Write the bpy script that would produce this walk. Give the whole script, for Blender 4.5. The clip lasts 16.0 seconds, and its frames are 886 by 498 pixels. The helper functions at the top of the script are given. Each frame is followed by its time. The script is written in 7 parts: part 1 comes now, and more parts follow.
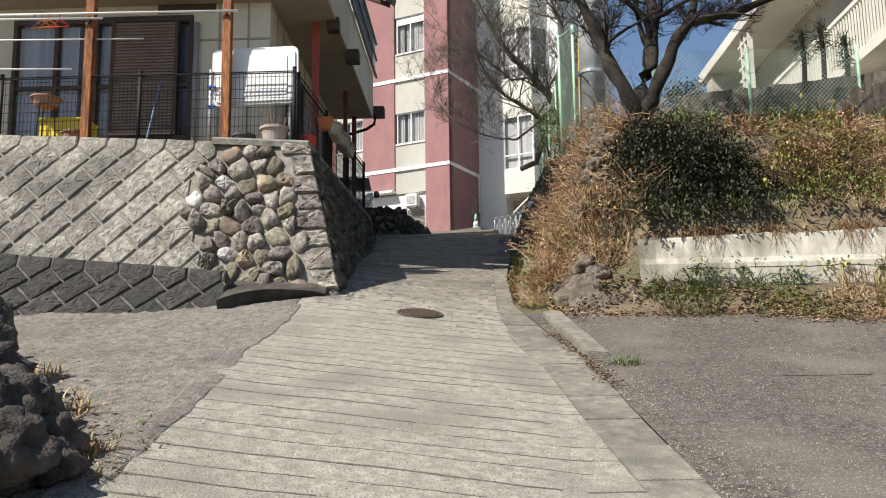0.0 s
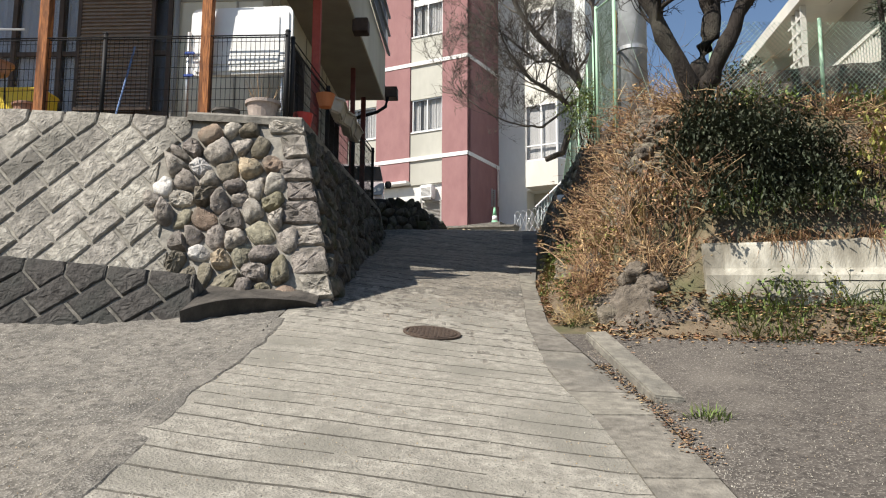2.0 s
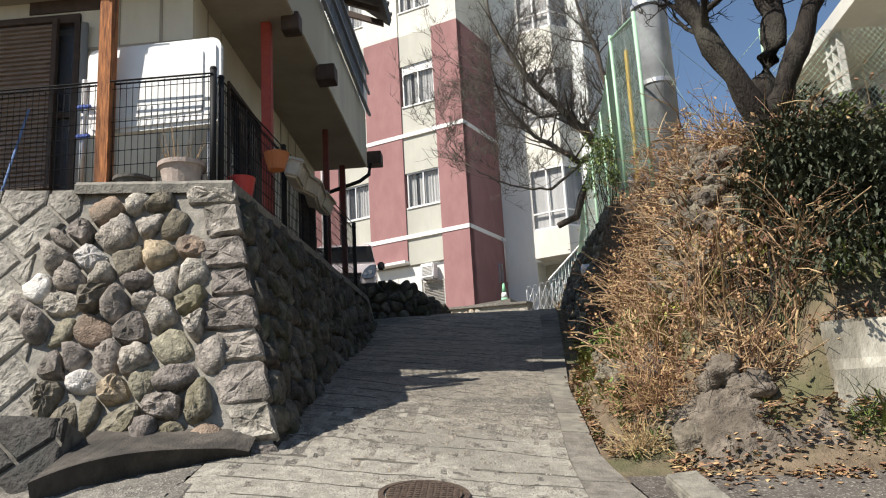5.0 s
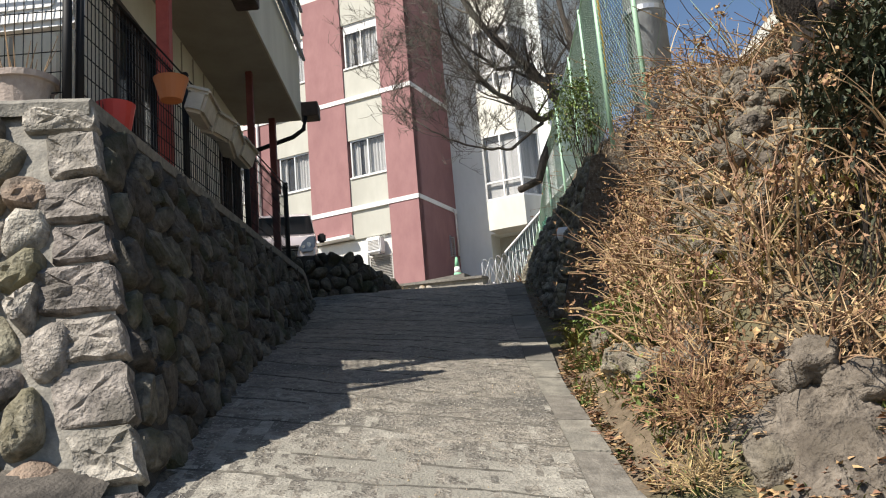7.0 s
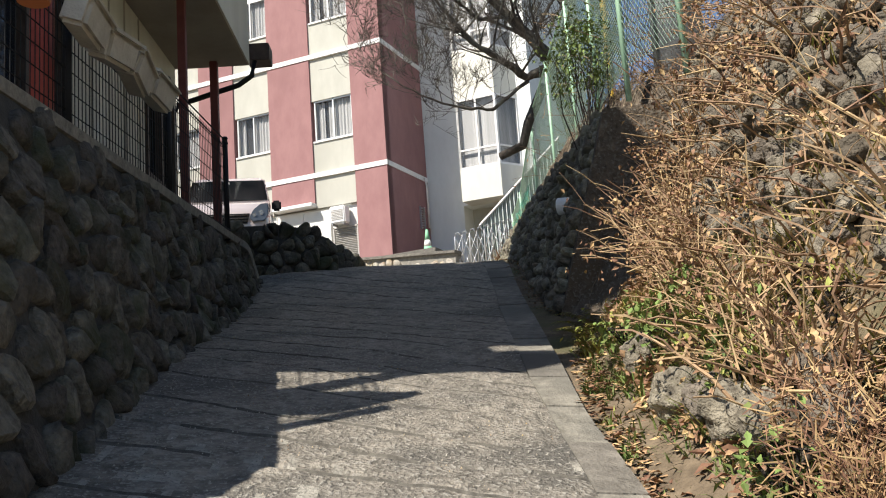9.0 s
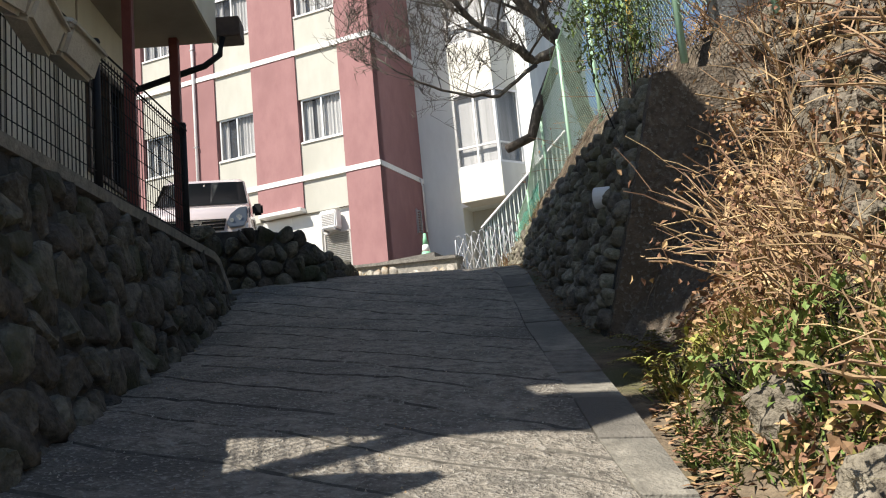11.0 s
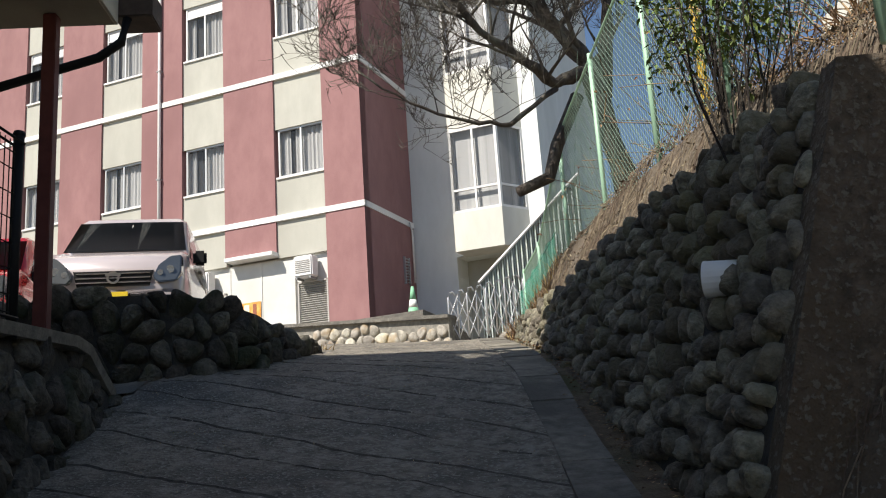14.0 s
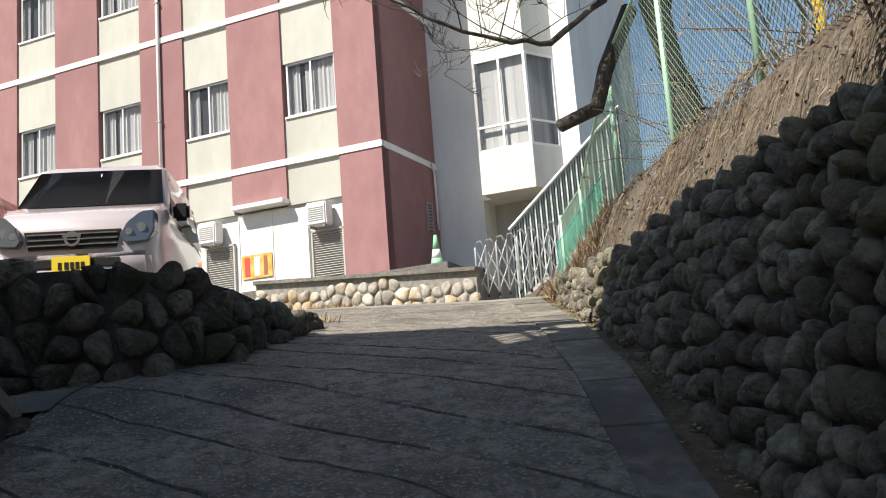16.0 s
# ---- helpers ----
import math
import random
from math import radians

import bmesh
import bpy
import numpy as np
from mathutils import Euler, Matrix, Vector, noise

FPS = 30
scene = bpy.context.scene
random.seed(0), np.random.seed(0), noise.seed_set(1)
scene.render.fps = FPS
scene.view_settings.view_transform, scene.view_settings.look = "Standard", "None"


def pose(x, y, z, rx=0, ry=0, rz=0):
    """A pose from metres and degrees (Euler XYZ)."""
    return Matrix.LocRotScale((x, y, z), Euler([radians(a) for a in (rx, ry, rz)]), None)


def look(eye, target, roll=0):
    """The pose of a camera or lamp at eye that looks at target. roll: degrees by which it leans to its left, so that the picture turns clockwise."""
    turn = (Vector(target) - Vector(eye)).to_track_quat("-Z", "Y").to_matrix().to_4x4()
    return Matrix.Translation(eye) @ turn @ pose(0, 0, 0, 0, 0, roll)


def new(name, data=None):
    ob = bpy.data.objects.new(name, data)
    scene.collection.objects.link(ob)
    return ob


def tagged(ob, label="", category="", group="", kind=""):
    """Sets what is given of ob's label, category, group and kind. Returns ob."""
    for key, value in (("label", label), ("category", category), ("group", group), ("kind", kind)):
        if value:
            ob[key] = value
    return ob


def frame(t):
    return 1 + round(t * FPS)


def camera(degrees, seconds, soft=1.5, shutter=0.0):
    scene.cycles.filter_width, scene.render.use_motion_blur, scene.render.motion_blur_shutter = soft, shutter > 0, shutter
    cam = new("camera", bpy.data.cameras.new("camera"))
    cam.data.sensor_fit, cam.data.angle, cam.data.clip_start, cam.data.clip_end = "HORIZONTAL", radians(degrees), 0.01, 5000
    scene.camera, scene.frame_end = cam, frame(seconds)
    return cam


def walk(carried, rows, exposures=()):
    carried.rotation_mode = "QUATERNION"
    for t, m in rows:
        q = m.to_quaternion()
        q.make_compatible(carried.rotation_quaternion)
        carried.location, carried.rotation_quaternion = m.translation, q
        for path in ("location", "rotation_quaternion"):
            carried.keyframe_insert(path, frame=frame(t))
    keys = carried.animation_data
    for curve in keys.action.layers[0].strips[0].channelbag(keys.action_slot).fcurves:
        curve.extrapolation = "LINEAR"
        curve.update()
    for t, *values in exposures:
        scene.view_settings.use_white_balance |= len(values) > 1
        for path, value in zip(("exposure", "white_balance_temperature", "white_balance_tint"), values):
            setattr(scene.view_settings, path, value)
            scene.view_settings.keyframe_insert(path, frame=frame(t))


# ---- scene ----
cam = camera(53.4, 16.0, soft=1.1)
PATH = [
    (0, (0.031, -0.012, 1.5), (-0.034, 1.963, 1.811), -0.8),
    (0.5, (0.029, 0.466, 1.629), (0.053, 2.442, 1.937), -0.6),
    (1, (0.066, 0.955, 1.701), (0.063, 2.935, 1.984), 0.5),
    (1.5, (-0.001, 1.407, 1.759), (-0.076, 3.39, 2.01), 1.3),
    (2, (-0.07, 1.895, 1.9), (-0.169, 3.871, 2.194), 0.3),
    (2.5, (-0.116, 2.363, 2.047), (-0.286, 4.316, 2.442), -1.3),
    (3, (-0.189, 2.822, 2.134), (-0.344, 4.761, 2.597), -2.1),
    (3.5, (-0.126, 3.26, 2.22), (-0.233, 5.187, 2.744), -3.0),
    (4, (-0.076, 3.691, 2.309), (-0.196, 5.622, 2.816), -3.0),
    (6.5, (-0.194, 6.114, 2.706), (-0.235, 8.068, 3.13), -4.8),
    (7, (-0.252, 6.609, 2.776), (-0.244, 8.566, 3.187), -4.9),
    (7.5, (-0.258, 7.041, 2.865), (-0.221, 8.997, 3.283), -4.4),
    (8, (-0.241, 7.515, 2.992), (-0.165, 9.466, 3.427), -3.9),
    (8.5, (-0.281, 7.968, 3.111), (-0.153, 9.921, 3.521), -4.1),
    (9, (-0.294, 8.444, 3.182), (-0.217, 10.413, 3.523), -4.2),
    (11.5, (-0.356, 10.532, 3.612), (-0.266, 12.497, 3.971), -5.7),
    (12, (-0.273, 11.063, 3.787), (-0.223, 13.023, 4.18), -4.8),
    (12.5, (-0.29, 11.509, 3.937), (-0.155, 13.441, 4.434), -5.6),
    (13, (-0.244, 11.956, 4.06), (-0.123, 13.867, 4.639), -5.2),
    (13.5, (-0.214, 12.365, 4.131), (-0.132, 14.292, 4.657), -4.1),
    (14, (-0.221, 12.832, 4.276), (-0.101, 14.779, 4.718), -3.9),
    (14.5, (-0.193, 13.277, 4.35), (-0.078, 15.242, 4.704), -2.9),
    (15, (-0.194, 13.734, 4.439), (-0.042, 15.712, 4.698), -3.6),
    (15.5, (-0.214, 14.108, 4.606), (-0.066, 16.086, 4.865), -4.2),
    (16, (-0.138, 14.526, 4.747), (-0.082, 16.5, 5.059), -4.4),
]
walk(cam, [(t, look(eye, target, roll)) for t, eye, target, roll in PATH],
     [(0, 0.62), (4, 0.6), (7, 0.68), (9, 0.77), (11.5, 0.86), (12.5, 0.66), (13.5, 0.56), (15, 0.67), (15.5, 0.82), (16, 0.79)])

# ---- world, sun ----
SUN_EL, SUN_TO = 48.5, (0.79, 0.613)          # elevation in degrees, way the light travels over the ground
world = bpy.data.worlds.new("sky")
scene.world = world
world.use_nodes = True
wn = world.node_tree.nodes
sky = wn.new("ShaderNodeTexSky")
sky.sky_type, sky.sun_disc = "NISHITA", False
sky.ozone_density, sky.dust_density = 2.2, 0.4
sky.sun_elevation = radians(SUN_EL)
sky.sun_rotation = math.atan2(-SUN_TO[0], -SUN_TO[1])
world.node_tree.links.new(sky.outputs[0], wn["Background"].inputs[0])
wn["Background"].inputs[1].default_value = 0.078
sun = new("sun", bpy.data.lights.new("sun", "SUN"))
sun.data.energy, sun.data.angle, sun.data.color = 5.0, radians(0.5), (1.0, 0.937, 0.845)
sun.matrix_world = look((-30, -30, 50), (-30 + SUN_TO[0], -30 + SUN_TO[1], 50 - math.tan(radians(SUN_EL))))


# ---- materials ----
def material(name, dark, light, scale=6.0, rough=0.85, bump=0.3, metal=0.0, stain=None, stain_scale=0.6, vary=0.0, fine=60.0,
             stretch=(1, 1, 1), spec=0.3, spots=None):
    """Grain from two noises between two colours, wide stains, fine relief; vary: how far single pieces differ."""
    m = bpy.data.materials.new(name)
    m.use_nodes = True
    nt = m.node_tree
    n, l = nt.nodes, nt.links
    bs = n["Principled BSDF"]
    bs.inputs["Roughness"].default_value, bs.inputs["Metallic"].default_value = rough, metal
    bs.inputs["Specular IOR Level"].default_value = spec
    tc = n.new("ShaderNodeTexCoord")
    geo = n.new("ShaderNodeNewGeometry")
    mp = n.new("ShaderNodeMapping")
    mp.inputs["Scale"].default_value = stretch
    l.new(geo.outputs["Position"], mp.inputs["Vector"])
    n1 = n.new("ShaderNodeTexNoise")
    n1.inputs["Scale"].default_value, n1.inputs["Detail"].default_value = scale, 6
    n1.inputs["Roughness"].default_value = 0.65
    l.new(mp.outputs[0], n1.inputs["Vector"])
    ramp = n.new("ShaderNodeValToRGB")
    ramp.color_ramp.elements[0].position, ramp.color_ramp.elements[1].position = 0.32, 0.68
    ramp.color_ramp.elements[0].color, ramp.color_ramp.elements[1].color = (*dark, 1), (*light, 1)
    l.new(n1.outputs["Fac"], ramp.inputs[0])
    out = ramp.outputs[0]
    if stain:
        n2 = n.new("ShaderNodeTexNoise")
        n2.inputs["Scale"].default_value, n2.inputs["Detail"].default_value = stain_scale, 5
        l.new(mp.outputs[0], n2.inputs["Vector"])
        r2 = n.new("ShaderNodeValToRGB")
        r2.color_ramp.elements[0].position, r2.color_ramp.elements[1].position = 0.48, 0.66
        l.new(n2.outputs["Fac"], r2.inputs[0])
        mx = n.new("ShaderNodeMixRGB")
        mx.inputs[2].default_value = (*stain, 1)
        l.new(r2.outputs[0], mx.inputs[0])
        l.new(out, mx.inputs[1])
        out = mx.outputs[0]
    n3 = n.new("ShaderNodeTexNoise")
    n3.inputs["Scale"].default_value, n3.inputs["Detail"].default_value = fine, 3
    l.new(mp.outputs[0], n3.inputs["Vector"])
    if spots:
        r3 = n.new("ShaderNodeValToRGB")
        r3.color_ramp.elements[0].position, r3.color_ramp.elements[1].position = 0.57, 0.63
        l.new(n3.outputs["Fac"], r3.inputs[0])
        mx = n.new("ShaderNodeMixRGB")
        mx.inputs[2].default_value = (*spots, 1)
        l.new(r3.outputs[0], mx.inputs[0])
        l.new(out, mx.inputs[1])
        out = mx.outputs[0]
    if vary:
        info = n.new("ShaderNodeObjectInfo")
        add = n.new("ShaderNodeMath")
        l.new(info.outputs["Random"], add.inputs[0])
        l.new(geo.outputs["Random Per Island"], add.inputs[1])
        fr = n.new("ShaderNodeMath")
        fr.operation = "FRACT"
        l.new(add.outputs[0], fr.inputs[0])
        mr = n.new("ShaderNodeMapRange")
        mr.inputs["To Min"].default_value, mr.inputs["To Max"].default_value = 1 - vary, 1 + vary
        l.new(fr.outputs[0], mr.inputs["Value"])
        hs = n.new("ShaderNodeHueSaturation")
        l.new(mr.outputs[0], hs.inputs["Value"])
        m2 = n.new("ShaderNodeMapRange")
        m2.inputs["To Min"].default_value, m2.inputs["To Max"].default_value = 0.5 - vary * 0.05, 0.5 + vary * 0.05
        l.new(fr.outputs[0], m2.inputs["Value"])
        l.new(m2.outputs[0], hs.inputs["Hue"])
        l.new(out, hs.inputs["Color"])
        out = hs.outputs[0]
    l.new(out, bs.inputs["Base Color"])
    if bump:
        mixh = n.new("ShaderNodeMath")
        mixh.operation = "ADD"
        l.new(n1.outputs["Fac"], mixh.inputs[0])
        l.new(n3.outputs["Fac"], mixh.inputs[1])
        b = n.new("ShaderNodeBump")
        b.inputs["Strength"].default_value, b.inputs["Distance"].default_value = bump, 0.02
        l.new(mixh.outputs[0], b.inputs["Height"])
        l.new(b.outputs[0], bs.inputs["Normal"])
    return m


def plain(name, colour, rough=0.5, metal=0.0, spec=0.5):
    m = bpy.data.materials.new(name)
    m.use_nodes = True
    b = m.node_tree.nodes["Principled BSDF"]
    b.inputs["Base Color"].default_value = (*colour, 1)
    b.inputs["Roughness"].default_value, b.inputs["Metallic"].default_value = rough, metal
    b.inputs["Specular IOR Level"].default_value = spec
    return m


def glass(name, tint, rough=0.03, alpha=0.35):
    m = plain(name, tint, rough, 0.0, 0.6)
    m.node_tree.nodes["Principled BSDF"].inputs["Alpha"].default_value = alpha
    return m


M_ROAD = material("road_concrete", (0.195, 0.18, 0.15), (0.385, 0.36, 0.303), 13, 0.86, 0.6, stain=(0.21, 0.197, 0.163), stain_scale=1.3, fine=70, spots=(0.17, 0.158, 0.133), spec=0.5)
M_WORN = material("worn_road_concrete", (0.085, 0.075, 0.06), (0.335, 0.3, 0.245), 12, 0.75, 1.0, stain=(0.1, 0.092, 0.078), stain_scale=1.6, fine=48, spots=(0.3, 0.28, 0.24), spec=0.5)
# dark colour for the shadow in the lane's grooves; the asphalt crack shares it
M_GROOVE = material("groove_shade", (0.055, 0.05, 0.042), (0.15, 0.138, 0.115), 20, 0.95, 0.3)
M_APRON = material("apron_concrete", (0.085, 0.078, 0.067), (0.25, 0.23, 0.197), 14, 0.94, 0.7, stain=(0.115, 0.107, 0.094), stain_scale=1.1, fine=75, spots=(0.3, 0.28, 0.245))
M_GUTTER = material("gutter_concrete", (0.125, 0.114, 0.095), (0.28, 0.258, 0.215), 10, 0.9, 0.5, stain=(0.13, 0.122, 0.105), stain_scale=1.4, vary=0.15)
M_ASPHALT = material("worn_asphalt", (0.043, 0.037, 0.032), (0.128, 0.112, 0.096), 16, 0.92, 0.5, stain=(0.14, 0.124, 0.105), stain_scale=0.8, fine=60, spots=(0.23, 0.21, 0.18))
M_EARTH = material("dry_earth", (0.09, 0.068, 0.045), (0.22, 0.168, 0.112), 8, 1.0, 0.8, stain=(0.1, 0.1, 0.05), stain_scale=1.2)
M_SOIL = material("dark_slope_soil", (0.065, 0.052, 0.039), (0.17, 0.135, 0.1), 12, 1.0, 1.0, stain=(0.11, 0.085, 0.058), stain_scale=2.5, fine=40, spots=(0.17, 0.15, 0.12))
M_STONE = material("wall_stone", (0.1, 0.088, 0.077), (0.46, 0.413, 0.36), 13, 0.9, 1.0, stain=(0.13, 0.118, 0.1), stain_scale=3.5, vary=0.35, fine=55)
M_PALESTONE = material("pale_rubble", (0.24, 0.22, 0.185), (0.52, 0.48, 0.41), 9, 0.9, 0.8, stain=(0.34, 0.24, 0.13), stain_scale=3, vary=0.3, fine=50)
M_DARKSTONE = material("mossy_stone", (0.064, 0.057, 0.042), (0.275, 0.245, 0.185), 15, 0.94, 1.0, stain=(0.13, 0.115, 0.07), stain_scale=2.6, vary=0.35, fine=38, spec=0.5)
# mossy stone, its base darkened to carry the shade under the house's overhang
M_MOSSSHADE = material("shade_dark_mossy_stone", (0.04, 0.036, 0.029), (0.165, 0.148, 0.12), 16, 0.95, 1.0, stain=(0.045, 0.047, 0.026), stain_scale=3.2, vary=0.4, fine=42, spec=0.4)
M_MORTAR = material("mortar", (0.15, 0.142, 0.125), (0.3, 0.28, 0.24), 12, 0.95, 0.5)
M_GREYJOINT = material("grey_joint", (0.07, 0.066, 0.058), (0.19, 0.178, 0.155), 12, 0.95, 0.5)
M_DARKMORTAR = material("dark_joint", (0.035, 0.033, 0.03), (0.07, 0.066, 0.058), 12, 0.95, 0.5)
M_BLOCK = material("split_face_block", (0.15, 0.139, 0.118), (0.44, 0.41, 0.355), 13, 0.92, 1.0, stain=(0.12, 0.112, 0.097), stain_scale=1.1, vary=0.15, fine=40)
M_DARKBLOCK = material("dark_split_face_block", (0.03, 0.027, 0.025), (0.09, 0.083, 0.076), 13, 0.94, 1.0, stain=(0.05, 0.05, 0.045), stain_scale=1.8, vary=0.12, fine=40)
M_PLASTER = material("old_white_concrete", (0.36, 0.335, 0.27), (0.62, 0.59, 0.5), 5, 0.92, 0.35, stain=(0.2, 0.18, 0.14), stain_scale=1.3, stretch=(1.6, 1.6, 0.7), fine=45)
M_REDWALL = material("red_brown_render", (0.27, 0.14, 0.138), (0.325, 0.175, 0.17), 3, 0.85, 0.25, stain=(0.245, 0.128, 0.126), stain_scale=0.5, stretch=(1, 1, 0.5))
M_BEIGE = material("beige_render", (0.44, 0.43, 0.375), (0.5, 0.49, 0.43), 3, 0.85, 0.2, stain=(0.4, 0.39, 0.34), stain_scale=0.5, stretch=(1, 1, 0.4))
M_CREAM = material("pale_cream_render", (0.62, 0.605, 0.53), (0.7, 0.685, 0.61), 3, 0.85, 0.15, stain=(0.54, 0.53, 0.49), stain_scale=0.5, stretch=(1, 1, 0.4))
M_WINGWALL = material("pale_grey_green_render", (0.68, 0.7, 0.675), (0.75, 0.77, 0.745), 3, 0.85, 0.15, stain=(0.6, 0.62, 0.6), stain_scale=0.5, stretch=(1, 1, 0.4))
M_WHITE = material("white_paint", (0.72, 0.71, 0.69), (0.82, 0.81, 0.79), 5, 0.6, 0.05)
M_HOUSEWALL = material("cream_cladding", (0.6, 0.56, 0.46), (0.7, 0.66, 0.55), 3, 0.8, 0.15, stain=(0.5, 0.46, 0.37), stretch=(1, 1, 0.3))
M_SOFFIT = material("soffit_board", (0.3, 0.27, 0.22), (0.38, 0.345, 0.285), 2, 0.85, 0.1)
M_REDPOST = material("red_painted_steel", (0.33, 0.06, 0.045), (0.42, 0.085, 0.06), 9, 0.55, 0.1)
M_DARKRED = material("dark_red_steel", (0.12, 0.035, 0.03), (0.17, 0.05, 0.042), 9, 0.55, 0.1)
M_WOOD = material("orange_weathered_wood", (0.1, 0.032, 0.014), (0.56, 0.22, 0.07), 5, 0.65, 0.4, stain=(0.07, 0.03, 0.016), stain_scale=1.0, stretch=(12, 12, 1.2))
M_BLACK = plain("black_steel", (0.014, 0.014, 0.015), 0.6, 0.0, 0.2)
M_CAST = material("dark_cast_concrete", (0.045, 0.04, 0.035), (0.12, 0.106, 0.09), 7, 0.95, 0.6, stain=(0.03, 0.028, 0.025), stain_scale=1.5, stretch=(1, 1, 0.4))
M_GREY = plain("grey_plastic", (0.28, 0.28, 0.28), 0.6)
M_ALU = plain("aluminium", (0.6, 0.6, 0.6), 0.35, 0.7)
M_GLASS = glass("window_glass", (0.08, 0.09, 0.1), 0.03, 0.3)
M_DARK = plain("dark_interior", (0.03, 0.03, 0.033), 0.8)


# ---- building helpers ----
def part(name, bm, mat, parent=None, label="", smooth=False):
    """Links a bmesh as one mesh object, under its thing if one is given."""
    me = bpy.data.meshes.new(name)
    bmesh.ops.recalc_face_normals(bm, faces=bm.faces)
    bm.to_mesh(me)
    bm.free()
    if smooth:
        me.polygons.foreach_set("use_smooth", [True] * len(me.polygons))
    for m in mat if isinstance(mat, (list, tuple)) else [mat]:
        me.materials.append(m)
    ob = new(name, me)
    if parent:
        ob.parent = parent
    if label:
        tagged(ob, label)
    return ob


def thing(name, label, category, group="", kind="", at=None):
    ob = new(name)
    ob.empty_display_size = 0.1
    if at is not None:
        ob.matrix_world = at
    return tagged(ob, label, category, group, kind)


def box(bm, lo, hi, m=None, bevel=0.0, idx=0):
    """A box from corner to corner, in the frame m."""
    b = bmesh.new() if bevel else bm
    v = [b.verts.new((x, y, z)) for z in (lo[2], hi[2]) for y in (lo[1], hi[1]) for x in (lo[0], hi[0])]
    fs = [b.faces.new([v[i] for i in q]) for q in ((0, 2, 3, 1), (4, 5, 7, 6), (0, 1, 5, 4), (2, 6, 7, 3), (0, 4, 6, 2), (1, 3, 7, 5))]
    for f in fs:
        f.material_index = idx
    if bevel:
        bmesh.ops.bevel(b, geom=b.edges[:], offset=bevel, segments=2, affect="EDGES")
        v = pour(b, bm)
    if m is not None:
        for q in v:
            q.co = m @ q.co
    return v


def pour(src, dst):
    """Moves all of one bmesh into another."""
    new_v = {v: dst.verts.new(v.co) for v in src.verts}
    for f in src.faces:
        g = dst.faces.new([new_v[v] for v in f.verts])
        g.material_index, g.smooth = f.material_index, f.smooth
    src.free()
    return list(new_v.values())


def prism(bm, outline, lo, hi, axis="y", m=None):
    """An outline in two axes pushed along the third, from lo to hi."""
    def at(p, h):
        return {"y": (p[0], h, p[1]), "x": (h, p[0], p[1]), "z": (p[0], p[1], h)}[axis]
    a, b = [bm.verts.new(at(p, lo)) for p in outline], [bm.verts.new(at(p, hi)) for p in outline]
    bm.faces.new(a)
    bm.faces.new(b[::-1])
    for i in range(len(a)):
        j = (i + 1) % len(a)
        bm.faces.new((a[i], b[i], b[j], a[j]))
    if m is not None:
        for v in a + b:
            v.co = m @ v.co


def tube(bm, points, radii, sides=8, cap=True):
    """A round bar through points."""
    rings = []
    pts = [Vector(p) for p in points]
    radii = radii if isinstance(radii, (list, tuple)) else [radii] * len(pts)
    for i, p in enumerate(pts):
        d = (pts[min(i + 1, len(pts) - 1)] - pts[max(i - 1, 0)]).normalized()
        u = d.orthogonal().normalized() if abs(d.z) > 0.95 else d.cross(Vector((0, 0, 1))).normalized()
        w = d.cross(u)
        rings.append([bm.verts.new(p + radii[i] * (math.cos(a) * u + math.sin(a) * w)) for a in [2 * math.pi * k / sides for k in range(sides)]])
    for a, b in zip(rings, rings[1:]):
        for k in range(sides):
            bm.faces.new((a[k], a[(k + 1) % sides], b[(k + 1) % sides], b[k]))
    if cap and sides > 2:
        bm.faces.new(rings[0][::-1])
        bm.faces.new(rings[-1])


def curve(x, xs, ys):
    return float(np.interp(x, xs, ys))


def smoothstep(a, b, x):
    t = min(1, max(0, (x - a) / (b - a)))
    return t * t * (3 - 2 * t)


# ---- the lie of the land ----
RISE_Y = (-30, -6, 0, 5.3, 7.2, 8.25, 10.3, 13.27, 14.2, 17.57, 19.18, 20.5, 22.5, 24.6, 29.2, 31, 60, 400)
RISE_Z = (-4.0, -1.25, 0.0, 1.17, 1.60, 1.82, 2.37, 3.17, 3.43, 4.26, 4.78, 5.05, 5.36, 5.68, 6.15, 6.3, 6.6, 6.6)


def lane(x, y):
    """Height of the sloping lane: a long rise with a fall towards its gutter."""
    cross = 0.1 * (1 - smoothstep(12, 17, y)) + 0.03 * smoothstep(12, 17, y)
    return curve(y, RISE_Y, RISE_Z) + cross * min(2.4, max(0, 0.6 - x)) - 0.05 * max(0, min(2, -1.8 - x))


BANK_D = (0, 0.1, 0.22, 0.6, 0.75, 1.0, 1.3, 2.2, 6, 40)
BANK_H = (0, 0.14, 0.27, 0.55, 0.95, 1.85, 2.4, 2.8, 3.1, 4.0)


def pad_edge(x):
    """Where the asphalt ends under leaves and grass."""
    return curve(x, (0.9, 3.0, 3.7, 4.3, 7), (10.1, 9.95, 9.6, 9.4, 9.1))


def bank_edge(y):
    """Where the bank's foot lies beside the lane."""
    return curve(y, (10, 11, 13, 14, 15.5, 16.05, 17.7, 21, 24, 28), (0.95, 0.72, 0.74, 0.9, 1.25, 1.02, 1.1, 1.3, 1.5, 1.9))


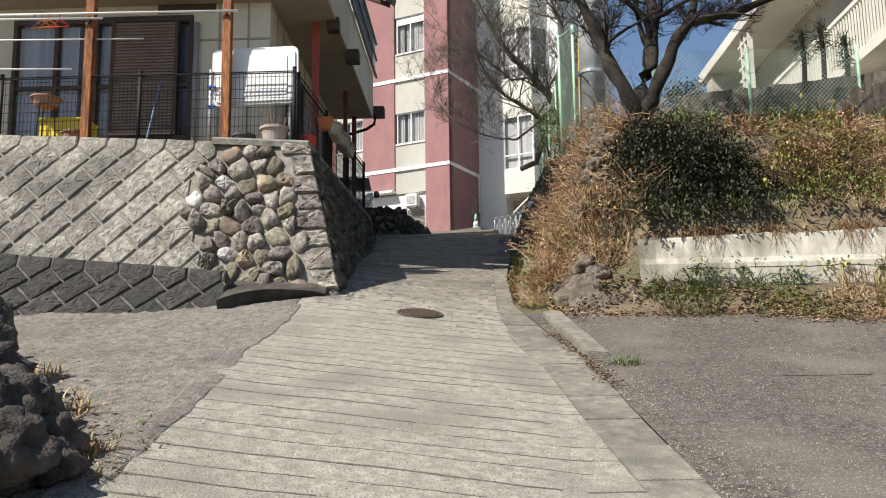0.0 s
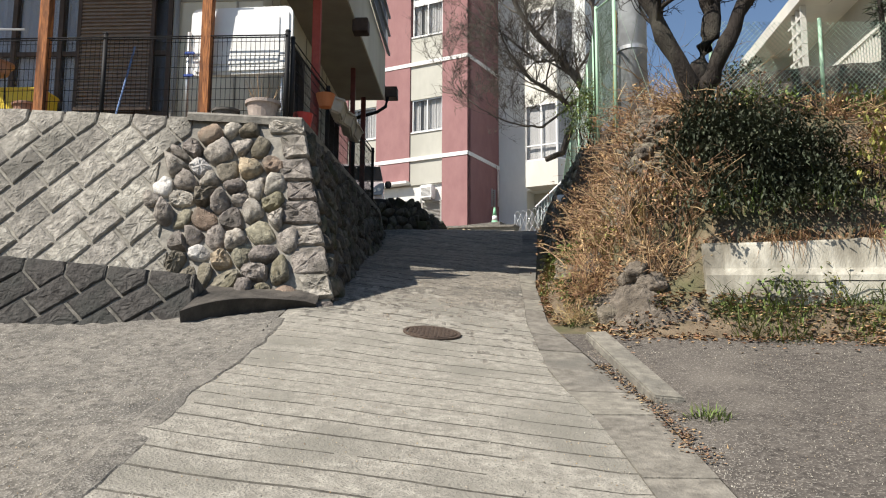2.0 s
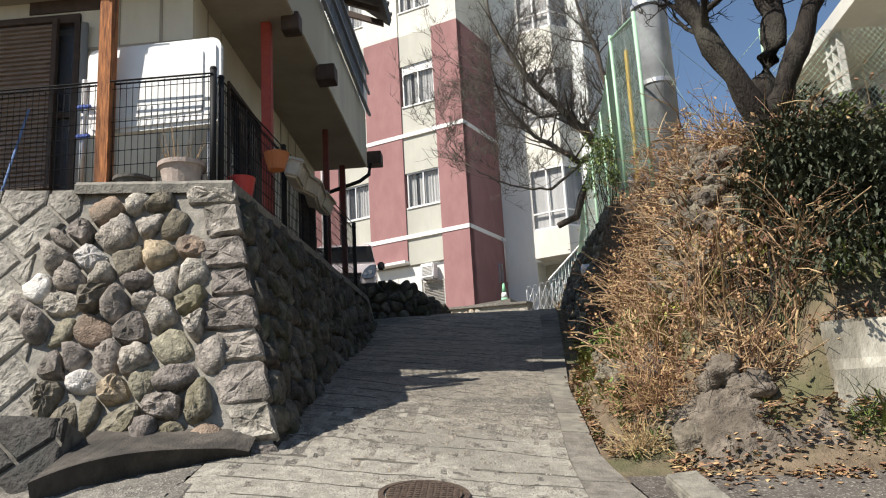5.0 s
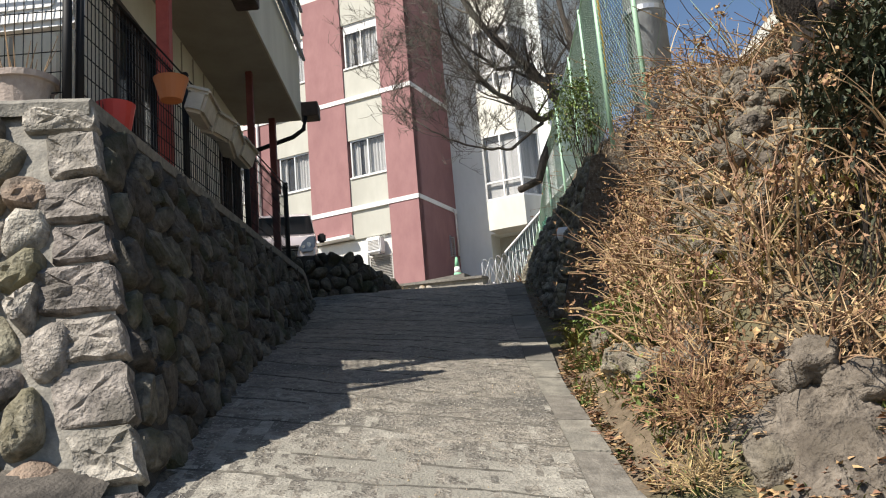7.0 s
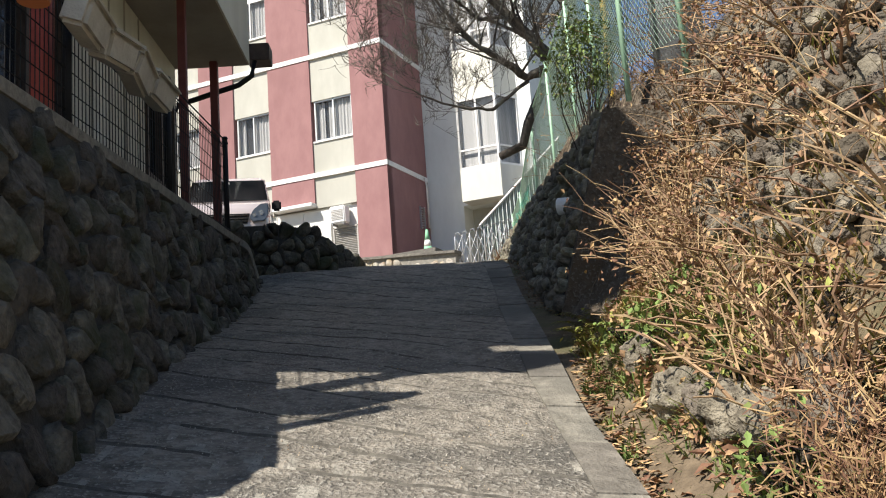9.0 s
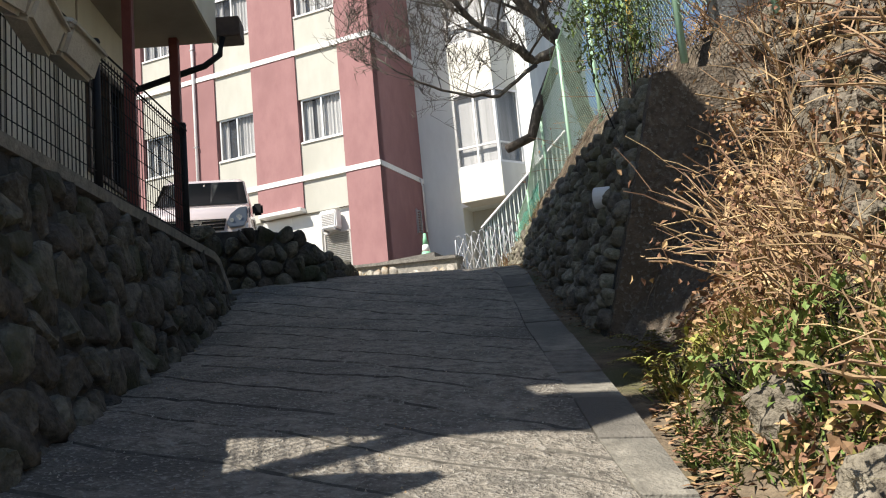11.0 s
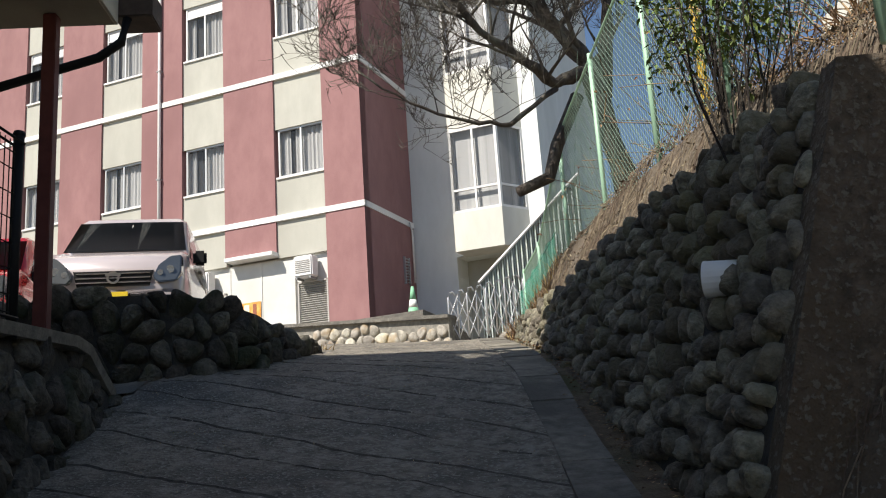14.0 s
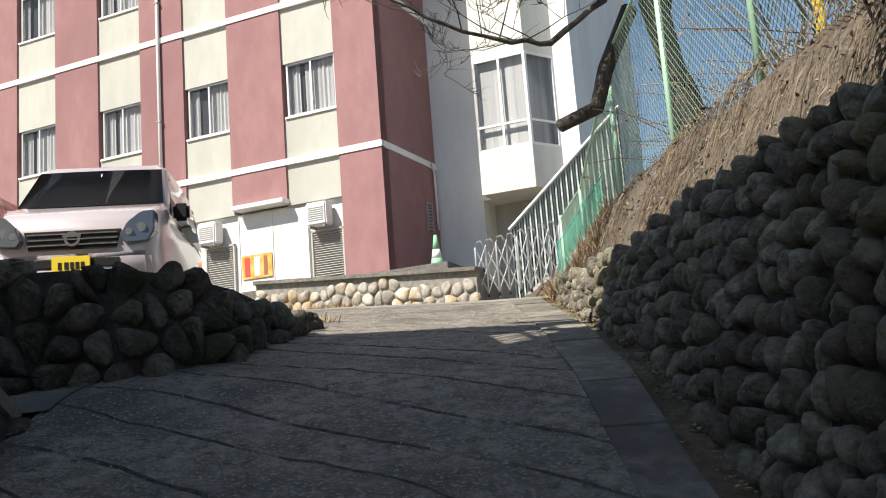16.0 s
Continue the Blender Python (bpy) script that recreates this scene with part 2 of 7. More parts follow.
def land(x, y):
    z = lane(x, y)
    # bank beside and above the lane
    dx = x - bank_edge(y)
    behind = smoothstep(1.85, 2.05, x)
    if x > 1.0 and y < 10.8:
        z += 0.33 * smoothstep(pad_edge(x), 10.35, y) * smoothstep(1.0, 1.7, x)
    if dx > 0 and 10.45 < y < 200:
        far = smoothstep(15.6, 16.15, y)
        side = curve(dx, BANK_D, BANK_H) * (1 - far) + curve(dx, (0, 0.3, 0.55, 0.9, 2, 6, 40), (0, 0.75, 1.2, 2.05, 2.3, 2.7, 4)) * far
        front = curve(y - 10.45, (0, 0.6, 1.0, 1.6, 2.2, 6, 40), (0.82, 1.3, 1.75, 2.4, 2.75, 3.1, 4)) * behind + curve(y - 10.55, (0, 0.3, 0.8, 1.2, 1.8, 6, 40), (0, 0.35, 1.0, 1.7, 2.4, 3.1, 4)) * (1 - behind)
        h = min(side, front) + 0.1 * noise.noise((x * 1.7, y * 1.7, 0))
        z = min(z + h, max(4.6, curve(y, (11, 12, 12.65, 14, 15.2, 15.9, 18.5, 28, 60), (4.72, 4.87, 5.1, 5.62, 6.02, 6.3, 6.5, 6.5, 7)) + 0.05 * max(0.0, x - 1.8) - 0.95 * smoothstep(2.9, 3.8, x) * smoothstep(12.0, 13.0, y) * smoothstep(14.6, 14.1, y)) + 0.08 * noise.noise((x, y, 3)))
    # terraces: the house's yard and the car park
    if y > 10.9:
        yard = 4.74
        z = z + (max(z, yard) - z) * smoothstep(-2.05, -2.3, x) * smoothstep(11.0, 11.35, y) * (1 - smoothstep(18.4, 18.8, y))
        edge = curve(y, (19.3, 19.8, 22.5, 23), (-2.5, -1.9, -1.25, -1.2))
        lot = 5.57 + 0.01 * (y - 22)
        z = z + (max(z, lot) - z) * smoothstep(edge - 0.1, edge - 0.5, x) * smoothstep(19.6, 20.0, y)
    return z


# ---- ground, lane ----
def strip(name, left, right, y0, y1, dy, nx, lift, mat, label="", category="", rough=0.0, brush=0.0):
    """A sheet that follows the lane between two side lines, with a thin skirt."""
    bm = bmesh.new()
    rows = []
    ny = max(1, round((y1 - y0) / dy))
    for j in range(ny + 1):
        y = y0 + (y1 - y0) * j / ny
        a, b = left(y), right(y)
        rows.append([bm.verts.new((a + (b - a) * i / nx, y, lane(a + (b - a) * i / nx, y) + lift + rough * noise.noise((a + (b - a) * i / nx, y * 0.8, 7)) + brush * noise.noise(((a + (b - a) * i / nx) * 8 + y * 4, y * 13, 3)) + 0.28 * brush * math.sin(6.283 * (0.8 * y - 0.6 * (a + (b - a) * i / nx)) / 0.14 + 2.5 * noise.noise(((a + (b - a) * i / nx) * 1.5, y * 1.5, 8))))) for i in range(nx + 1)])
    for p, q in zip(rows, rows[1:]):
        for i in range(nx):
            bm.faces.new((p[i], p[i + 1], q[i + 1], q[i]))
    return tagged(part(name, bm, mat), label, category, "", "structure")


def axis(marks):
    out = []
    for a, b, s in marks:
        out += list(np.arange(a, b - 1e-6, s))
    return out + [marks[-1][1]]


gx = axis([(-600, -100, 100), (-100, -20, 16), (-20, -8, 1.5), (-8, 8, 0.22), (8, 20, 1.5), (20, 100, 16), (100, 600, 100)])
gy = axis([(-400, -40, 90), (-40, -5, 5), (-5, 34, 0.22), (34, 60, 2), (60, 140, 16), (140, 900, 95)])
verts = [(x, y, land(x, y) - 0.03) for y in gy for x in gx]
nx = len(gx)
faces = [(j * nx + i, j * nx + i + 1, (j + 1) * nx + i + 1, (j + 1) * nx + i) for j in range(len(gy) - 1) for i in range(nx - 1)]
me = bpy.data.meshes.new("ground")
me.from_pydata(verts, [], faces)
me.polygons.foreach_set("use_smooth", [True] * len(faces))
me.materials.append(M_EARTH)
me.materials.append(M_SOIL)
me.polygons.foreach_set("material_index", [1 if p.center.x > 1.0 and p.center.y > 15.3 and p.normal.z < 0.93 else 0 for p in me.polygons])
tagged(new("ground", me), "dry earth and dead leaves on the hillside", "ground", "", "structure")


def gutter_in(y):
    return curve(y, (-6, 4.27, 5.74, 7.53, 8.72, 10.46, 11.5, 13.7, 16.5, 17.5, 19.85, 25), (1.65, 0.88, 0.75, 0.61, 0.41, 0.32, 0.34, 0.36, 0.5, 0.58, 0.66, 0.9))


def gutter_out(y):
    return curve(y, (-6, 4.26, 5.86, 7.82, 9.5, 10.5, 12.9, 17.8, 19, 20.6, 25), (1.97, 1.2, 1.1, 1.0, 0.72, 0.53, 0.54, 0.85, 0.92, 1.02, 1.25))


def joint_left(y):
    return curve(y, (-6, 5.2, 7.3, 9.1, 10.2, 12, 30), (-1.6, -1.72, -1.88, -1.9, -1.95, -2.0, -2.2))


def raked_road():
    """The lane as one sheet; raked grooves are dips across it, slanting and wavering a little."""
    rng = random.Random(4)
    rows, y = [(-6.0, 0.0)], -6.0
    while y < 24.6:
        gap = rng.uniform(0.2, 0.3) if y < 10 else rng.uniform(0.32, 0.58)
        y += gap
        deep = rng.uniform(0.01, 0.018) if y < 10 else rng.uniform(0.008, 0.016)
        w = rng.uniform(0.003, 0.0058)
        if y > 10:
            w *= 1.8
        rows += [(y - gap * f, 0.0) for f in (0.85, 0.7, 0.55, 0.4, 0.25)] + [(y - 2.2 * w, 0.0), (y - w, -deep), (y + w, -deep), (y + 2.2 * w, 0.0)]
    rows.append((24.8, 0.0))
    nx, bm, grid = 64, bmesh.new(), []
    for k, (y, dip) in enumerate(rows):
        g = (k + 4) // 9
        slant = -0.07 - 0.6 * smoothstep(9, 15.5, y) * smoothstep(24.7, 22.5, y)
        worn = 0.3 + 0.7 * smoothstep(8, 11, y)
        line = []
        for i in range(nx + 1):
            f = i / nx
            x0 = joint_left(y) + f * (gutter_in(y) - 0.004 - joint_left(y))
            yy = y + (slant * (x0 + 0.6) + (0.03 + 0.05 * smoothstep(9, 14, y)) * noise.noise((x0 * 1.6, g * 3.1, 0))) * (1 if -5.9 < y < 24.5 else 0)
            x0 = joint_left(yy) + f * (gutter_in(yy) - 0.004 - joint_left(yy))
            fade = smoothstep(0.02, 0.1, f) * smoothstep(0.99, 0.93, f) * (0.35 + 0.65 * smoothstep(-0.6, -0.1, noise.noise((x0 * 0.9, g * 1.7, 5))))
            line.append(bm.verts.new((x0, yy, lane(x0, yy) + dip * fade + 0.012 * noise.noise((x0 * 1.3, yy * 1.1, 9)) + worn * (0.007 * noise.noise((x0 * 6, yy * 6, 1)) + 0.006 * noise.noise((x0 * 15, yy * 15, 2))))))
        grid.append(line)
    def g_of(k):
        return (k + 4) // 9
    for k in range(len(grid) - 1):
        for i in range(nx):
            f = bm.faces.new((grid[k][i], grid[k][i + 1], grid[k + 1][i + 1], grid[k + 1][i]))
            f.material_index = 2 if noise.noise((i * 0.07, rows[k][0] * 0.8, 12)) * 1.0 + noise.noise((i * 0.45, rows[k][0] * 7.5, 14)) * 2.6 + rows[k][0] > 10.8 else 0
            # both slopes of a dip get the painted shadow colour, broken up by noise
            if (rows[k][1] < 0 or rows[k + 1][1] < 0) and noise.noise((i * 0.09, g_of(k) * 1.3, 2)) > (-0.3 if rows[k][0] < 10 else -0.15):
                f.material_index = 1
    return tagged(part("road", bm, [M_ROAD, M_GROOVE, M_WORN]), "pale concrete lane with raked anti-slip grooves", "lane", "", "structure")


road = raked_road()
apron = strip("pavement", lambda y: -7.5, lambda y: joint_left(y) - 0.015, 1, 10.6, 0.035, 170, -0.004, M_APRON, "rough broom-finished concrete apron", "apron", 0.03, 0.02)
pad = strip("pavement", lambda y: gutter_out(y) + 0.008, lambda y: curve(y, (-6, 9.1, 9.4, 9.6, 9.95, 10.1), (14, 14, 4.3, 3.7, 3.0, 1.1)), -6, 10.1, 0.2, 26, 0.0, M_ASPHALT, "worn dark asphalt parking pad", "pavement", 0.02)
plaza = strip("pavement", lambda y: curve(y, (24.8, 32), (-2.4, -4.5)), lambda y: curve(y, (24.8, 32), (1.9, 4)), 24.8, 33, 0.5, 10, 0.0, M_ROAD, "concrete forecourt at the top of the lane", "forecourt", 0.01)
drive = strip("pavement", lambda y: -7.0, lambda y: joint_left(y) + 0.06, 18.98, 19.75, 0.12, 14, 0.012, M_GUTTER, "pale concrete drive mouth between the walls", "drive", 0.008)

# crack across the asphalt
bm = bmesh.new()
tube(bm, [(2.4 + 0.16 * k, 6.9 + 0.16 * k * 0.12 + 0.2 * noise.noise((k * 0.45, 0, 6)), lane(2.4 + 0.16 * k, 7) + 0.002) for k in range(30)], 0.0045, 4)
part("crack", bm, M_GROOVE, pad)
# pale grit lying on asphalt, lane and gutter edge
rng = random.Random(15)
verts, faces = [], []


def grit(x, y, s):
    z, n = lane(x, y) + 0.004, len(verts)
    a = rng.uniform(0, 6.28)
    for k in range(3):
        verts.append((x + s * math.cos(a + 2.1 * k) * rng.uniform(0.6, 1.2), y + s * math.sin(a + 2.1 * k) * rng.uniform(0.6, 1.2), z - 0.004))
    verts.append((x, y, z + s * 0.7))
    faces.extend([(n, n + 1, n + 3), (n + 1, n + 2, n + 3), (n + 2, n, n + 3)])


for k in range(5200):
    y = rng.uniform(2.5, 9.6)
    grit(gutter_out(y) + 0.03 + 6.5 * rng.random() ** 1.6, y, rng.uniform(0.002, 0.0058))
for k in range(1100):
    y = rng.uniform(3, 9.6)
    grit(gutter_out(y) + 0.02 + abs(rng.gauss(0, 0.22)), y, rng.uniform(0.002, 0.006))
for k in range(5200):
    y = rng.uniform(3, 24.5)
    grit(rng.uniform(joint_left(y) + 0.05, gutter_in(y) - 0.02), y, rng.uniform(0.003, 0.007))
for k in range(2600):
    y = rng.uniform(3, 9.6)
    grit(joint_left(y) - 0.1 - 3.5 * rng.random() ** 1.5, y, rng.uniform(0.002, 0.0058))
me = bpy.data.meshes.new("grit")
me.from_pydata(verts, [], faces)
me.materials.append(M_PALESTONE)
tagged(new("grit", me), "pale grit scattered over the asphalt and lane", "grit", "", "stuff")

# broken concrete lip where the apron meets the lane
bm = bmesh.new()
lip = []
for k in range(170):
    y = 1.2 + 0.05 * k
    x = joint_left(y)
    w = 0.15 + 0.07 * noise.noise((y * 1.9, 0, 1))
    h = max(0.004, 0.014 + 0.014 * noise.noise((y * 3.1, 4, 1)))
    lip.append([bm.verts.new((x + dx + 0.02 * noise.noise((y * 5, dx * 9, 2)), y, lane(x + dx, y) + dz)) for dx, dz in ((-w, -0.02), (-w * 0.5, h * 0.9), (0.0, h), (w * 0.45, h * 0.5), (w * 0.7, -0.02))])
for a, b in zip(lip, lip[1:]):
    for i in range(4):
        bm.faces.new((a[i], a[i + 1], b[i + 1], b[i]))
tagged(part("trim", bm, M_APRON), "broken concrete lip between apron and lane", "lip", "", "structure")


# ---- pieces: stones and blocks on wall faces ----
def clip(poly, a, b, c):
    """The part of a polygon where a*u + b*v <= c."""
    out = []
    for p, q in zip(poly, poly[1:] + poly[:1]):
        dp, dq = a * p[0] + b * p[1] - c, a * q[0] + b * q[1] - c
        if dp <= 0:
            out.append(p)
        if (dp < 0 < dq) or (dq < 0 < dp):
            t = dp / (dp - dq)
            out.append((p[0] + t * (q[0] - p[0]), p[1] + t * (q[1] - p[1])))
    return out


def cells(u0, u1, v0, v1, size, aspect, jitter, joint, seed):
    """Uneven cells that fill a rectangle, each shrunk by half a joint."""
    rng = random.Random(seed)
    su, sv = size * aspect, size
    pts = []
    for r in range(-1, int((v1 - v0) / sv) + 2):
        for c in range(-1, int((u1 - u0) / su) + 2):
            pts.append((u0 + (c + 0.5 * (r % 2) + rng.uniform(-jitter, jitter)) * su, v0 + (r + 0.5 + rng.uniform(-jitter, jitter)) * sv))
    out = []
    for p in pts:
        if not (u0 - 0.2 * su < p[0] < u1 + 0.2 * su and v0 - 0.4 * sv < p[1] < v1 + 0.4 * sv):
            continue
        poly = [(p[0] - 2 * su, p[1] - 2 * sv), (p[0] + 2 * su, p[1] - 2 * sv), (p[0] + 2 * su, p[1] + 2 * sv), (p[0] - 2 * su, p[1] + 2 * sv)]
        for q in pts:
            du, dv = q[0] - p[0], q[1] - p[1]
            d = math.hypot(du, dv)
            if 0 < d < 3.2 * max(su, sv):
                poly = clip(poly, du / d, dv / d, (du * (p[0] + q[0]) + dv * (p[1] + q[1])) / 2 / d - joint * rng.uniform(0.6, 1.4) / 2)
                if len(poly) < 3:
                    break
        if len(poly) >= 3:
            out.append(poly)
    return out


def round_off(poly):
    """Corners cut, so that a cell reads as a boulder."""
    out = []
    for p, q in zip(poly, poly[1:] + poly[:1]):
        if math.hypot(q[0] - p[0], q[1] - p[1]) > 0.05:
            out += [(p[0] * 0.75 + q[0] * 0.25, p[1] * 0.75 + q[1] * 0.25), (p[0] * 0.25 + q[0] * 0.75, p[1] * 0.25 + q[1] * 0.75)]
        else:
            out.append(((p[0] + q[0]) / 2, (p[1] + q[1]) / 2))
    return out


def piece(name, poly, face, parent, mat, high, sink, rng, dome=0.5, rough=0.25, smooth=True, tilt=0.25, top=0.72, rings=None):
    """One stone: its outline sunk into the wall, its body proud of it. face(u, v, h) gives places."""
    n = len(poly)
    cu, cv = sum(p[0] for p in poly) / n, sum(p[1] for p in poly) / n
    area = abs(sum(p[0] * q[1] - q[0] * p[1] for p, q in zip(poly, poly[1:] + poly[:1]))) / 2
    if area < 0.002:
        return None
    hh = high * rng.uniform(0.7, 1.25)
    tilt_u, tilt_v = rng.uniform(-tilt, tilt), rng.uniform(-tilt, tilt)
    verts = [face(u, v, -sink) for u, v in poly]
    rings = rings or ((0.985, dome), (top, 1.0))
    for s, h in [(a, b * hh) for a, b in rings]:
        for u, v in poly:
            du, dv = (u - cu) * s, (v - cv) * s
            verts.append(face(cu + du, cv + dv, h + hh * rough * rng.uniform(-1, 1) + du * tilt_u + dv * tilt_v))
    verts.append(face(cu, cv, hh * (1.0 + rough * rng.uniform(-0.3, 0.8))))
    faces = []
    last = len(rings)
    for r in range(last):
        faces += [(r * n + i, r * n + (i + 1) % n, (r + 1) * n + (i + 1) % n, (r + 1) * n + i) for i in range(n)]
    faces += [(last * n + i, last * n + (i + 1) % n, (last + 1) * n) for i in range(n)]
    me = bpy.data.meshes.new(name)
    me.from_pydata(verts, [], faces)
    me.polygons.foreach_set("use_smooth", [smooth] * len(faces))
    me.materials.append(mat)
    ob = new(name, me)
    ob.parent = parent
    return ob


def hull(name, face, us, vbot, vtop, mat, label, depth=0.4, nv=6, kind="structure"):
    """The mass behind the stones: front, top and back of a wall whose face is given."""
    bm = bmesh.new()
    front, back = [], []
    for u in us:
        a, b = vbot(u), vtop(u)
        front.append([bm.verts.new(face(u, a + (b - a) * k / nv, 0)) for k in range(nv + 1)])
        back.append([bm.verts.new(face(u, a + (b - a) * k / nv, -depth)) for k in range(nv + 1)])
    for i in range(len(us) - 1):
        for k in range(nv):
            bm.faces.new((front[i][k], front[i + 1][k], front[i + 1][k + 1], front[i][k + 1]))
            bm.faces.new((back[i][k], back[i][k + 1], back[i + 1][k + 1], back[i + 1][k]))
        bm.faces.new((front[i][nv], front[i + 1][nv], back[i + 1][nv], back[i][nv]))
    for f, b in ((front[0], back[0]), (front[-1], back[-1])):
        for k in range(nv):
            bm.faces.new((f[k], f[k + 1], b[k + 1], b[k]))
    return tagged(part(name, bm, mat), label, "wall", "", kind)


# walls of the house's terrace: front of blocks and rubble, side of rubble
def top_front(x):
    return 4.7 + 0.062 * (-2.1 - x)


def face_front(x, z, h):
    return (x, 11.17 - (4.7 - z) * 0.37 - 0.94 * h, z + 0.33 * h)


def top_side(y):
    return 4.69 + 0.05 * (y - 11.2) - 0.35 * smoothstep(18.2, 19.0, y)


def face_side(y, z, h):
    y = max(y, 11.17 - (4.7 - z) * 0.37 + 0.03)
    return (-2.1 + (4.72 - z) * 0.25 + 0.97 * h, y, z + 0.24 * h)


def corner_x(z):
    return -2.1 + (4.72 - z) * 0.25


wall_front = hull("wall_left_front", face_front, [-8, -6, -4, -3, -2.3, -2.14], lambda x: 1.9, lambda x: top_front(x) - 0.04, M_MORTAR, "terrace retaining wall of split blocks and boulders", 0.35)
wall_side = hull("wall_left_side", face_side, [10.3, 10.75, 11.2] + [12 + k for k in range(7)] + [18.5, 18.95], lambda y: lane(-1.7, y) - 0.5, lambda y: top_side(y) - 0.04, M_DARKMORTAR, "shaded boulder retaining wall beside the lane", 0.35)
rng = random.Random(11)
# split-face blocks laid on the diagonal under a row of five-sided cap blocks
def diagonal_blocks(face, parent, mat, x0, pitch, count, along, across, length, top, elbow, cuts, rng):
    """Elbows of the joints stand one pitch apart below the top; long joints run down from them."""
    for i in range(-8, count):
        ex = x0 - i * pitch
        e, r = (ex, elbow(ex)), (ex + pitch, elbow(ex + pitch))
        tip = (e[0] + across[0], e[1] + across[1])
        polys = [[e, tip, r, (r[0], top(r[0])), (e[0], top(e[0]))]]
        for k in range(12):
            a = (e[0] + along[0] * length * k, e[1] + along[1] * length * k)
            b = (a[0] + along[0] * length, a[1] + along[1] * length)
            polys.append([a, b, (b[0] + across[0], b[1] + across[1]), (a[0] + across[0], a[1] + across[1])])
        for poly in polys:
            n = len(poly)
            cu, cv = sum(p[0] for p in poly) / n, sum(p[1] for p in poly) / n
            poly = [(cu + (u - cu) * 0.95, cv + (v - cv) * 0.95) for u, v in poly]
            for cut in cuts(cv):
                poly = clip(poly, *cut) if len(poly) > 2 else poly
            if len(poly) < 3:
                continue
            ragged = []
            for p, q in zip(poly, poly[1:] + poly[:1]):
                d = math.hypot(q[0] - p[0], q[1] - p[1])
                ragged += [p] + [(p[0] + (q[0] - p[0]) * f + rng.uniform(-0.004, 0.004), p[1] + (q[1] - p[1]) * f + rng.uniform(-0.004, 0.004)) for f in ((0.2, 0.4, 0.6, 0.8) if d > 0.2 else (0.5,))]
            piece("block", ragged, face, parent, mat, 0.03, 0.02, rng, 0.3, 0.2, False, 0.05, 0.72, ((0.985, 0.35), (0.9, 0.85), (0.6, 1.0), (0.3, 1.05)))


def rubble_edge(z):
    """Where the blocks give way to boulders."""
    return curve(z, (2.6, 3.1, 3.38, 3.6, 3.89, 4.15, 4.4, 4.75), (-3.3, -3.34, -3.42, -3.58, -3.68, -3.6, -3.42, -3.32))


diagonal_blocks(face_front, wall_front, M_BLOCK, -3.596, 0.397, 11, (-0.688, -0.725), (0.208, -0.197), 0.405, lambda x: top_front(x) - 0.005, lambda x: top_front(x) - 0.145,
                lambda z: ((0, -1, -2.5), (-1, 0, 7.6), (1, 0, rubble_edge(z) + 0.04)), rng)
# rubble towards the corner
M_WARMSTONE = material("tan_river_stone", (0.17, 0.125, 0.088), (0.44, 0.345, 0.25), 15, 0.88, 0.8, stain=(0.2, 0.17, 0.13), stain_scale=5, vary=0.3, fine=60)
M_WHITESTONE = material("white_river_stone", (0.34, 0.32, 0.3), (0.66, 0.63, 0.59), 13, 0.85, 0.9, stain=(0.2, 0.185, 0.165), stain_scale=5, vary=0.2, fine=55)
# squared quoins up the corner, long and short by turns
z = 2.42
course = 0
while z < top_front(-2.2) - 0.1:
    hq = min(rng.uniform(0.21, 0.3), top_front(-2.2) - z - 0.01)
    wq = (0.37, 0.27)[course % 2] * rng.uniform(0.88, 1.08)
    c0, c1 = corner_x(z), corner_x(z + hq)
    quad = [(c0 - wq, z + 0.012), (c0 + 0.02, z + 0.012 + rng.uniform(-0.02, 0.02)), (c1 + 0.02, z + hq - 0.01), (c1 - wq + rng.uniform(-0.04, 0.04), z + hq - 0.012)]
    edge = []
    for p, q in zip(quad, quad[1:] + quad[:1]):
        edge += [(p[0] + (q[0] - p[0]) * f + rng.uniform(-0.008, 0.008), p[1] + (q[1] - p[1]) * f + rng.uniform(-0.008, 0.008)) for f in (0.07, 0.35, 0.65, 0.93)]
    piece("quoin", edge, face_front, wall_front, M_STONE, 0.05, 0.05, rng, 0.62, 0.3, False, 0.08, 0.78, ((0.99, 0.5), (0.9, 0.9), (0.6, 1.0), (0.3, 1.0)))
    z += hq
    course += 1
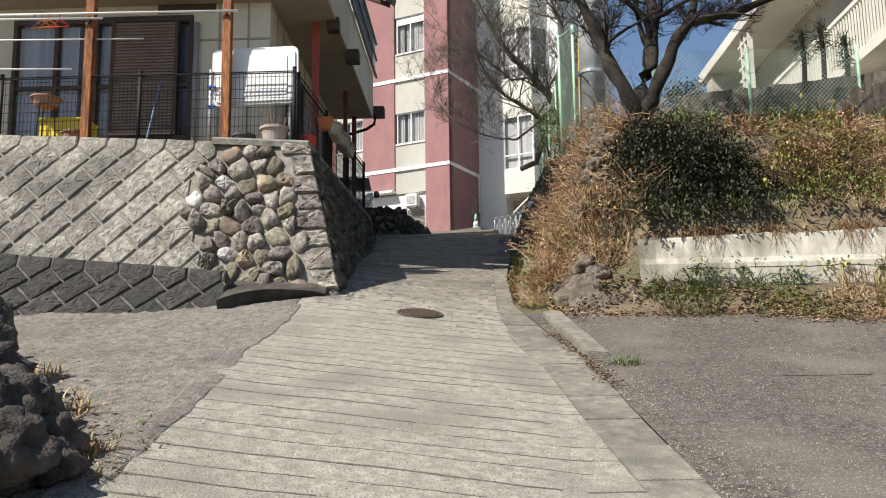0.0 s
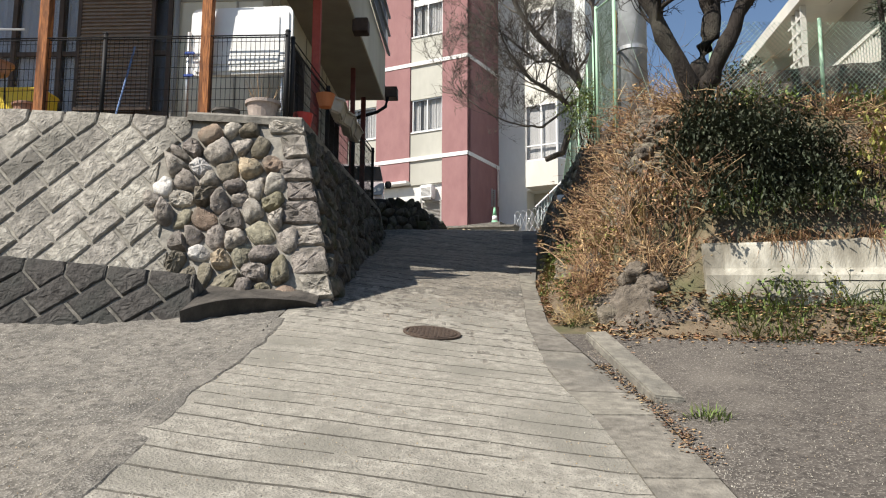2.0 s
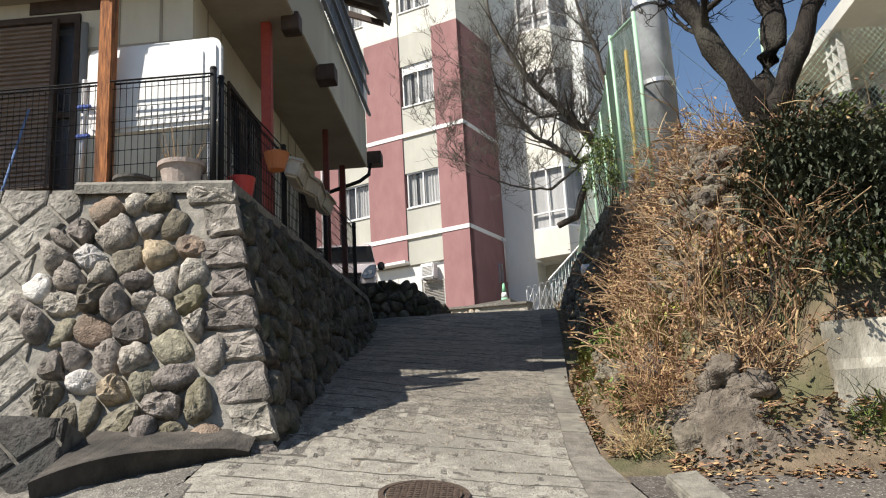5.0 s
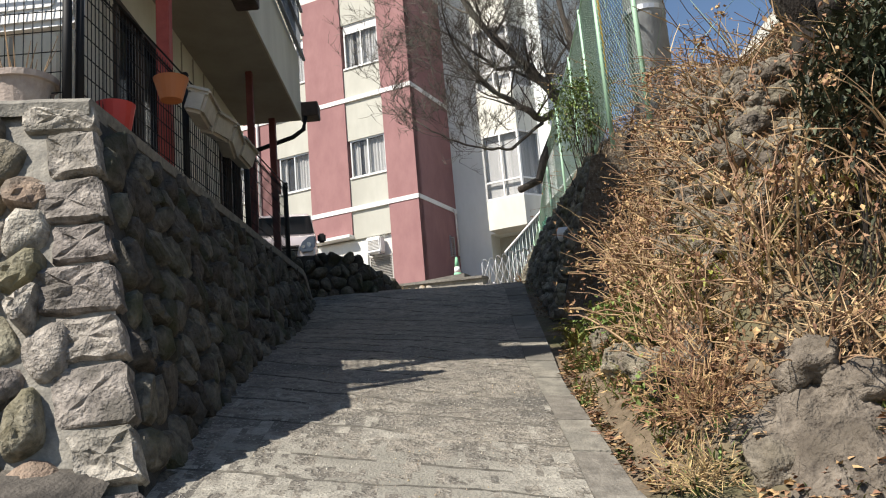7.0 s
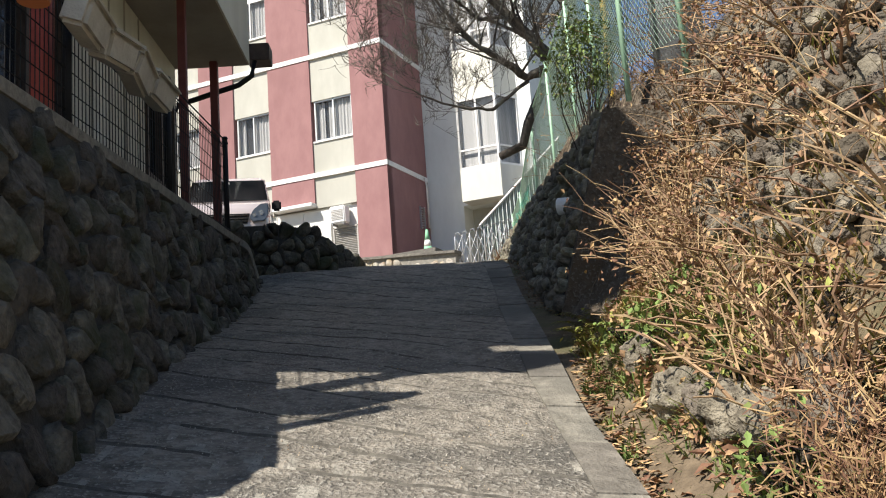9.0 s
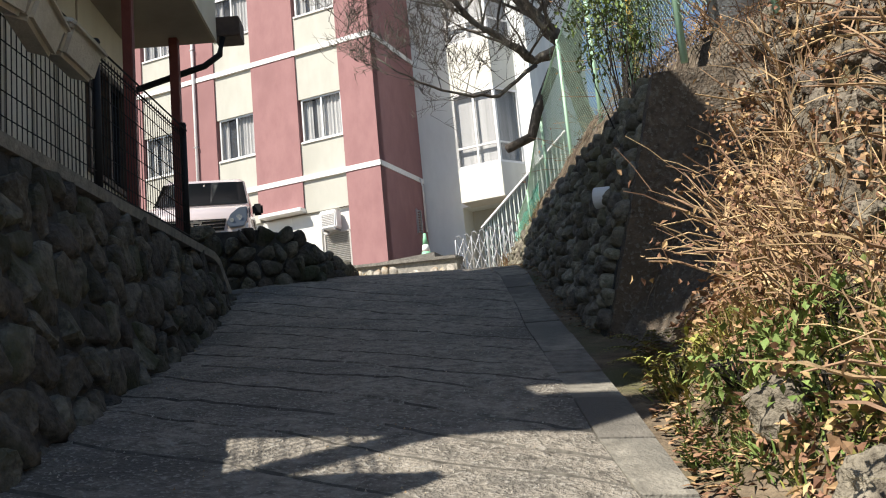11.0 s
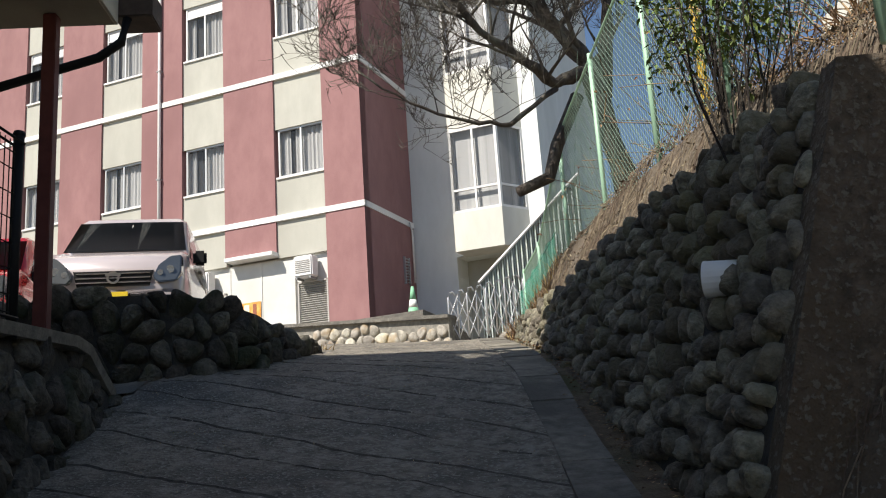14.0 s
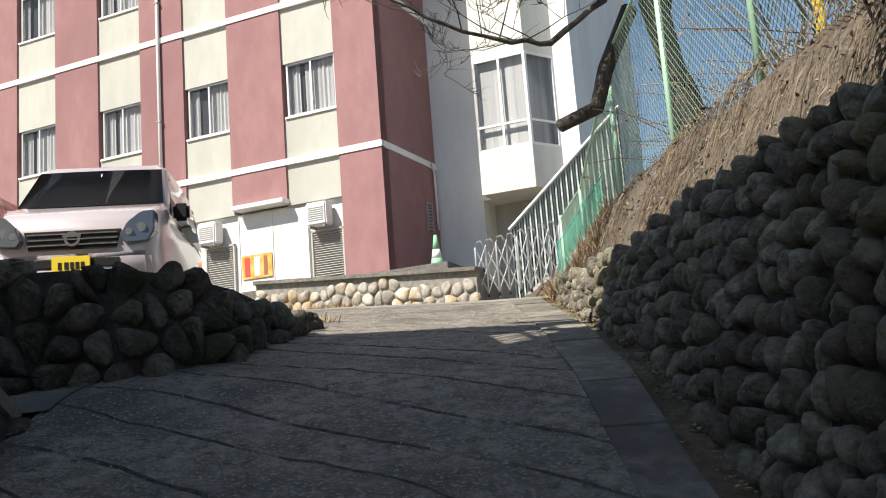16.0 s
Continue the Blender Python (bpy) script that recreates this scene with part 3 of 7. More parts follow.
# rounded boulders bedded in mortar
for poly in cells(-3.8, -1.5, 2.35, 4.72, 0.21, 1.15, 0.42, 0.014, 5):
    cx, cz = sum(p[0] for p in poly) / len(poly), sum(p[1] for p in poly) / len(poly)
    if cx < rubble_edge(cz) + 0.02 or cx > corner_x(cz) - 0.33 or cz > top_front(-2.5) - 0.06:
        continue
    for cut in ((1, 0, corner_x(cz) - 0.24), (0, 1, top_front(-2.5) - 0.02), (-1, 0, -rubble_edge(cz) + 0.04)):
        poly = clip(poly, *cut) if len(poly) > 2 else poly
    if len(poly) > 2:
        k, a = rng.uniform(0.93, 1.05), rng.uniform(-0.3, 0.3)
        cx, cz = sum(p[0] for p in poly) / len(poly), sum(p[1] for p in poly) / len(poly)
        poly = [(cx + k * (u - cx), cz + k * (v - cz) + 0.12 * a * (u - cx)) for u, v in poly]
        mat = rng.choice((M_STONE, M_STONE, M_STONE, M_STONE, M_STONE, M_STONE, M_WARMSTONE, M_WHITESTONE, M_DARKSTONE, M_DARKSTONE))
        piece("stone", round_off(round_off(poly)) if rng.random() < 0.55 else round_off(poly), face_front, wall_front, mat, rng.uniform(0.06, 0.14), 0.05, rng, 0.55, 0.17, rng.random() < 0.6, 0.45, 0.8, ((1.0, 0.35), (0.9, 0.78), (0.62, 1.0), (0.3, 1.06)))
# mortar bed behind the quoins
bm = bmesh.new()
for k in range(15):
    z = 1.9 + 0.198 * k
    for x in (-2.4, corner_x(z) - 0.01):
        bm.verts.new(face_front(x, z, 0.004))
bm.verts.ensure_lookup_table()
for k in range(14):
    bm.faces.new([bm.verts[2 * k + i] for i in (0, 1, 3, 2)])
part("mortar_bed", bm, M_MORTAR, wall_front)
# mortar cap over the boulders
bm = bmesh.new()
grid = []
for k in range(17):
    x = -3.35 + 1.27 * k / 16
    w = 0.02 * noise.noise((x * 5, 0, 3))
    grid.append([bm.verts.new((x, y + w, top_front(x) + dz)) for y, dz in ((11.1, -0.07), (11.09, 0.0), (11.12, 0.03), (11.35, 0.035), (11.36, -0.06))])
for a, b in zip(grid, grid[1:]):
    for i in range(4):
        bm.faces.new((a[i], a[i + 1], b[i + 1], b[i]))
bm.faces.new(grid[0])
bm.faces.new(grid[-1][::-1])
tagged(part("trim", bm, M_MORTAR), "rough mortar cap over the corner boulders", "coping", "", "structure")
# side stones beside the lane: moss, plus the overhang's shade in their colour
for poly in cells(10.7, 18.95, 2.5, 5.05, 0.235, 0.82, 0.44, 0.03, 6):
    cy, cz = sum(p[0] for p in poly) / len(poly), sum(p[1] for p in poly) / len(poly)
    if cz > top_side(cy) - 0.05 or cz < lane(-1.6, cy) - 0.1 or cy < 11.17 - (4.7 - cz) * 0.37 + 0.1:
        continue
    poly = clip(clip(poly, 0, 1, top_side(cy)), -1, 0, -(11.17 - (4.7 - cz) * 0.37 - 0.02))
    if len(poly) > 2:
        piece("stone", round_off(poly), face_side, wall_side, M_MOSSSHADE, 0.05, 0.05, rng, 0.5, 0.22, rng.random() < 0.6, 0.3, 0.76)
# concrete coping along both tops
bm = bmesh.new()
prev = None
for k in range(33):
    y = 11.16 + 0.24 * k
    w = 0.012 * noise.noise((y, 0, 0))
    cur = [bm.verts.new((x + w, y, top_side(y) + dz)) for x, dz in ((-2.42, -0.06), (-2.09, -0.03), (-2.08, 0.035), (-2.42, 0.03))]
    if prev:
        for i in range(4):
            bm.faces.new((prev[i], prev[(i + 1) % 4], cur[(i + 1) % 4], cur[i]))
    else:
        bm.faces.new(cur)
    prev = cur
bm.faces.new(prev[::-1])
tagged(part("trim", bm, M_MORTAR), "worn concrete coping on the terrace wall", "coping", "", "structure")

# dark block wall of the ramp below the terrace
def top_ramp(x):
    return 2.89 + 0.1 * (-2.85 - x)


def face_ramp(x, z, h):
    return (x, 10.08 - (2.89 - z) * 0.36 - 0.94 * h, z + 0.3 * h)


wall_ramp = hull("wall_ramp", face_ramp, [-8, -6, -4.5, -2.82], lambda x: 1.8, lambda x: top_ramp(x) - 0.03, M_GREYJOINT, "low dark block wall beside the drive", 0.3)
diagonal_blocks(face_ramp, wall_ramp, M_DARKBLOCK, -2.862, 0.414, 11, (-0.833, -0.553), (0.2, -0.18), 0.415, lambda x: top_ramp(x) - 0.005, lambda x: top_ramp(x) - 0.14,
                lambda z: ((0, -1, -1.9), (-1, 0, 7.6), (1, 0, -2.82)), rng)

# boulder wall on the other side of the lane, with earth above it
def foot_right(y):
    return curve(y, (15.9, 17.7, 21, 24.8), (0.95, 1.06, 1.2, 1.45))


def top_right(y):
    return curve(y, (15.9, 16.4, 17.1, 17.7, 18.7, 20.5, 24.8), (5.66, 5.66, 5.73, 5.79, 5.7, 5.65, 5.86))


def face_right(y, z, h):
    zf = lane(1.0, y)
    return (foot_right(y) + (z - zf) * 0.33 - 0.95 * h, y, z + 0.3 * h)


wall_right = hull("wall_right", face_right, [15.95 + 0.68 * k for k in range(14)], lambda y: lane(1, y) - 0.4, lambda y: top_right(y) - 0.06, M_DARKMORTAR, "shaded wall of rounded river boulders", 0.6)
for poly in cells(15.97, 24.8, 3.7, 5.95, 0.145, 0.88, 0.38, 0.014, 8):
    cy, cz = sum(p[0] for p in poly) / len(poly), sum(p[1] for p in poly) / len(poly)
    if cz < top_right(cy) - 0.02 and cz > lane(1, cy) - 0.05:
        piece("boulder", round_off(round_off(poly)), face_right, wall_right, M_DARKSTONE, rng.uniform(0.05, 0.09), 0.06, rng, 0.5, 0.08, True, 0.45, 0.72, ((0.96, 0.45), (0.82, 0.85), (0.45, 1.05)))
# its end, a plain cast face
bm = bmesh.new()
prism(bm, [(0.86, 3.5), (1.7, 3.5), (2.3, 5.66), (1.5, 5.62)], 15.84, 15.97, "y")
tagged(part("wall_right_end", bm, M_SOIL), "dark concrete end of the boulder wall", "wall", "", "structure")

# curved boulder wall of the car park
CURB = [(-6.5, 20.0), (-4.5, 19.75), (-2.8, 19.55), (-1.95, 19.55), (-1.5, 19.8), (-1.25, 20.4), (-1.08, 21.4), (-0.98, 22.3), (-0.95, 23.2)]
ARC = [0.0]
for p, q in zip(CURB, CURB[1:]):
    ARC.append(ARC[-1] + math.hypot(q[0] - p[0], q[1] - p[1]))


def face_curb(s, z, h):
    x, y = curve(s, ARC, [p[0] for p in CURB]), curve(s, ARC, [p[1] for p in CURB])
    x2, y2 = curve(s + 0.2, ARC, [p[0] for p in CURB]), curve(s + 0.2, ARC, [p[1] for p in CURB])
    x1, y1 = curve(s - 0.2, ARC, [p[0] for p in CURB]), curve(s - 0.2, ARC, [p[1] for p in CURB])
    tx, ty = x2 - x1, y2 - y1
    d = math.hypot(tx, ty) or 1
    h2 = h - 0.18 * (z - 4.8)
    return (x + ty / d * h2, y - tx / d * h2, z + 0.2 * h)


def top_curb(s):
    return curve(s, ARC, (5.7, 5.67, 5.64, 5.65, 5.6, 5.55, 5.46, 5.38, 5.31)) + 0.03 * noise.noise((s * 3, 0, 0))


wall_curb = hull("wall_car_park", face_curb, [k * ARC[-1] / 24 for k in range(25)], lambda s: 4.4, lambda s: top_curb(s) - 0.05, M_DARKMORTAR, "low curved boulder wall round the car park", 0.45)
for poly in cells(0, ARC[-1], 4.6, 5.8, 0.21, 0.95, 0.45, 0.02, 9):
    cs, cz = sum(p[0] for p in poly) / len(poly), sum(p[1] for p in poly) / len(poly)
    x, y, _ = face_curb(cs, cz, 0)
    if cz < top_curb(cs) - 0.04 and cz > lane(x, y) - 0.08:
        piece("boulder", round_off(round_off(poly)) if rng.random() < 0.6 else round_off(poly), face_curb, wall_curb, M_MOSSSHADE, rng.uniform(0.06, 0.12), 0.08, rng, 0.6, 0.12, rng.random() < 0.6, 0.5, 0.78, ((0.98, 0.4), (0.86, 0.8), (0.5, 1.0)))

# pale rubble wall at the top of the lane
LOW_A, LOW_B = Vector((0.8, 29.15)), Vector((-3.4, 31.75))
LOW_D = (LOW_B - LOW_A).normalized()


def low_z(s):
    return 6.66 + 0.075 * s


def face_low(s, z, h):
    p = LOW_A + LOW_D * s
    return (p.x - LOW_D.y * h * 1.0, p.y + LOW_D.x * h, z)


wall_low = hull("wall_low", face_low, [0, 1, 2, 3, 4, 4.9], lambda s: 5.9, low_z, M_MORTAR, "low sunlit rubble wall with a concrete cap", 0.3)
for poly in cells(0.02, 4.85, 6.1, 7.1, 0.22, 1.05, 0.34, 0.03, 10):
    cs, cz = sum(p[0] for p in poly) / len(poly), sum(p[1] for p in poly) / len(poly)
    if cz < low_z(cs) - 0.12:
        piece("stone", round_off(poly), face_low, wall_low, M_PALESTONE, 0.06, 0.04, rng, 0.6, 0.15)
bm = bmesh.new()
low_m = Matrix.Translation((LOW_A.x, LOW_A.y, 0)) @ Matrix.Rotation(math.atan2(LOW_D.y, LOW_D.x), 4, "Z")
box(bm, (-0.03, -0.32, low_z(0) - 0.02), (4.9, 0.09, low_z(0) + 0.06), low_m, 0.012)
for v in bm.verts:
    v.co.z += 0.075 * (Vector((v.co.x, v.co.y)) - LOW_A).dot(LOW_D)
tagged(part("trim", bm, M_APRON), "grey concrete cap of the low wall", "coping", "", "structure")

# old white wall under the shrubs
bm = bmesh.new()
n = 40
for k in range(n + 1):
    x = 2.02 + (9.5 - 2.02) * k / n
    w = 0.02 * noise.noise((x * 2, 0, 4)) - 0.04 * (x - 2)
    t = 3.22 + 0.02 * (x - 2) + 0.035 * noise.noise((x * 3, 1, 4))
    ledge = 0.035 + 0.015 * noise.noise((x * 3, 5, 4))
    for y, z in ((10.33 + w, 2.1), (10.35 + w, 2.9), (10.35 + w + ledge, 2.97), (10.39 + w + ledge, t - 0.02), (10.43 + w, t), (10.62, t)):
        bm.verts.new((x, y, z))
bm.verts.ensure_lookup_table()
for k in range(n):
    for j in range(5):
        bm.faces.new([bm.verts[k * 6 + j], bm.verts[(k + 1) * 6 + j], bm.verts[(k + 1) * 6 + j + 1], bm.verts[k * 6 + j + 1]])
bm.faces.new([bm.verts[j] for j in range(6)])
white_wall = tagged(part("wall_white", bm, M_PLASTER), "stained old white concrete retaining wall with a crack", "wall", "", "structure")
bm = bmesh.new()
tube(bm, [(2.5 + 0.12 * k, 10.35 - 0.04 * (0.5 + 0.12 * k) + 0.02 * noise.noise(((2.5 + 0.12 * k) * 2, 0, 4)), 2.84 + 0.04 * noise.noise((k * 0.35, 0, 8)) + 0.02 * noise.noise((k * 1.7, 3, 8))) for k in range(44)], 0.006, 5)
part("crack", bm, M_DARKMORTAR, white_wall)


# ---- gutter, kerb, cover ----
gutter = tagged(new("gutter"), "run of worn concrete gutter slabs beside the lane", "gutter", "", "structure")
y, k = -5.0, 0
while y < 24.5:
    ln = 0.6
    bm = bmesh.new()
    g = 0.005
    drop = -0.045 if 7.0 < y < 7.5 else 0.0
    top, low = [], []
    for f in (0.0, 0.5, 1.0):
        yy = y + g + (ln - 2 * g) * f
        for xx in (gutter_in(yy) - 0.002, gutter_out(yy) - 0.002):
            z = lane(xx, yy) + 0.006 + 0.006 * math.sin(k * 2.1) + drop
            top.append(bm.verts.new((xx, yy, z)))
            low.append(bm.verts.new((xx, yy, z - 0.15)))
    for a in (0, 2):
        bm.faces.new((top[a], top[a + 1], top[a + 3], top[a + 2]))
        bm.faces.new((top[a], top[a + 2], low[a + 2], low[a]))
        bm.faces.new((top[a + 1], low[a + 1], low[a + 3], top[a + 3]))
    bm.faces.new((top[0], low[0], low[1], top[1]))
    bm.faces.new((top[4], top[5], low[5], low[4]))
    part("slab", bm, M_GUTTER, gutter)
    y += ln
    k += 1
bm = bmesh.new()
kerb = [(1.04, 7.9), (1.26, 7.95), (1.02, 10.0), (0.82, 9.95)]
lo = [bm.verts.new((x, y, lane(x, y) - 0.1)) for x, y in kerb]
hi = [bm.verts.new((x, y, lane(x, y) + (0.06 if x < 1.1 else 0.03))) for x, y in kerb]
bm.faces.new(hi)
for i in range(4):
    bm.faces.new((lo[i], lo[(i + 1) % 4], hi[(i + 1) % 4], hi[i]))
bmesh.ops.bevel(bm, geom=bm.edges[:], offset=0.012, segments=2, affect="EDGES")
tagged(part("kerb", bm, M_GUTTER), "pale broken concrete kerb beside the asphalt", "kerb", "", "structure")

cover = thing("manhole_cover", "rusty round iron manhole cover set in the lane", "manhole cover")
M_RUST = material("rusty_iron", (0.06, 0.045, 0.036), (0.14, 0.1, 0.075), 30, 0.7, 0.5, 0.3)
cx, cy = -0.55, 9.62
cz = lane(cx, cy)
tilt = Matrix.Translation((cx, cy, cz)) @ Matrix.Rotation(math.atan(0.265), 4, "X") @ Matrix.Rotation(0.09, 4, "Y")
bm = bmesh.new()
for r0, r1, h in ((0.0, 0.21, 0.016), (0.225, 0.255, 0.014)):
    ring = [[bm.verts.new(tilt @ Vector((r * math.cos(a), r * math.sin(a), z))) for a in [2 * math.pi * i / 40 for i in range(40)]] for r, z in ((r1, -0.05), (r1, h), (max(r0, 0.001), h), (max(r0, 0.001), -0.05))]
    for a, b in zip(ring, ring[1:]):
        for i in range(40):
            bm.faces.new((a[i], a[(i + 1) % 40], b[(i + 1) % 40], b[i]))
part("plate", bm, M_RUST, cover)
bm = bmesh.new()
for i in range(-5, 6):
    for j in range(-5, 6):
        if math.hypot(i, j) < 5.4:
            box(bm, (i * 0.036 - 0.011, j * 0.036 - 0.011, 0.014), (i * 0.036 + 0.011, j * 0.036 + 0.011, 0.021), tilt)
tagged(part("studs", bm, M_RUST, cover), kind="stuff")

# tilted concrete plate at the end of the ramp wall
bm = bmesh.new()
top, low = [], []
for k in range(13):
    f = k / 12
    x = -2.8 + 1.1 * f
    yf = 9.6 + 0.62 * f
    yb = 10.45
    top.append((bm.verts.new((x, yf, lane(x, yf) + 0.03 + 0.17 * math.sin(math.pi * min(1, 0.15 + 0.85 * f)) ** 0.8 * (1 - 0.5 * f))), bm.verts.new((x, yb, lane(x, yb) + 0.22 - 0.12 * f))))
    low.append((bm.verts.new((x, yf + 0.05 + 0.1 * math.sin(math.pi * f), lane(x, yf) - 0.02)), bm.verts.new((x, yb, lane(x, yb) - 0.05))))
for a, b, c, d in zip(top, top[1:], low, low[1:]):
    bm.faces.new((a[0], b[0], b[1], a[1]))
    bm.faces.new((a[0], c[0], d[0], b[0]))
bm.faces.new((top[0][0], top[0][1], low[0][1], low[0][0]))
tagged(part("ramp_slab", bm, M_CAST), "curved dark concrete ramp edge below the boulder wall", "ramp slab", "", "structure")


# ---- apartment block ----
MB = pose(-0.73, 32.5, 0, 0, 0, -25.3)
M_SASH = plain("silver_sash", (0.62, 0.62, 0.6), 0.4, 0.5)
M_PANE = glass("apartment_glass", (0.05, 0.055, 0.06), 0.04, 0.25)
M_CURTAIN = material("pale_curtain", (0.5, 0.5, 0.5), (0.8, 0.8, 0.79), 1.0, 0.9, 0.0, stretch=(9, 9, 0.15))
M_VENT = plain("vent_grey", (0.42, 0.4, 0.37), 0.6)
M_PALEWALL = material("white_panel_wall", (0.62, 0.61, 0.57), (0.7, 0.69, 0.65), 2, 0.7, 0.05, stain=(0.57, 0.56, 0.52))

block = thing("apartment_building", "tall apartment block with red-brown and beige vertical bands", "building")
TOP, RED_TOP = 21.6, 17.38
BEIGE = [(-2.4, -1.03), (-5.17, -3.87), (-7.85, -6.48), (-10.68, -9.3), (-13.4, -12.05), (-16.1, -14.75)]
LEVELS = [(10.96, 12.2, False), (14.66, 16.2, True), (18.3, 19.84, True)]
FACE_L = -19.0
# walls behind and beside
bm = bmesh.new()
box(bm, (FACE_L, 0.24, 6.0), (-0.04, 9, TOP), MB)
box(bm, (FACE_L, 0.1, TOP), (0.06, 9, TOP + 0.25), MB)
part("core", bm, M_CREAM, block)


def band(name, x0, x1, z0, z1, y0, mat):
    bm = bmesh.new()
    box(bm, (x0, y0, z0), (x1, 0.24, z1), MB)
    return part(name, bm, mat, block)


# red bands between the window columns, cream above them
edges = [0.0] + [v for p in BEIGE for v in (p[1], p[0])] + [FACE_L]
for k in range(0, len(edges), 2):
    x1, x0 = edges[k], edges[k + 1]
    low = 6.2 if k == 0 else 9.1
    band("pilaster", x0, x1, low, RED_TOP, -0.05, M_REDWALL)
    band("upper_wall", x0, x1, RED_TOP, TOP, -0.04, M_CREAM)
bm = bmesh.new()
box(bm, (-0.2, -0.048, 6.2), (0.0, 2.65, RED_TOP), MB)
part("end_wall", bm, M_REDWALL, block)
bm = bmesh.new()
box(bm, (-0.2, -0.038, RED_TOP), (-0.002, 2.65, TOP), MB)
part("end_wall", bm, M_CREAM, block)
for x0, x1 in BEIGE:
    zs = [8.96] + [v for a, b, _ in LEVELS for v in (a, b)] + [TOP]
    for a, b in zip(zs[::2], zs[1::2]):
        if a < RED_TOP < b:
            band("spandrel", x0, x1, a, RED_TOP, 0.0, M_BEIGE)
            band("spandrel", x0, x1, RED_TOP, b, 0.0, M_CREAM)
        else:
            band("spandrel", x0, x1, a, b, 0.0, M_BEIGE if b < RED_TOP else M_CREAM)
for z in (9.93, 13.57):
    bm = bmesh.new()
    box(bm, (FACE_L, -0.075, z - 0.07), (0.03, 0.02, z + 0.07), MB)
    box(bm, (-0.02, -0.075, z - 0.07), (0.03, 2.66, z + 0.07), MB)
    part("string_course", bm, M_WHITE, block)


def window(x0, x1, z0, z1, transom, y=0.06, parent=block, m=MB):
    """A sliding window: sash, two panes, sill and curtains behind."""
    w = new("window")
    w.parent = parent
    t = 0.045
    bm = bmesh.new()
    mid = (x0 + x1) / 2
    zt = z1 - 0.32 if transom else z1
    bars = [((x0, z0), (x0 + t, z1)), ((x1 - t, z0), (x1, z1)), ((x0 + t, z0), (x1 - t, z0 + t)), ((x0 + t, z1 - t), (x1 - t, z1)), ((mid - t / 2, z0 + t), (mid + t / 2, zt))]
    if transom:
        bars.append(((x0 + t, zt), (x1 - t, zt + t)))
    for (a, b), (c, d) in bars:
        box(bm, (a, y - 0.02, b), (c, y + 0.06, d), m)
    part("sash", bm, M_SASH, w)
    for a, b, yy in ((x0 + t, mid - t / 2, y + 0.015), (mid + t / 2, x1 - t, y + 0.0)):
        bm = bmesh.new()
        box(bm, (a, yy, z0 + t), (b, yy + 0.008, zt - 0.002), m)
        ob = part("pane", bm, M_PANE, w)
        ob.visible_shadow = False
    if transom:
        bm = bmesh.new()
        box(bm, (x0 + t, y, zt + t), (x1 - t, y + 0.01, z1 - t), m)
        part("transom", bm, M_WHITE, w)
    bm = bmesh.new()
    box(bm, (x0 - 0.03, -0.04 + y - 0.06, z0 - 0.05), (x1 + 0.03, y + 0.05, z0 - 0.002), m)
    part("sill", bm, M_WHITE, w)
    # curtains: a wavy sheet drawn to each side
    bm = bmesh.new()
    n = 36
    prev = None
    for i in range(n + 1):
        x = x0 + (x1 - x0) * i / n
        yy = y + 0.11 + 0.022 * math.sin(i * 1.9) + 0.008 * math.sin(i * 0.7)
        cur = (bm.verts.new(m @ Vector((x, yy, z0 + 0.03))), bm.verts.new(m @ Vector((x, yy, z1 - 0.03))))
        gap = abs(i - n * (0.32 if int(x0 * 7) % 2 else 0.28)) < (4 if int(x0 * 5 + z0) % 3 else 2)
        if prev and not gap:
            bm.faces.new((prev[0], cur[0], cur[1], prev[1]))
        prev = cur
    part("curtain", bm, M_CURTAIN, w)
    bm = bmesh.new()
    box(bm, (x0, y + 0.165, z0), (x1, y + 0.175, z1), m)
    part("room", bm, M_DARK, w)
    return w


for x0, x1 in BEIGE:
    for a, b, tr in LEVELS:
        window(x0 + 0.07, x1 - 0.02, a, b, tr)

# service storey below
bm = bmesh.new()
box(bm, (FACE_L, 0.1, 6.2), (-1.03, 0.236, 8.96), MB)
part("base_wall", bm, M_PALEWALL, block)
bm = bmesh.new()
box(bm, (-3.82, 0.06, 7.2), (-1.96, 0.1, 8.9), MB)
for x in (-3.8, -2.9, -1.98):
    box(bm, (x - 0.012, 0.045, 7.2), (x + 0.012, 0.06, 8.9), MB)
part("service_door", bm, M_PALEWALL, block, "white panelled service doors")
bm = bmesh.new()
box(bm, (-3.75, -0.28, 9.0), (-2.38, 0.1, 9.1), MB, 0.01)
part("canopy", bm, M_WHITE, block)
for x0 in (-1.9, -4.75):
    v = new("louvre_vent")
    v.parent = block
    bm = bmesh.new()
    for a, b, c, d in ((x0, 7.2, x0 + 0.04, 8.32), (x0 + 0.78, 7.2, x0 + 0.82, 8.32), (x0, 8.28, x0 + 0.82, 8.32), (x0, 7.2, x0 + 0.82, 7.24)):
        box(bm, (a, 0.03, b), (c, 0.1, d), MB)
    part("frame", bm, M_VENT, v)
    for k in range(20):
        bm = bmesh.new()
        z = 7.26 + k * 0.051
        prism(bm, [(0.035, z), (0.09, z + 0.035), (0.095, z + 0.03), (0.04, z - 0.006)], x0 + 0.04, x0 + 0.78, "x", MB)
        part("slat", bm, M_VENT, v)


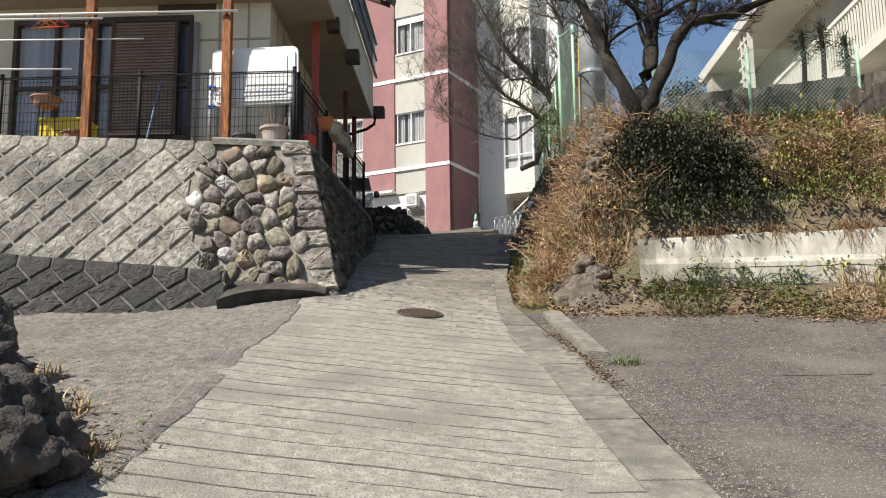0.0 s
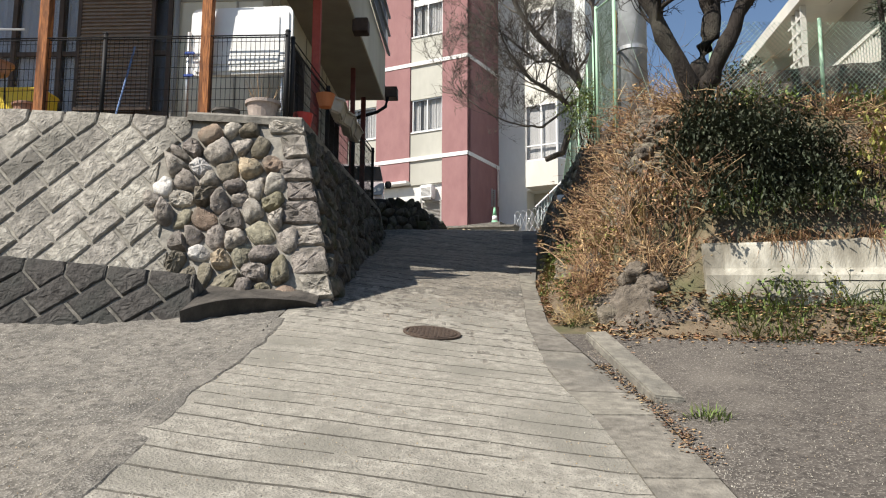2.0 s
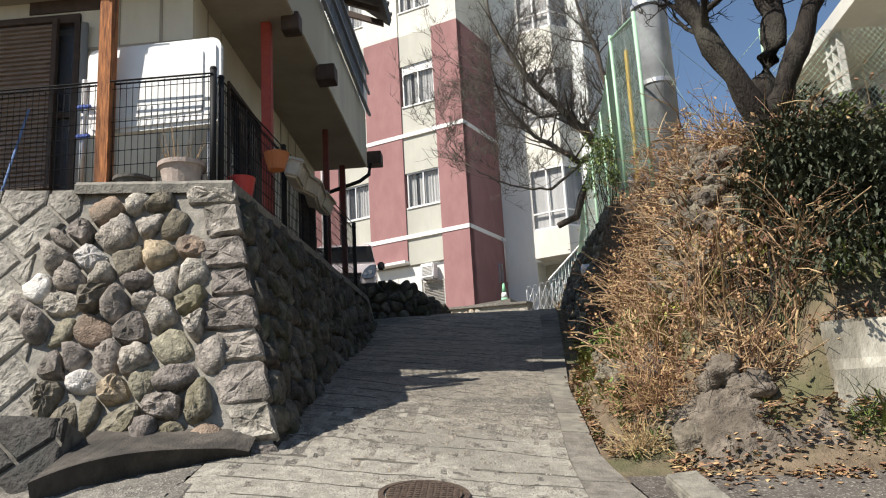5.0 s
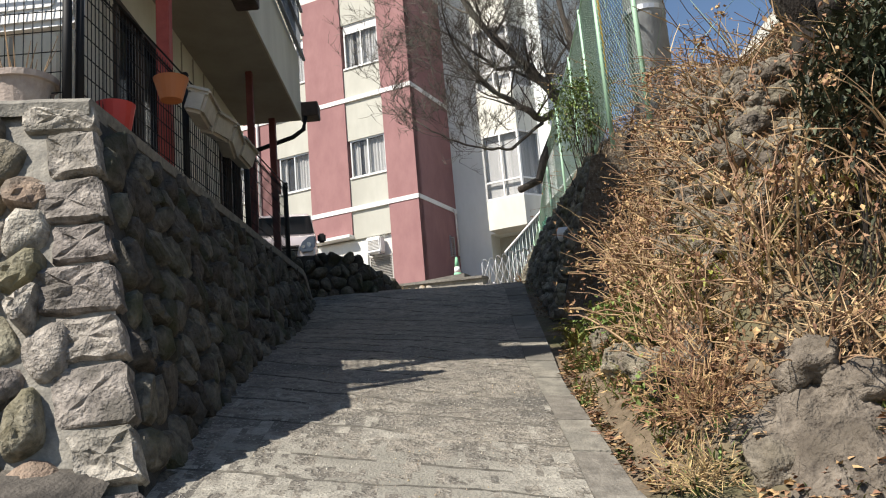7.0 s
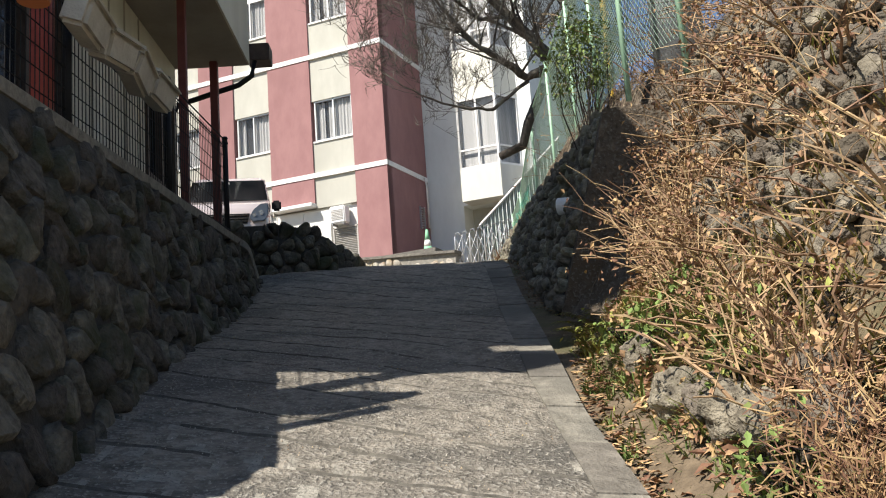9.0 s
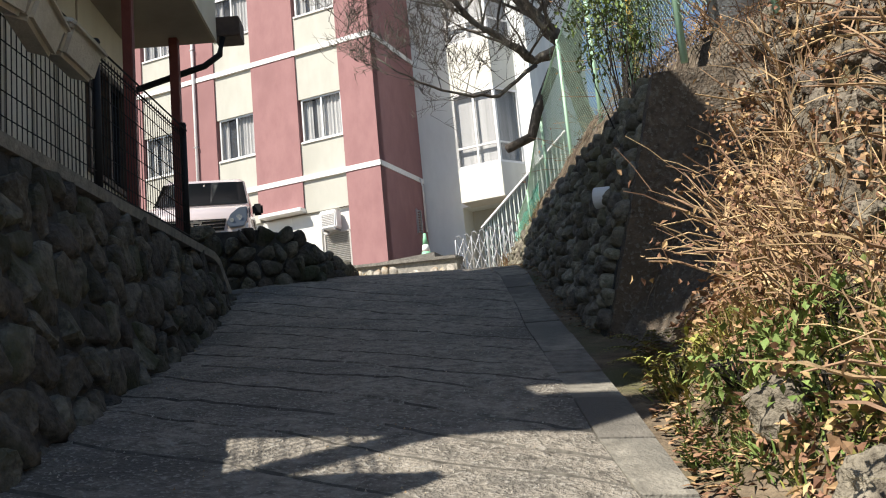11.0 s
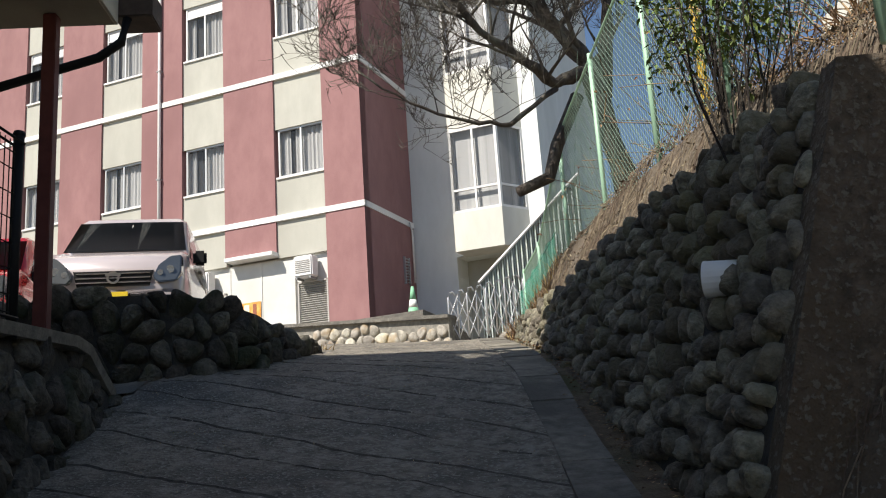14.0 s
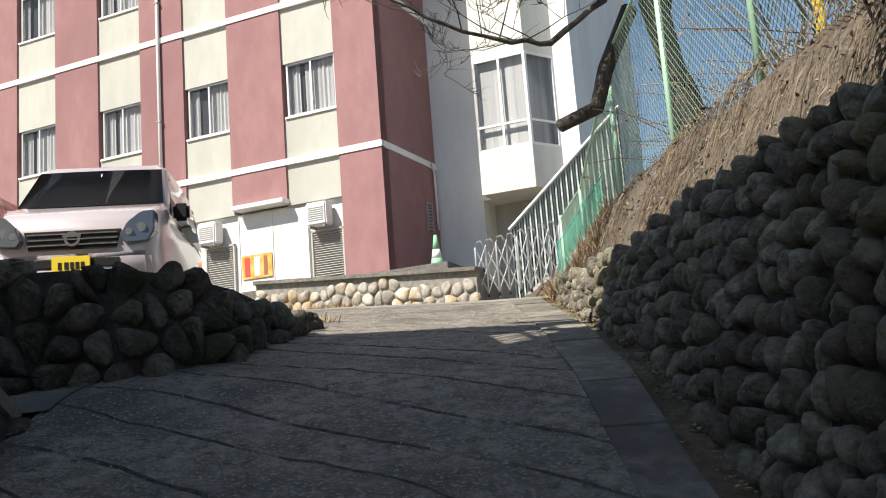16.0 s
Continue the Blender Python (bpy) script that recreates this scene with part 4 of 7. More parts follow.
def outdoor_unit(x0, z0):
    u = thing("air_conditioner", "cream air-conditioner outdoor hood on the service wall", "air conditioner", "outdoor units on the service wall")
    bm = bmesh.new()
    box(bm, (x0, -0.27, z0), (x0 + 0.5, 0.04, z0 + 0.5), MB, 0.03)
    part("casing", bm, M_WHITE, u)
    bm = bmesh.new()
    for k in range(7):
        box(bm, (x0 + 0.06, -0.285, z0 + 0.1 + k * 0.045), (x0 + 0.44, -0.268, z0 + 0.115 + k * 0.045), MB)
    part("grille", bm, M_VENT, u)
    for x in (x0 + 0.05, x0 + 0.41):
        bm = bmesh.new()
        box(bm, (x, -0.25, z0 - 0.05), (x + 0.04, 0.06, z0 - 0.002), MB)
        part("bracket", bm, M_GREY, u)


outdoor_unit(-1.82, 8.37)
outdoor_unit(-4.72, 8.35)
poster = thing("poster", "framed orange and red poster on the service door", "poster")
M_ORANGE = material("poster_orange", (0.6, 0.22, 0.03), (0.85, 0.5, 0.15), 5, 0.5, 0)
bm = bmesh.new()
box(bm, (-3.74, 0.03, 7.47), (-2.93, 0.045, 8.0), MB)
part("sheet", bm, M_ORANGE, poster)
for a, b, c in ((-3.66, -3.52, (0.55, 0.06, 0.04)), (-3.4, -3.25, (0.85, 0.75, 0.55)), (-3.15, -3.05, (0.3, 0.1, 0.05))):
    bm = bmesh.new()
    box(bm, (a, 0.024, 7.52), (b, 0.0305, 7.95), MB)
    part("stripe", bm, plain("poster_stripe", c, 0.5), poster)
# downpipes, grating
pipe = thing("downpipe", "pale downpipe on the facade", "pipe")
bm = bmesh.new()
tube(bm, [MB @ Vector((-5.85, -0.11, 7.0)), MB @ Vector((-5.85, -0.11, TOP - 0.2))], 0.045)
part("pipe", bm, M_WHITE, pipe, smooth=True)
for z in (8.5, 11.5, 14.5, 17.5, 20):
    bm = bmesh.new()
    box(bm, (-5.91, -0.16, z), (-5.79, -0.05, z + 0.04), MB)
    part("clamp", bm, M_GREY, pipe)
pipe = thing("downpipe", "thin metal conduit on the end wall", "pipe")
bm = bmesh.new()
tube(bm, [MB @ Vector(p) for p in ((0.06, 2.45, 8.4), (0.06, 2.45, 9.75), (0.06, 2.3, 9.95))], 0.025)
part("conduit", bm, M_WHITE, pipe, smooth=True)
grate = thing("wall_grating", "small white metal grating on the end wall", "grating")
bm = bmesh.new()
for z in np.arange(8.35, 8.96, 0.075):
    box(bm, (0.0, 1.93, z), (0.05, 2.2, z + 0.015), MB)
part("rungs", bm, M_ALU, grate)
for y in (1.93, 2.19):
    bm = bmesh.new()
    box(bm, (0.0, y, 8.3), (0.055, y + 0.02, 9.0), MB)
    part("rail", bm, M_ALU, grate)

# ---- wing with bay windows ----
wing = thing("apartment_wing", "pale cream wing with stacked bay windows", "building")
for lo, hi in (((-0.19, 2.66, 8.95), (3.55, 10, TOP + 0.6)), ((-0.19, 2.66, 6.0), (1.15, 10, 8.95)), ((2.9, 2.66, 6.0), (3.55, 10, 8.95))):
    bm = bmesh.new()
    box(bm, lo, hi, MB)
    part("wall", bm, M_WINGWALL, wing)
bm = bmesh.new()
box(bm, (1.15, 3.4, 6.0), (2.9, 3.6, 8.95), MB)
part("porch_wall", bm, M_BEIGE, wing)
bm = bmesh.new()
box(bm, (1.5, 3.33, 6.6), (2.4, 3.398, 8.6), MB, 0.008)
part("porch_door", bm, M_VENT, wing)
bay = [(1.42, 2.655), (1.42, 1.9), (2.68, 1.9), (3.12, 2.655)]
for z0, z1 in ((8.9, 9.85), (12.0, 13.49), (15.64, 17.13), (19.28, 20.77)):
    bm = bmesh.new()
    prism(bm, bay, z0, z1, "z", MB)
    part("bay_spandrel", bm, M_CREAM, wing)
for z0 in (9.85, 13.49, 17.13):
    z1 = z0 + 2.15
    bm = bmesh.new()
    ins = [(1.5, 2.65), (1.5, 2.05), (2.62, 2.05), (2.98, 2.65)]
    prism(bm, ins, z0, z1, "z", MB)
    part("bay_curtain", bm, M_CURTAIN, wing)
    w = new("bay_window")
    w.parent = wing
    for (xa, ya), (xb, yb) in zip(bay, bay[1:]):
        d = Vector((xb - xa, yb - ya, 0))
        ln = d.length
        fm = MB @ Matrix.Translation((xa, ya, 0)) @ Matrix.Rotation(math.atan2(d.y, d.x), 4, "Z")
        bm = bmesh.new()
        for a, b, c, e in ((0, z0, 0.06, z1), (ln - 0.06, z0, ln, z1), (0.06, z0, ln - 0.06, z0 + 0.06), (0.06, z1 - 0.06, ln - 0.06, z1), (0.06, z0 + 0.55, ln - 0.06, z0 + 0.6)):
            box(bm, (a, 0.0, b), (c, 0.06, e), fm)
        if ln > 1:
            box(bm, (ln / 2 - 0.025, 0.001, z0 + 0.06), (ln / 2 + 0.025, 0.058, z1 - 0.06), fm)
        part("sash", bm, M_WHITE, w)
        bm = bmesh.new()
        box(bm, (0.06, 0.025, z0 + 0.06), (ln - 0.06, 0.032, z1 - 0.06), fm)
        ob = part("pane", bm, M_PANE, w)
        ob.visible_shadow = False
# low dark-roofed house far behind the wing
rear = thing("rear_house", "small distant house with a dark roof and white frames", "house")
bm = bmesh.new()
box(bm, (5.2, 5.5, 6.0), (9.5, 10, 9.6), MB)
part("wall", bm, M_BEIGE, rear)
bm = bmesh.new()
prism(bm, [(4.9, 9.6), (9.8, 9.6), (7.3, 10.6)], 5.2, 10.3, "y", MB)
part("roof", bm, M_DARK, rear)
for x in (5.5, 6.6):
    bm = bmesh.new()
    box(bm, (x, 5.44, 7.6), (x + 0.8, 5.498, 8.9), MB)
    part("window", bm, M_WHITE, rear)

# raised yard in front of the block
bm = bmesh.new()
prism(bm, [(0.35, 29.7), (1.0, 31.5), (1.6, 34.2), (-0.5, 35), (-16, 41), (-20, 40), (-3.5, 32.05)], 5.6, 6.93, "z")
tagged(part("forecourt", bm, M_APRON), "raised concrete yard in front of the block", "yard", "", "structure")

# ---- traffic cone, gate ----
cone = thing("traffic_cone", "green and white traffic cone standing on the yard edge", "traffic cone")
M_CONE = plain("cone_green", (0.22, 0.5, 0.3), 0.6)
M_CONEW = plain("cone_white", (0.75, 0.77, 0.72), 0.6)
M_CONER = plain("cone_red", (0.65, 0.06, 0.04), 0.6)
c0 = Vector((0.2, 31.0, 6.93))
bm = bmesh.new()
box(bm, (-0.19, -0.19, 0), (0.19, 0.19, 0.035), Matrix.Translation(c0), 0.01)
part("base", bm, M_CONER, cone)
for z0, z1, r0, r1, mt in ((0.03, 0.25, 0.135, 0.1, M_CONE), (0.25, 0.42, 0.1, 0.072, M_CONEW), (0.42, 0.7, 0.072, 0.03, M_CONE)):
    bm = bmesh.new()
    tube(bm, [c0 + Vector((0, 0, z0)), c0 + Vector((0, 0, z1))], [r0, r1], 16)
    part("sleeve", bm, mt, cone, smooth=True)

gate = thing("accordion_gate", "silver folding accordion gate half drawn across the lane", "gate")
G0, G1 = Vector((0.82, 29.3, 6.2)), Vector((2.25, 29.15, 6.25))
for k in range(9):
    f = k / 8
    p = G0.lerp(G1, f) + Vector((0, 0.05 * (k % 2), 0))
    h = 0.95 + 0.22 * f
    bm = bmesh.new()
    tube(bm, [p, p + Vector((0, 0, h * 0.9)), p + Vector((0.04, 0, h)), p + Vector((0.1, 0, h * 1.02)), p + Vector((0.15, 0, h * 0.93))], 0.018, 6)
    part("upright", bm, M_ALU, gate, smooth=True)
    if k < 8:
        q = G0.lerp(G1, (k + 1) / 8)
        for a, b in ((0.08, 0.5), (0.5, 0.08), (0.45, 0.9), (0.9, 0.45)):
            bm = bmesh.new()
            tube(bm, [p + Vector((0, 0.01, a * h)), q + Vector((0, 0.01, b * h))], 0.012, 5)
            part("brace", bm, M_ALU, gate)
    bm = bmesh.new()
    tube(bm, [p + Vector((-0.02, -0.02, 0.03)), p + Vector((0.02, -0.02, 0.03))], 0.03, 10)
    part("caster", bm, M_BLACK, gate)


# ---- house on the terrace ----
YARD = 4.71
house = thing("house", "two-storey cream house with brown shutters and a jettied upper floor", "house")
M_SHUTTER = material("brown_shutter", (0.23, 0.18, 0.15), (0.31, 0.25, 0.21), 8, 0.55, 0.05)
M_BROWN = material("brown_trim", (0.05, 0.035, 0.028), (0.09, 0.062, 0.048), 8, 0.6, 0.1)
M_TILE = material("grey_roof_tile", (0.06, 0.06, 0.062), (0.11, 0.11, 0.112), 8, 0.6, 0.2)
M_LATTICE = plain("grey_blue_rail", (0.2, 0.22, 0.25), 0.5, 0.2)
FY, SX = 12.75, -3.0              # front wall, side wall of the lower floor
# lower walls, in front with openings for the glazed doors and a high window
for x0, x1, z0, z1 in ((-9, -7.0, YARD, 7.9), (-7.0, -4.2, YARD, 5.3), (-7.0, -4.2, 7.2, 7.9), (-4.2, SX, YARD, 7.9)):
    bm = bmesh.new()
    box(bm, (x0, FY, z0), (x1, FY + 0.16, z1))
    part("front_wall", bm, M_HOUSEWALL, house)
for y0, y1, z0, z1 in ((FY + 0.16, 13.9, 4.5, 7.42), (13.9, 15.3, 4.5, 5.5), (13.9, 15.3, 6.9, 7.42), (15.3, 17.5, 4.5, 7.42), (17.5, 18.6, 4.5, 5.75), (17.5, 18.6, 6.85, 7.42), (18.6, 18.75, 4.5, 7.42)):
    bm = bmesh.new()
    box(bm, (SX - 0.16, y0, z0), (SX, y1, z1))
    part("side_wall", bm, M_HOUSEWALL, house)
bm = bmesh.new()
box(bm, (-9, 18.59, 4.5), (SX - 0.16, 18.75, 7.42))
box(bm, (-9, FY + 0.16, 4.5), (-8.84, 18.59, 7.42))
part("rear_wall", bm, M_HOUSEWALL, house)
# grooves of the cladding: thin battens
for k in range(12):
    y = 13.2 + 0.455 * k
    if not (13.9 < y < 15.3 or 17.45 < y < 18.6):
        bm = bmesh.new()
        box(bm, (SX, y, 4.7), (SX + 0.012, y + 0.02, 7.4))
        part("batten", bm, M_SOFFIT, house)
for x in (-3.35, -3.8):
    bm = bmesh.new()
    box(bm, (x, FY - 0.012, YARD), (x + 0.03, FY, 7.88))
    part("batten", bm, M_SOFFIT, house)
bm = bmesh.new()
box(bm, (-4.2, FY - 0.014, 6.82), (SX, FY, 6.85))
part("batten", bm, M_SOFFIT, house)
# side windows with dark glass
for y0, y1, z0, z1 in ((13.9, 15.3, 5.5, 6.9), (17.5, 18.6, 5.75, 6.85)):
    w = new("window")
    w.parent = house
    bm = bmesh.new()
    for a, b, c, d in ((y0, z0, y0 + 0.05, z1), (y1 - 0.05, z0, y1, z1), (y0 + 0.05, z0, y1 - 0.05, z0 + 0.05), (y0 + 0.05, z1 - 0.05, y1 - 0.05, z1), ((y0 + y1) / 2 - 0.025, z0 + 0.05, (y0 + y1) / 2 + 0.025, z1 - 0.05)):
        box(bm, (SX - 0.1, a, b), (SX + 0.03, c, d))
    part("window_frame", bm, M_BROWN, w)
    bm = bmesh.new()
    box(bm, (SX - 0.06, y0 + 0.05, z0 + 0.05), (SX - 0.05, y1 - 0.05, z1 - 0.05))
    part("pane", bm, plain("dark_glass", (0.015, 0.02, 0.028), 0.05), w)
# glazed sliding doors, shutter box
M_HOUSEGLASS = glass("house_glass", (0.2, 0.22, 0.26), 0.04, 0.2)
M_BLUECURTAIN = material("pale_blue_curtain", (0.5, 0.55, 0.66), (0.72, 0.76, 0.84), 1.0, 0.9, 0.0, stretch=(9, 9, 0.15))
w = new("glazed_door")
w.parent = house
bm = bmesh.new()
for x in (-7.0, -6.35, -5.72, -5.1, -4.25):
    box(bm, (x, FY - 0.03, 5.3), (x + 0.06, FY + 0.1, 7.2))
box(bm, (-7.0, FY - 0.035, 7.14), (-4.19, FY + 0.1, 7.24))
box(bm, (-7.0, FY - 0.04, 5.24), (-4.19, FY + 0.1, 5.32))
box(bm, (-6.94, FY, 6.1), (-4.25, FY + 0.04, 6.16))
part("frame", bm, M_BROWN, w)
for x in (-6.94, -6.29, -5.66, -5.04):
    bm = bmesh.new()
    box(bm, (x, FY + 0.03, 5.32), (x + 0.57 if x < -5.1 else -4.25, FY + 0.036, 7.14))
    ob = part("pane", bm, M_HOUSEGLASS, w)
    ob.visible_shadow = False
for x0, x1 in ((-6.95, -6.0), (-5.85, -5.15), (-5.05, -4.6)):
    bm = bmesh.new()
    prev = None
    for i in range(30):
        x = x0 + (x1 - x0) * i / 29
        y = FY + 0.09 + 0.02 * math.sin(i * 1.7)
        cur = (bm.verts.new((x, y, 5.32)), bm.verts.new((x, y, 7.14)))
        if prev:
            bm.faces.new((prev[0], cur[0], cur[1], prev[1]))
        prev = cur
    part("curtain", bm, M_BLUECURTAIN, w)
bm = bmesh.new()
box(bm, (-7.0, FY + 0.5, 5.2), (-4.2, FY + 0.52, 7.3))
part("room", bm, M_DARK, w)
shutter = new("shutter")
shutter.parent = house
bm = bmesh.new()
for a, b, c, d in ((-5.42, 5.32, -5.37, 7.16), (-4.44, 5.32, -4.39, 7.16), (-5.37, 7.12, -4.44, 7.16), (-5.37, 5.32, -4.44, 5.36)):
    box(bm, (a, FY - 0.12, b), (c, FY - 0.06, d))
box(bm, (-5.37, FY - 0.085, 5.36), (-4.44, FY - 0.075, 7.12))
part("frame", bm, M_BROWN, shutter)
for k in range(35):
    z = 5.365 + 0.05 * k
    bm = bmesh.new()
    prism(bm, [(FY - 0.12, z), (FY - 0.085, z + 0.046), (FY - 0.08, z + 0.042), (FY - 0.085, z - 0.004)], -5.37, -4.44, "x")
    part("slat", bm, M_SHUTTER, shutter)
bm = bmesh.new()
box(bm, (-4.75, FY - 0.02, 7.28), (-3.85, FY + 0.05, 7.62))
part("transom_window", bm, M_BROWN, house)
pipe = thing("downpipe", "grey downpipe beside the shutter", "pipe")
bm = bmesh.new()
tube(bm, [(-4.12, FY - 0.06, YARD), (-4.12, FY - 0.06, 7.1)], 0.04)
part("pipe", bm, M_GREY, pipe, smooth=True)
# jettied floor: soffit, parapets, balcony grille, eaves
bm = bmesh.new()
box(bm, (-9, 12.4, 7.42), (-2.12, 18.78, 7.5))
part("soffit", bm, M_SOFFIT, house)
bm = bmesh.new()
box(bm, (-9, 11.25, 7.9), (-2.9, 12.36, 7.98))
part("porch_ceiling", bm, M_HOUSEWALL, house)
bm = bmesh.new()
box(bm, (-9, 11.2, 7.98), (-2.9, 11.3, 9.1))
box(bm, (-9, 12.36, 7.5), (-2.1, 12.46, 9.1))
part("front_parapet", bm, M_HOUSEWALL, house)
bm = bmesh.new()
box(bm, (-2.2, 12.47, 7.43), (-2.1, 18.8, 8.45))
part("side_parapet", bm, M_HOUSEWALL, house)
bm = bmesh.new()
box(bm, (-9, 18.66, 7.43), (-2.21, 18.8, 9.9))
box(bm, (-3.3, 12.47, 7.5), (-3.15, 18.65, 9.9))
part("upper_wall", bm, M_HOUSEWALL, house)
rail = new("balcony_grille")
rail.parent = house
bm = bmesh.new()
for k in range(64):
    y = 12.5 + 0.098 * k
    box(bm, (-2.06, y, 8.35), (-2.04, y + 0.025, 9.15))
tagged(part("bar", bm, M_LATTICE, rail), kind="stuff")
bm = bmesh.new()
for z in (8.35, 8.75, 9.13):
    box(bm, (-2.04, 12.45, z), (-2.0, 18.8, z + 0.04))
part("rail", bm, M_LATTICE, rail)
# roof
bm = bmesh.new()
prism(bm, [(-1.62, 10.1), (-1.58, 10.23), (-5.5, 11.9), (-9.6, 10.23), (-9.6, 10.1), (-5.5, 11.7)], 11.85, 18.95, "y")
for v in bm.verts:            # hipped at the far end
    if v.co.y > 18 and v.co.z > 11:
        v.co.y = 15.4
part("roof", bm, M_TILE, house)
for k in range(15):
    y = 12.3 + 0.455 * k
    bm = bmesh.new()
    prism(bm, [(-1.7, 9.98), (-1.7, 10.08), (-3.2, 10.7), (-3.2, 10.58)], y, y + 0.07, "y")
    part("rafter", bm, M_BROWN, house)
for k in range(18):
    y = 12.3 + 0.385 * k
    up = min(1.0, (18.95 - y) / 3.55)
    bm = bmesh.new()
    tube(bm, [(-1.57, y, 10.26), (-1.57 - 3.83 * up, y, 10.26 + 1.6 * up)], 0.05, 6)
    part("roof_tile", bm, M_TILE, house)
# dark gutter heads on the beam ends, posts
for x, y, z, s in ((-2.0, 18.95, 7.6, 0.14), (-2.02, 14.9, 7.33, 0.12), (-2.15, 13.55, 7.35, 0.1)):
    bm = bmesh.new()
    box(bm, (x - s, y - s, z - 0.1), (x + s, y + s, z + 0.12), None, 0.01)
    part("beam_end", bm, M_BROWN, house)


def post(x, y, z0, z1, w, mat, label):
    p = thing("post", label, "post", "posts under the upper floor")
    bm = bmesh.new()
    box(bm, (x - w, y - w, z0), (x + w, y + w, z1), None, 0.006)
    part("shaft", bm, mat, p)
    bm = bmesh.new()
    box(bm, (x - w - 0.03, y - w - 0.03, z0), (x + w + 0.03, y + w + 0.03, z0 + 0.05), None, 0.004)
    part("foot", bm, M_MORTAR, p)


post(-2.45, 13.6, 4.72, 7.42, 0.055, M_REDPOST, "bright red painted steel post under the jetty")
post(-2.45, 16.95, 4.72, 7.42, 0.04, M_DARKRED, "dark red steel post under the jetty")
post(-2.5, 18.62, 4.7, 7.42, 0.045, M_DARKRED, "dark red steel post under the jetty")
for x in (-5.2, -3.28):
    p = thing("wooden_post", "weathered orange-brown timber post of the porch", "post", "porch posts")
    bm = bmesh.new()
    box(bm, (x - 0.06, 11.38, YARD), (x + 0.06, 11.5, 7.9), None, 0.008)
    part("shaft", bm, M_WOOD, p)
    bm = bmesh.new()
    box(bm, (x - 0.09, 11.36, YARD), (x + 0.09, 11.52, YARD + 0.05), None, 0.008)
    part("foot", bm, M_MORTAR, p)
pipe = thing("downpipe", "black rainwater pipe under the eaves corner", "pipe")
bm = bmesh.new()
tube(bm, [(-2.05, 18.85, 7.5), (-2.08, 18.82, 7.3), (-2.25, 18.85, 7.2), (-3.0, 18.84, 6.98), (-3.05, 18.84, 6.8), (-3.05, 18.84, 4.8)], 0.035)
part("pipe", bm, M_BLACK, pipe, smooth=True)

# ---- mesh fences ----
def mesh_fence(name, a, b, z0, z1, posts, label):
    """A welded wire fence: uprights every 5 cm, cross wires, bent top and foot, posts."""
    f = thing(name, label, "fence")
    a, b = Vector(a), Vector(b)
    d = (b - a)
    ln = d.length
    d.normalize()
    rise = (b.z - a.z) / ln
    side = Vector((-d.y, d.x, 0)).normalized()
    n = len(posts) - 1
    for s0, s1 in zip(posts, posts[1:]):
        bm = bmesh.new()
        for k in range(int((s1 - s0) / 0.055) + 1):
            p = a + d * (s0 + 0.055 * k)
            tube(bm, [p + Vector((0, 0, z0)), p + Vector((0, 0, z1))], 0.0036, 3, False)
        for z in [z0 + 0.03] + list(np.arange(z0 + 0.12, z1 - 0.1, 0.13)) + [z1 - 0.06]:
            tube(bm, [a + d * s0 + Vector((0, 0, z)), a + d * s1 + Vector((0, 0, z))], 0.0042, 3, False)
        for z in (z1, z0):
            for o in (0.03, -0.03):
                tube(bm, [a + d * s0 + side * o + Vector((0, 0, z)), a + d * s1 + side * o + Vector((0, 0, z))], 0.009, 4, False)
        part("mesh_panel", bm, M_BLACK, f)
    for s in posts:
        p = a + d * s
        bm = bmesh.new()
        tube(bm, [p + Vector((0, 0, z0 - 0.1)), p + Vector((0, 0, z1 + 0.05))], 0.028, 10)
        part("post", bm, M_BLACK, f, smooth=True)
        bm = bmesh.new()
        tube(bm, [p + Vector((0, 0, z1 + 0.05)), p + Vector((0, 0, z1 + 0.07))], [0.033, 0.025], 10)
        part("cap", bm, M_BLACK, f)
    return f


mesh_fence("mesh_fence", (-8.4, 11.42, YARD), (-2.34, 11.42, YARD), 0.08, 1.08, [0, 2.0, 3.93, 6.06], "black welded mesh fence on the terrace wall")
mesh_fence("mesh_fence", (-2.3, 11.5, YARD + 0.05), (-2.12, 17.3, YARD + 0.28), 0.06, 0.98, [0, 1.95, 3.88, 5.79], "black welded mesh fence beside the lane")

# ---- porch clutter ----
M_TUB = material("white_plastic", (0.72, 0.72, 0.7), (0.8, 0.8, 0.78), 4, 0.4, 0.02)
tub = thing("bathtub_lid", "large white plastic tub cover leaning behind the fence", "panel")
tm = pose(-2.92, 11.6, 5.8, -4, -1.5, 0)


def rounded(bm, w, h, r, y0, y1, m):
    out = []
    for cx, cz, a0 in ((w - r, h - r, 0), (-w + r, h - r, 90), (-w + r, -h + r, 180), (w - r, -h + r, 270)):
        for k in range(7):
            a = radians(a0 + 15 * k)
            out.append((cx + r * math.cos(a), cz + r * math.sin(a)))
    prism(bm, out, y0, y1, "y", m)


bm = bmesh.new()
rounded(bm, 0.6, 0.42, 0.09, -0.03, 0.03, tm)
part("sheet", bm, M_TUB, tub)
bm = bmesh.new()
rounded(bm, 0.56, 0.38, 0.07, -0.05, -0.031, tm)
part("rim", bm, M_TUB, tub)
bm = bmesh.new()
rounded(bm, 0.4, 0.3, 0.04, -0.062, -0.051, tm @ Matrix.Translation((0.05, 0, 0.0)))
part("field", bm, M_TUB, tub)
for x in (-0.45, 0.48):
    bm = bmesh.new()
    tube(bm, [(-2.92 + x, 11.63, YARD), (-2.92 + x, 11.63, 5.45)], 0.02)
    part("leg", bm, M_ALU, tub)
rack = thing("pole_stand", "grey clothes-drying stand post with blue clips", "clothes stand")
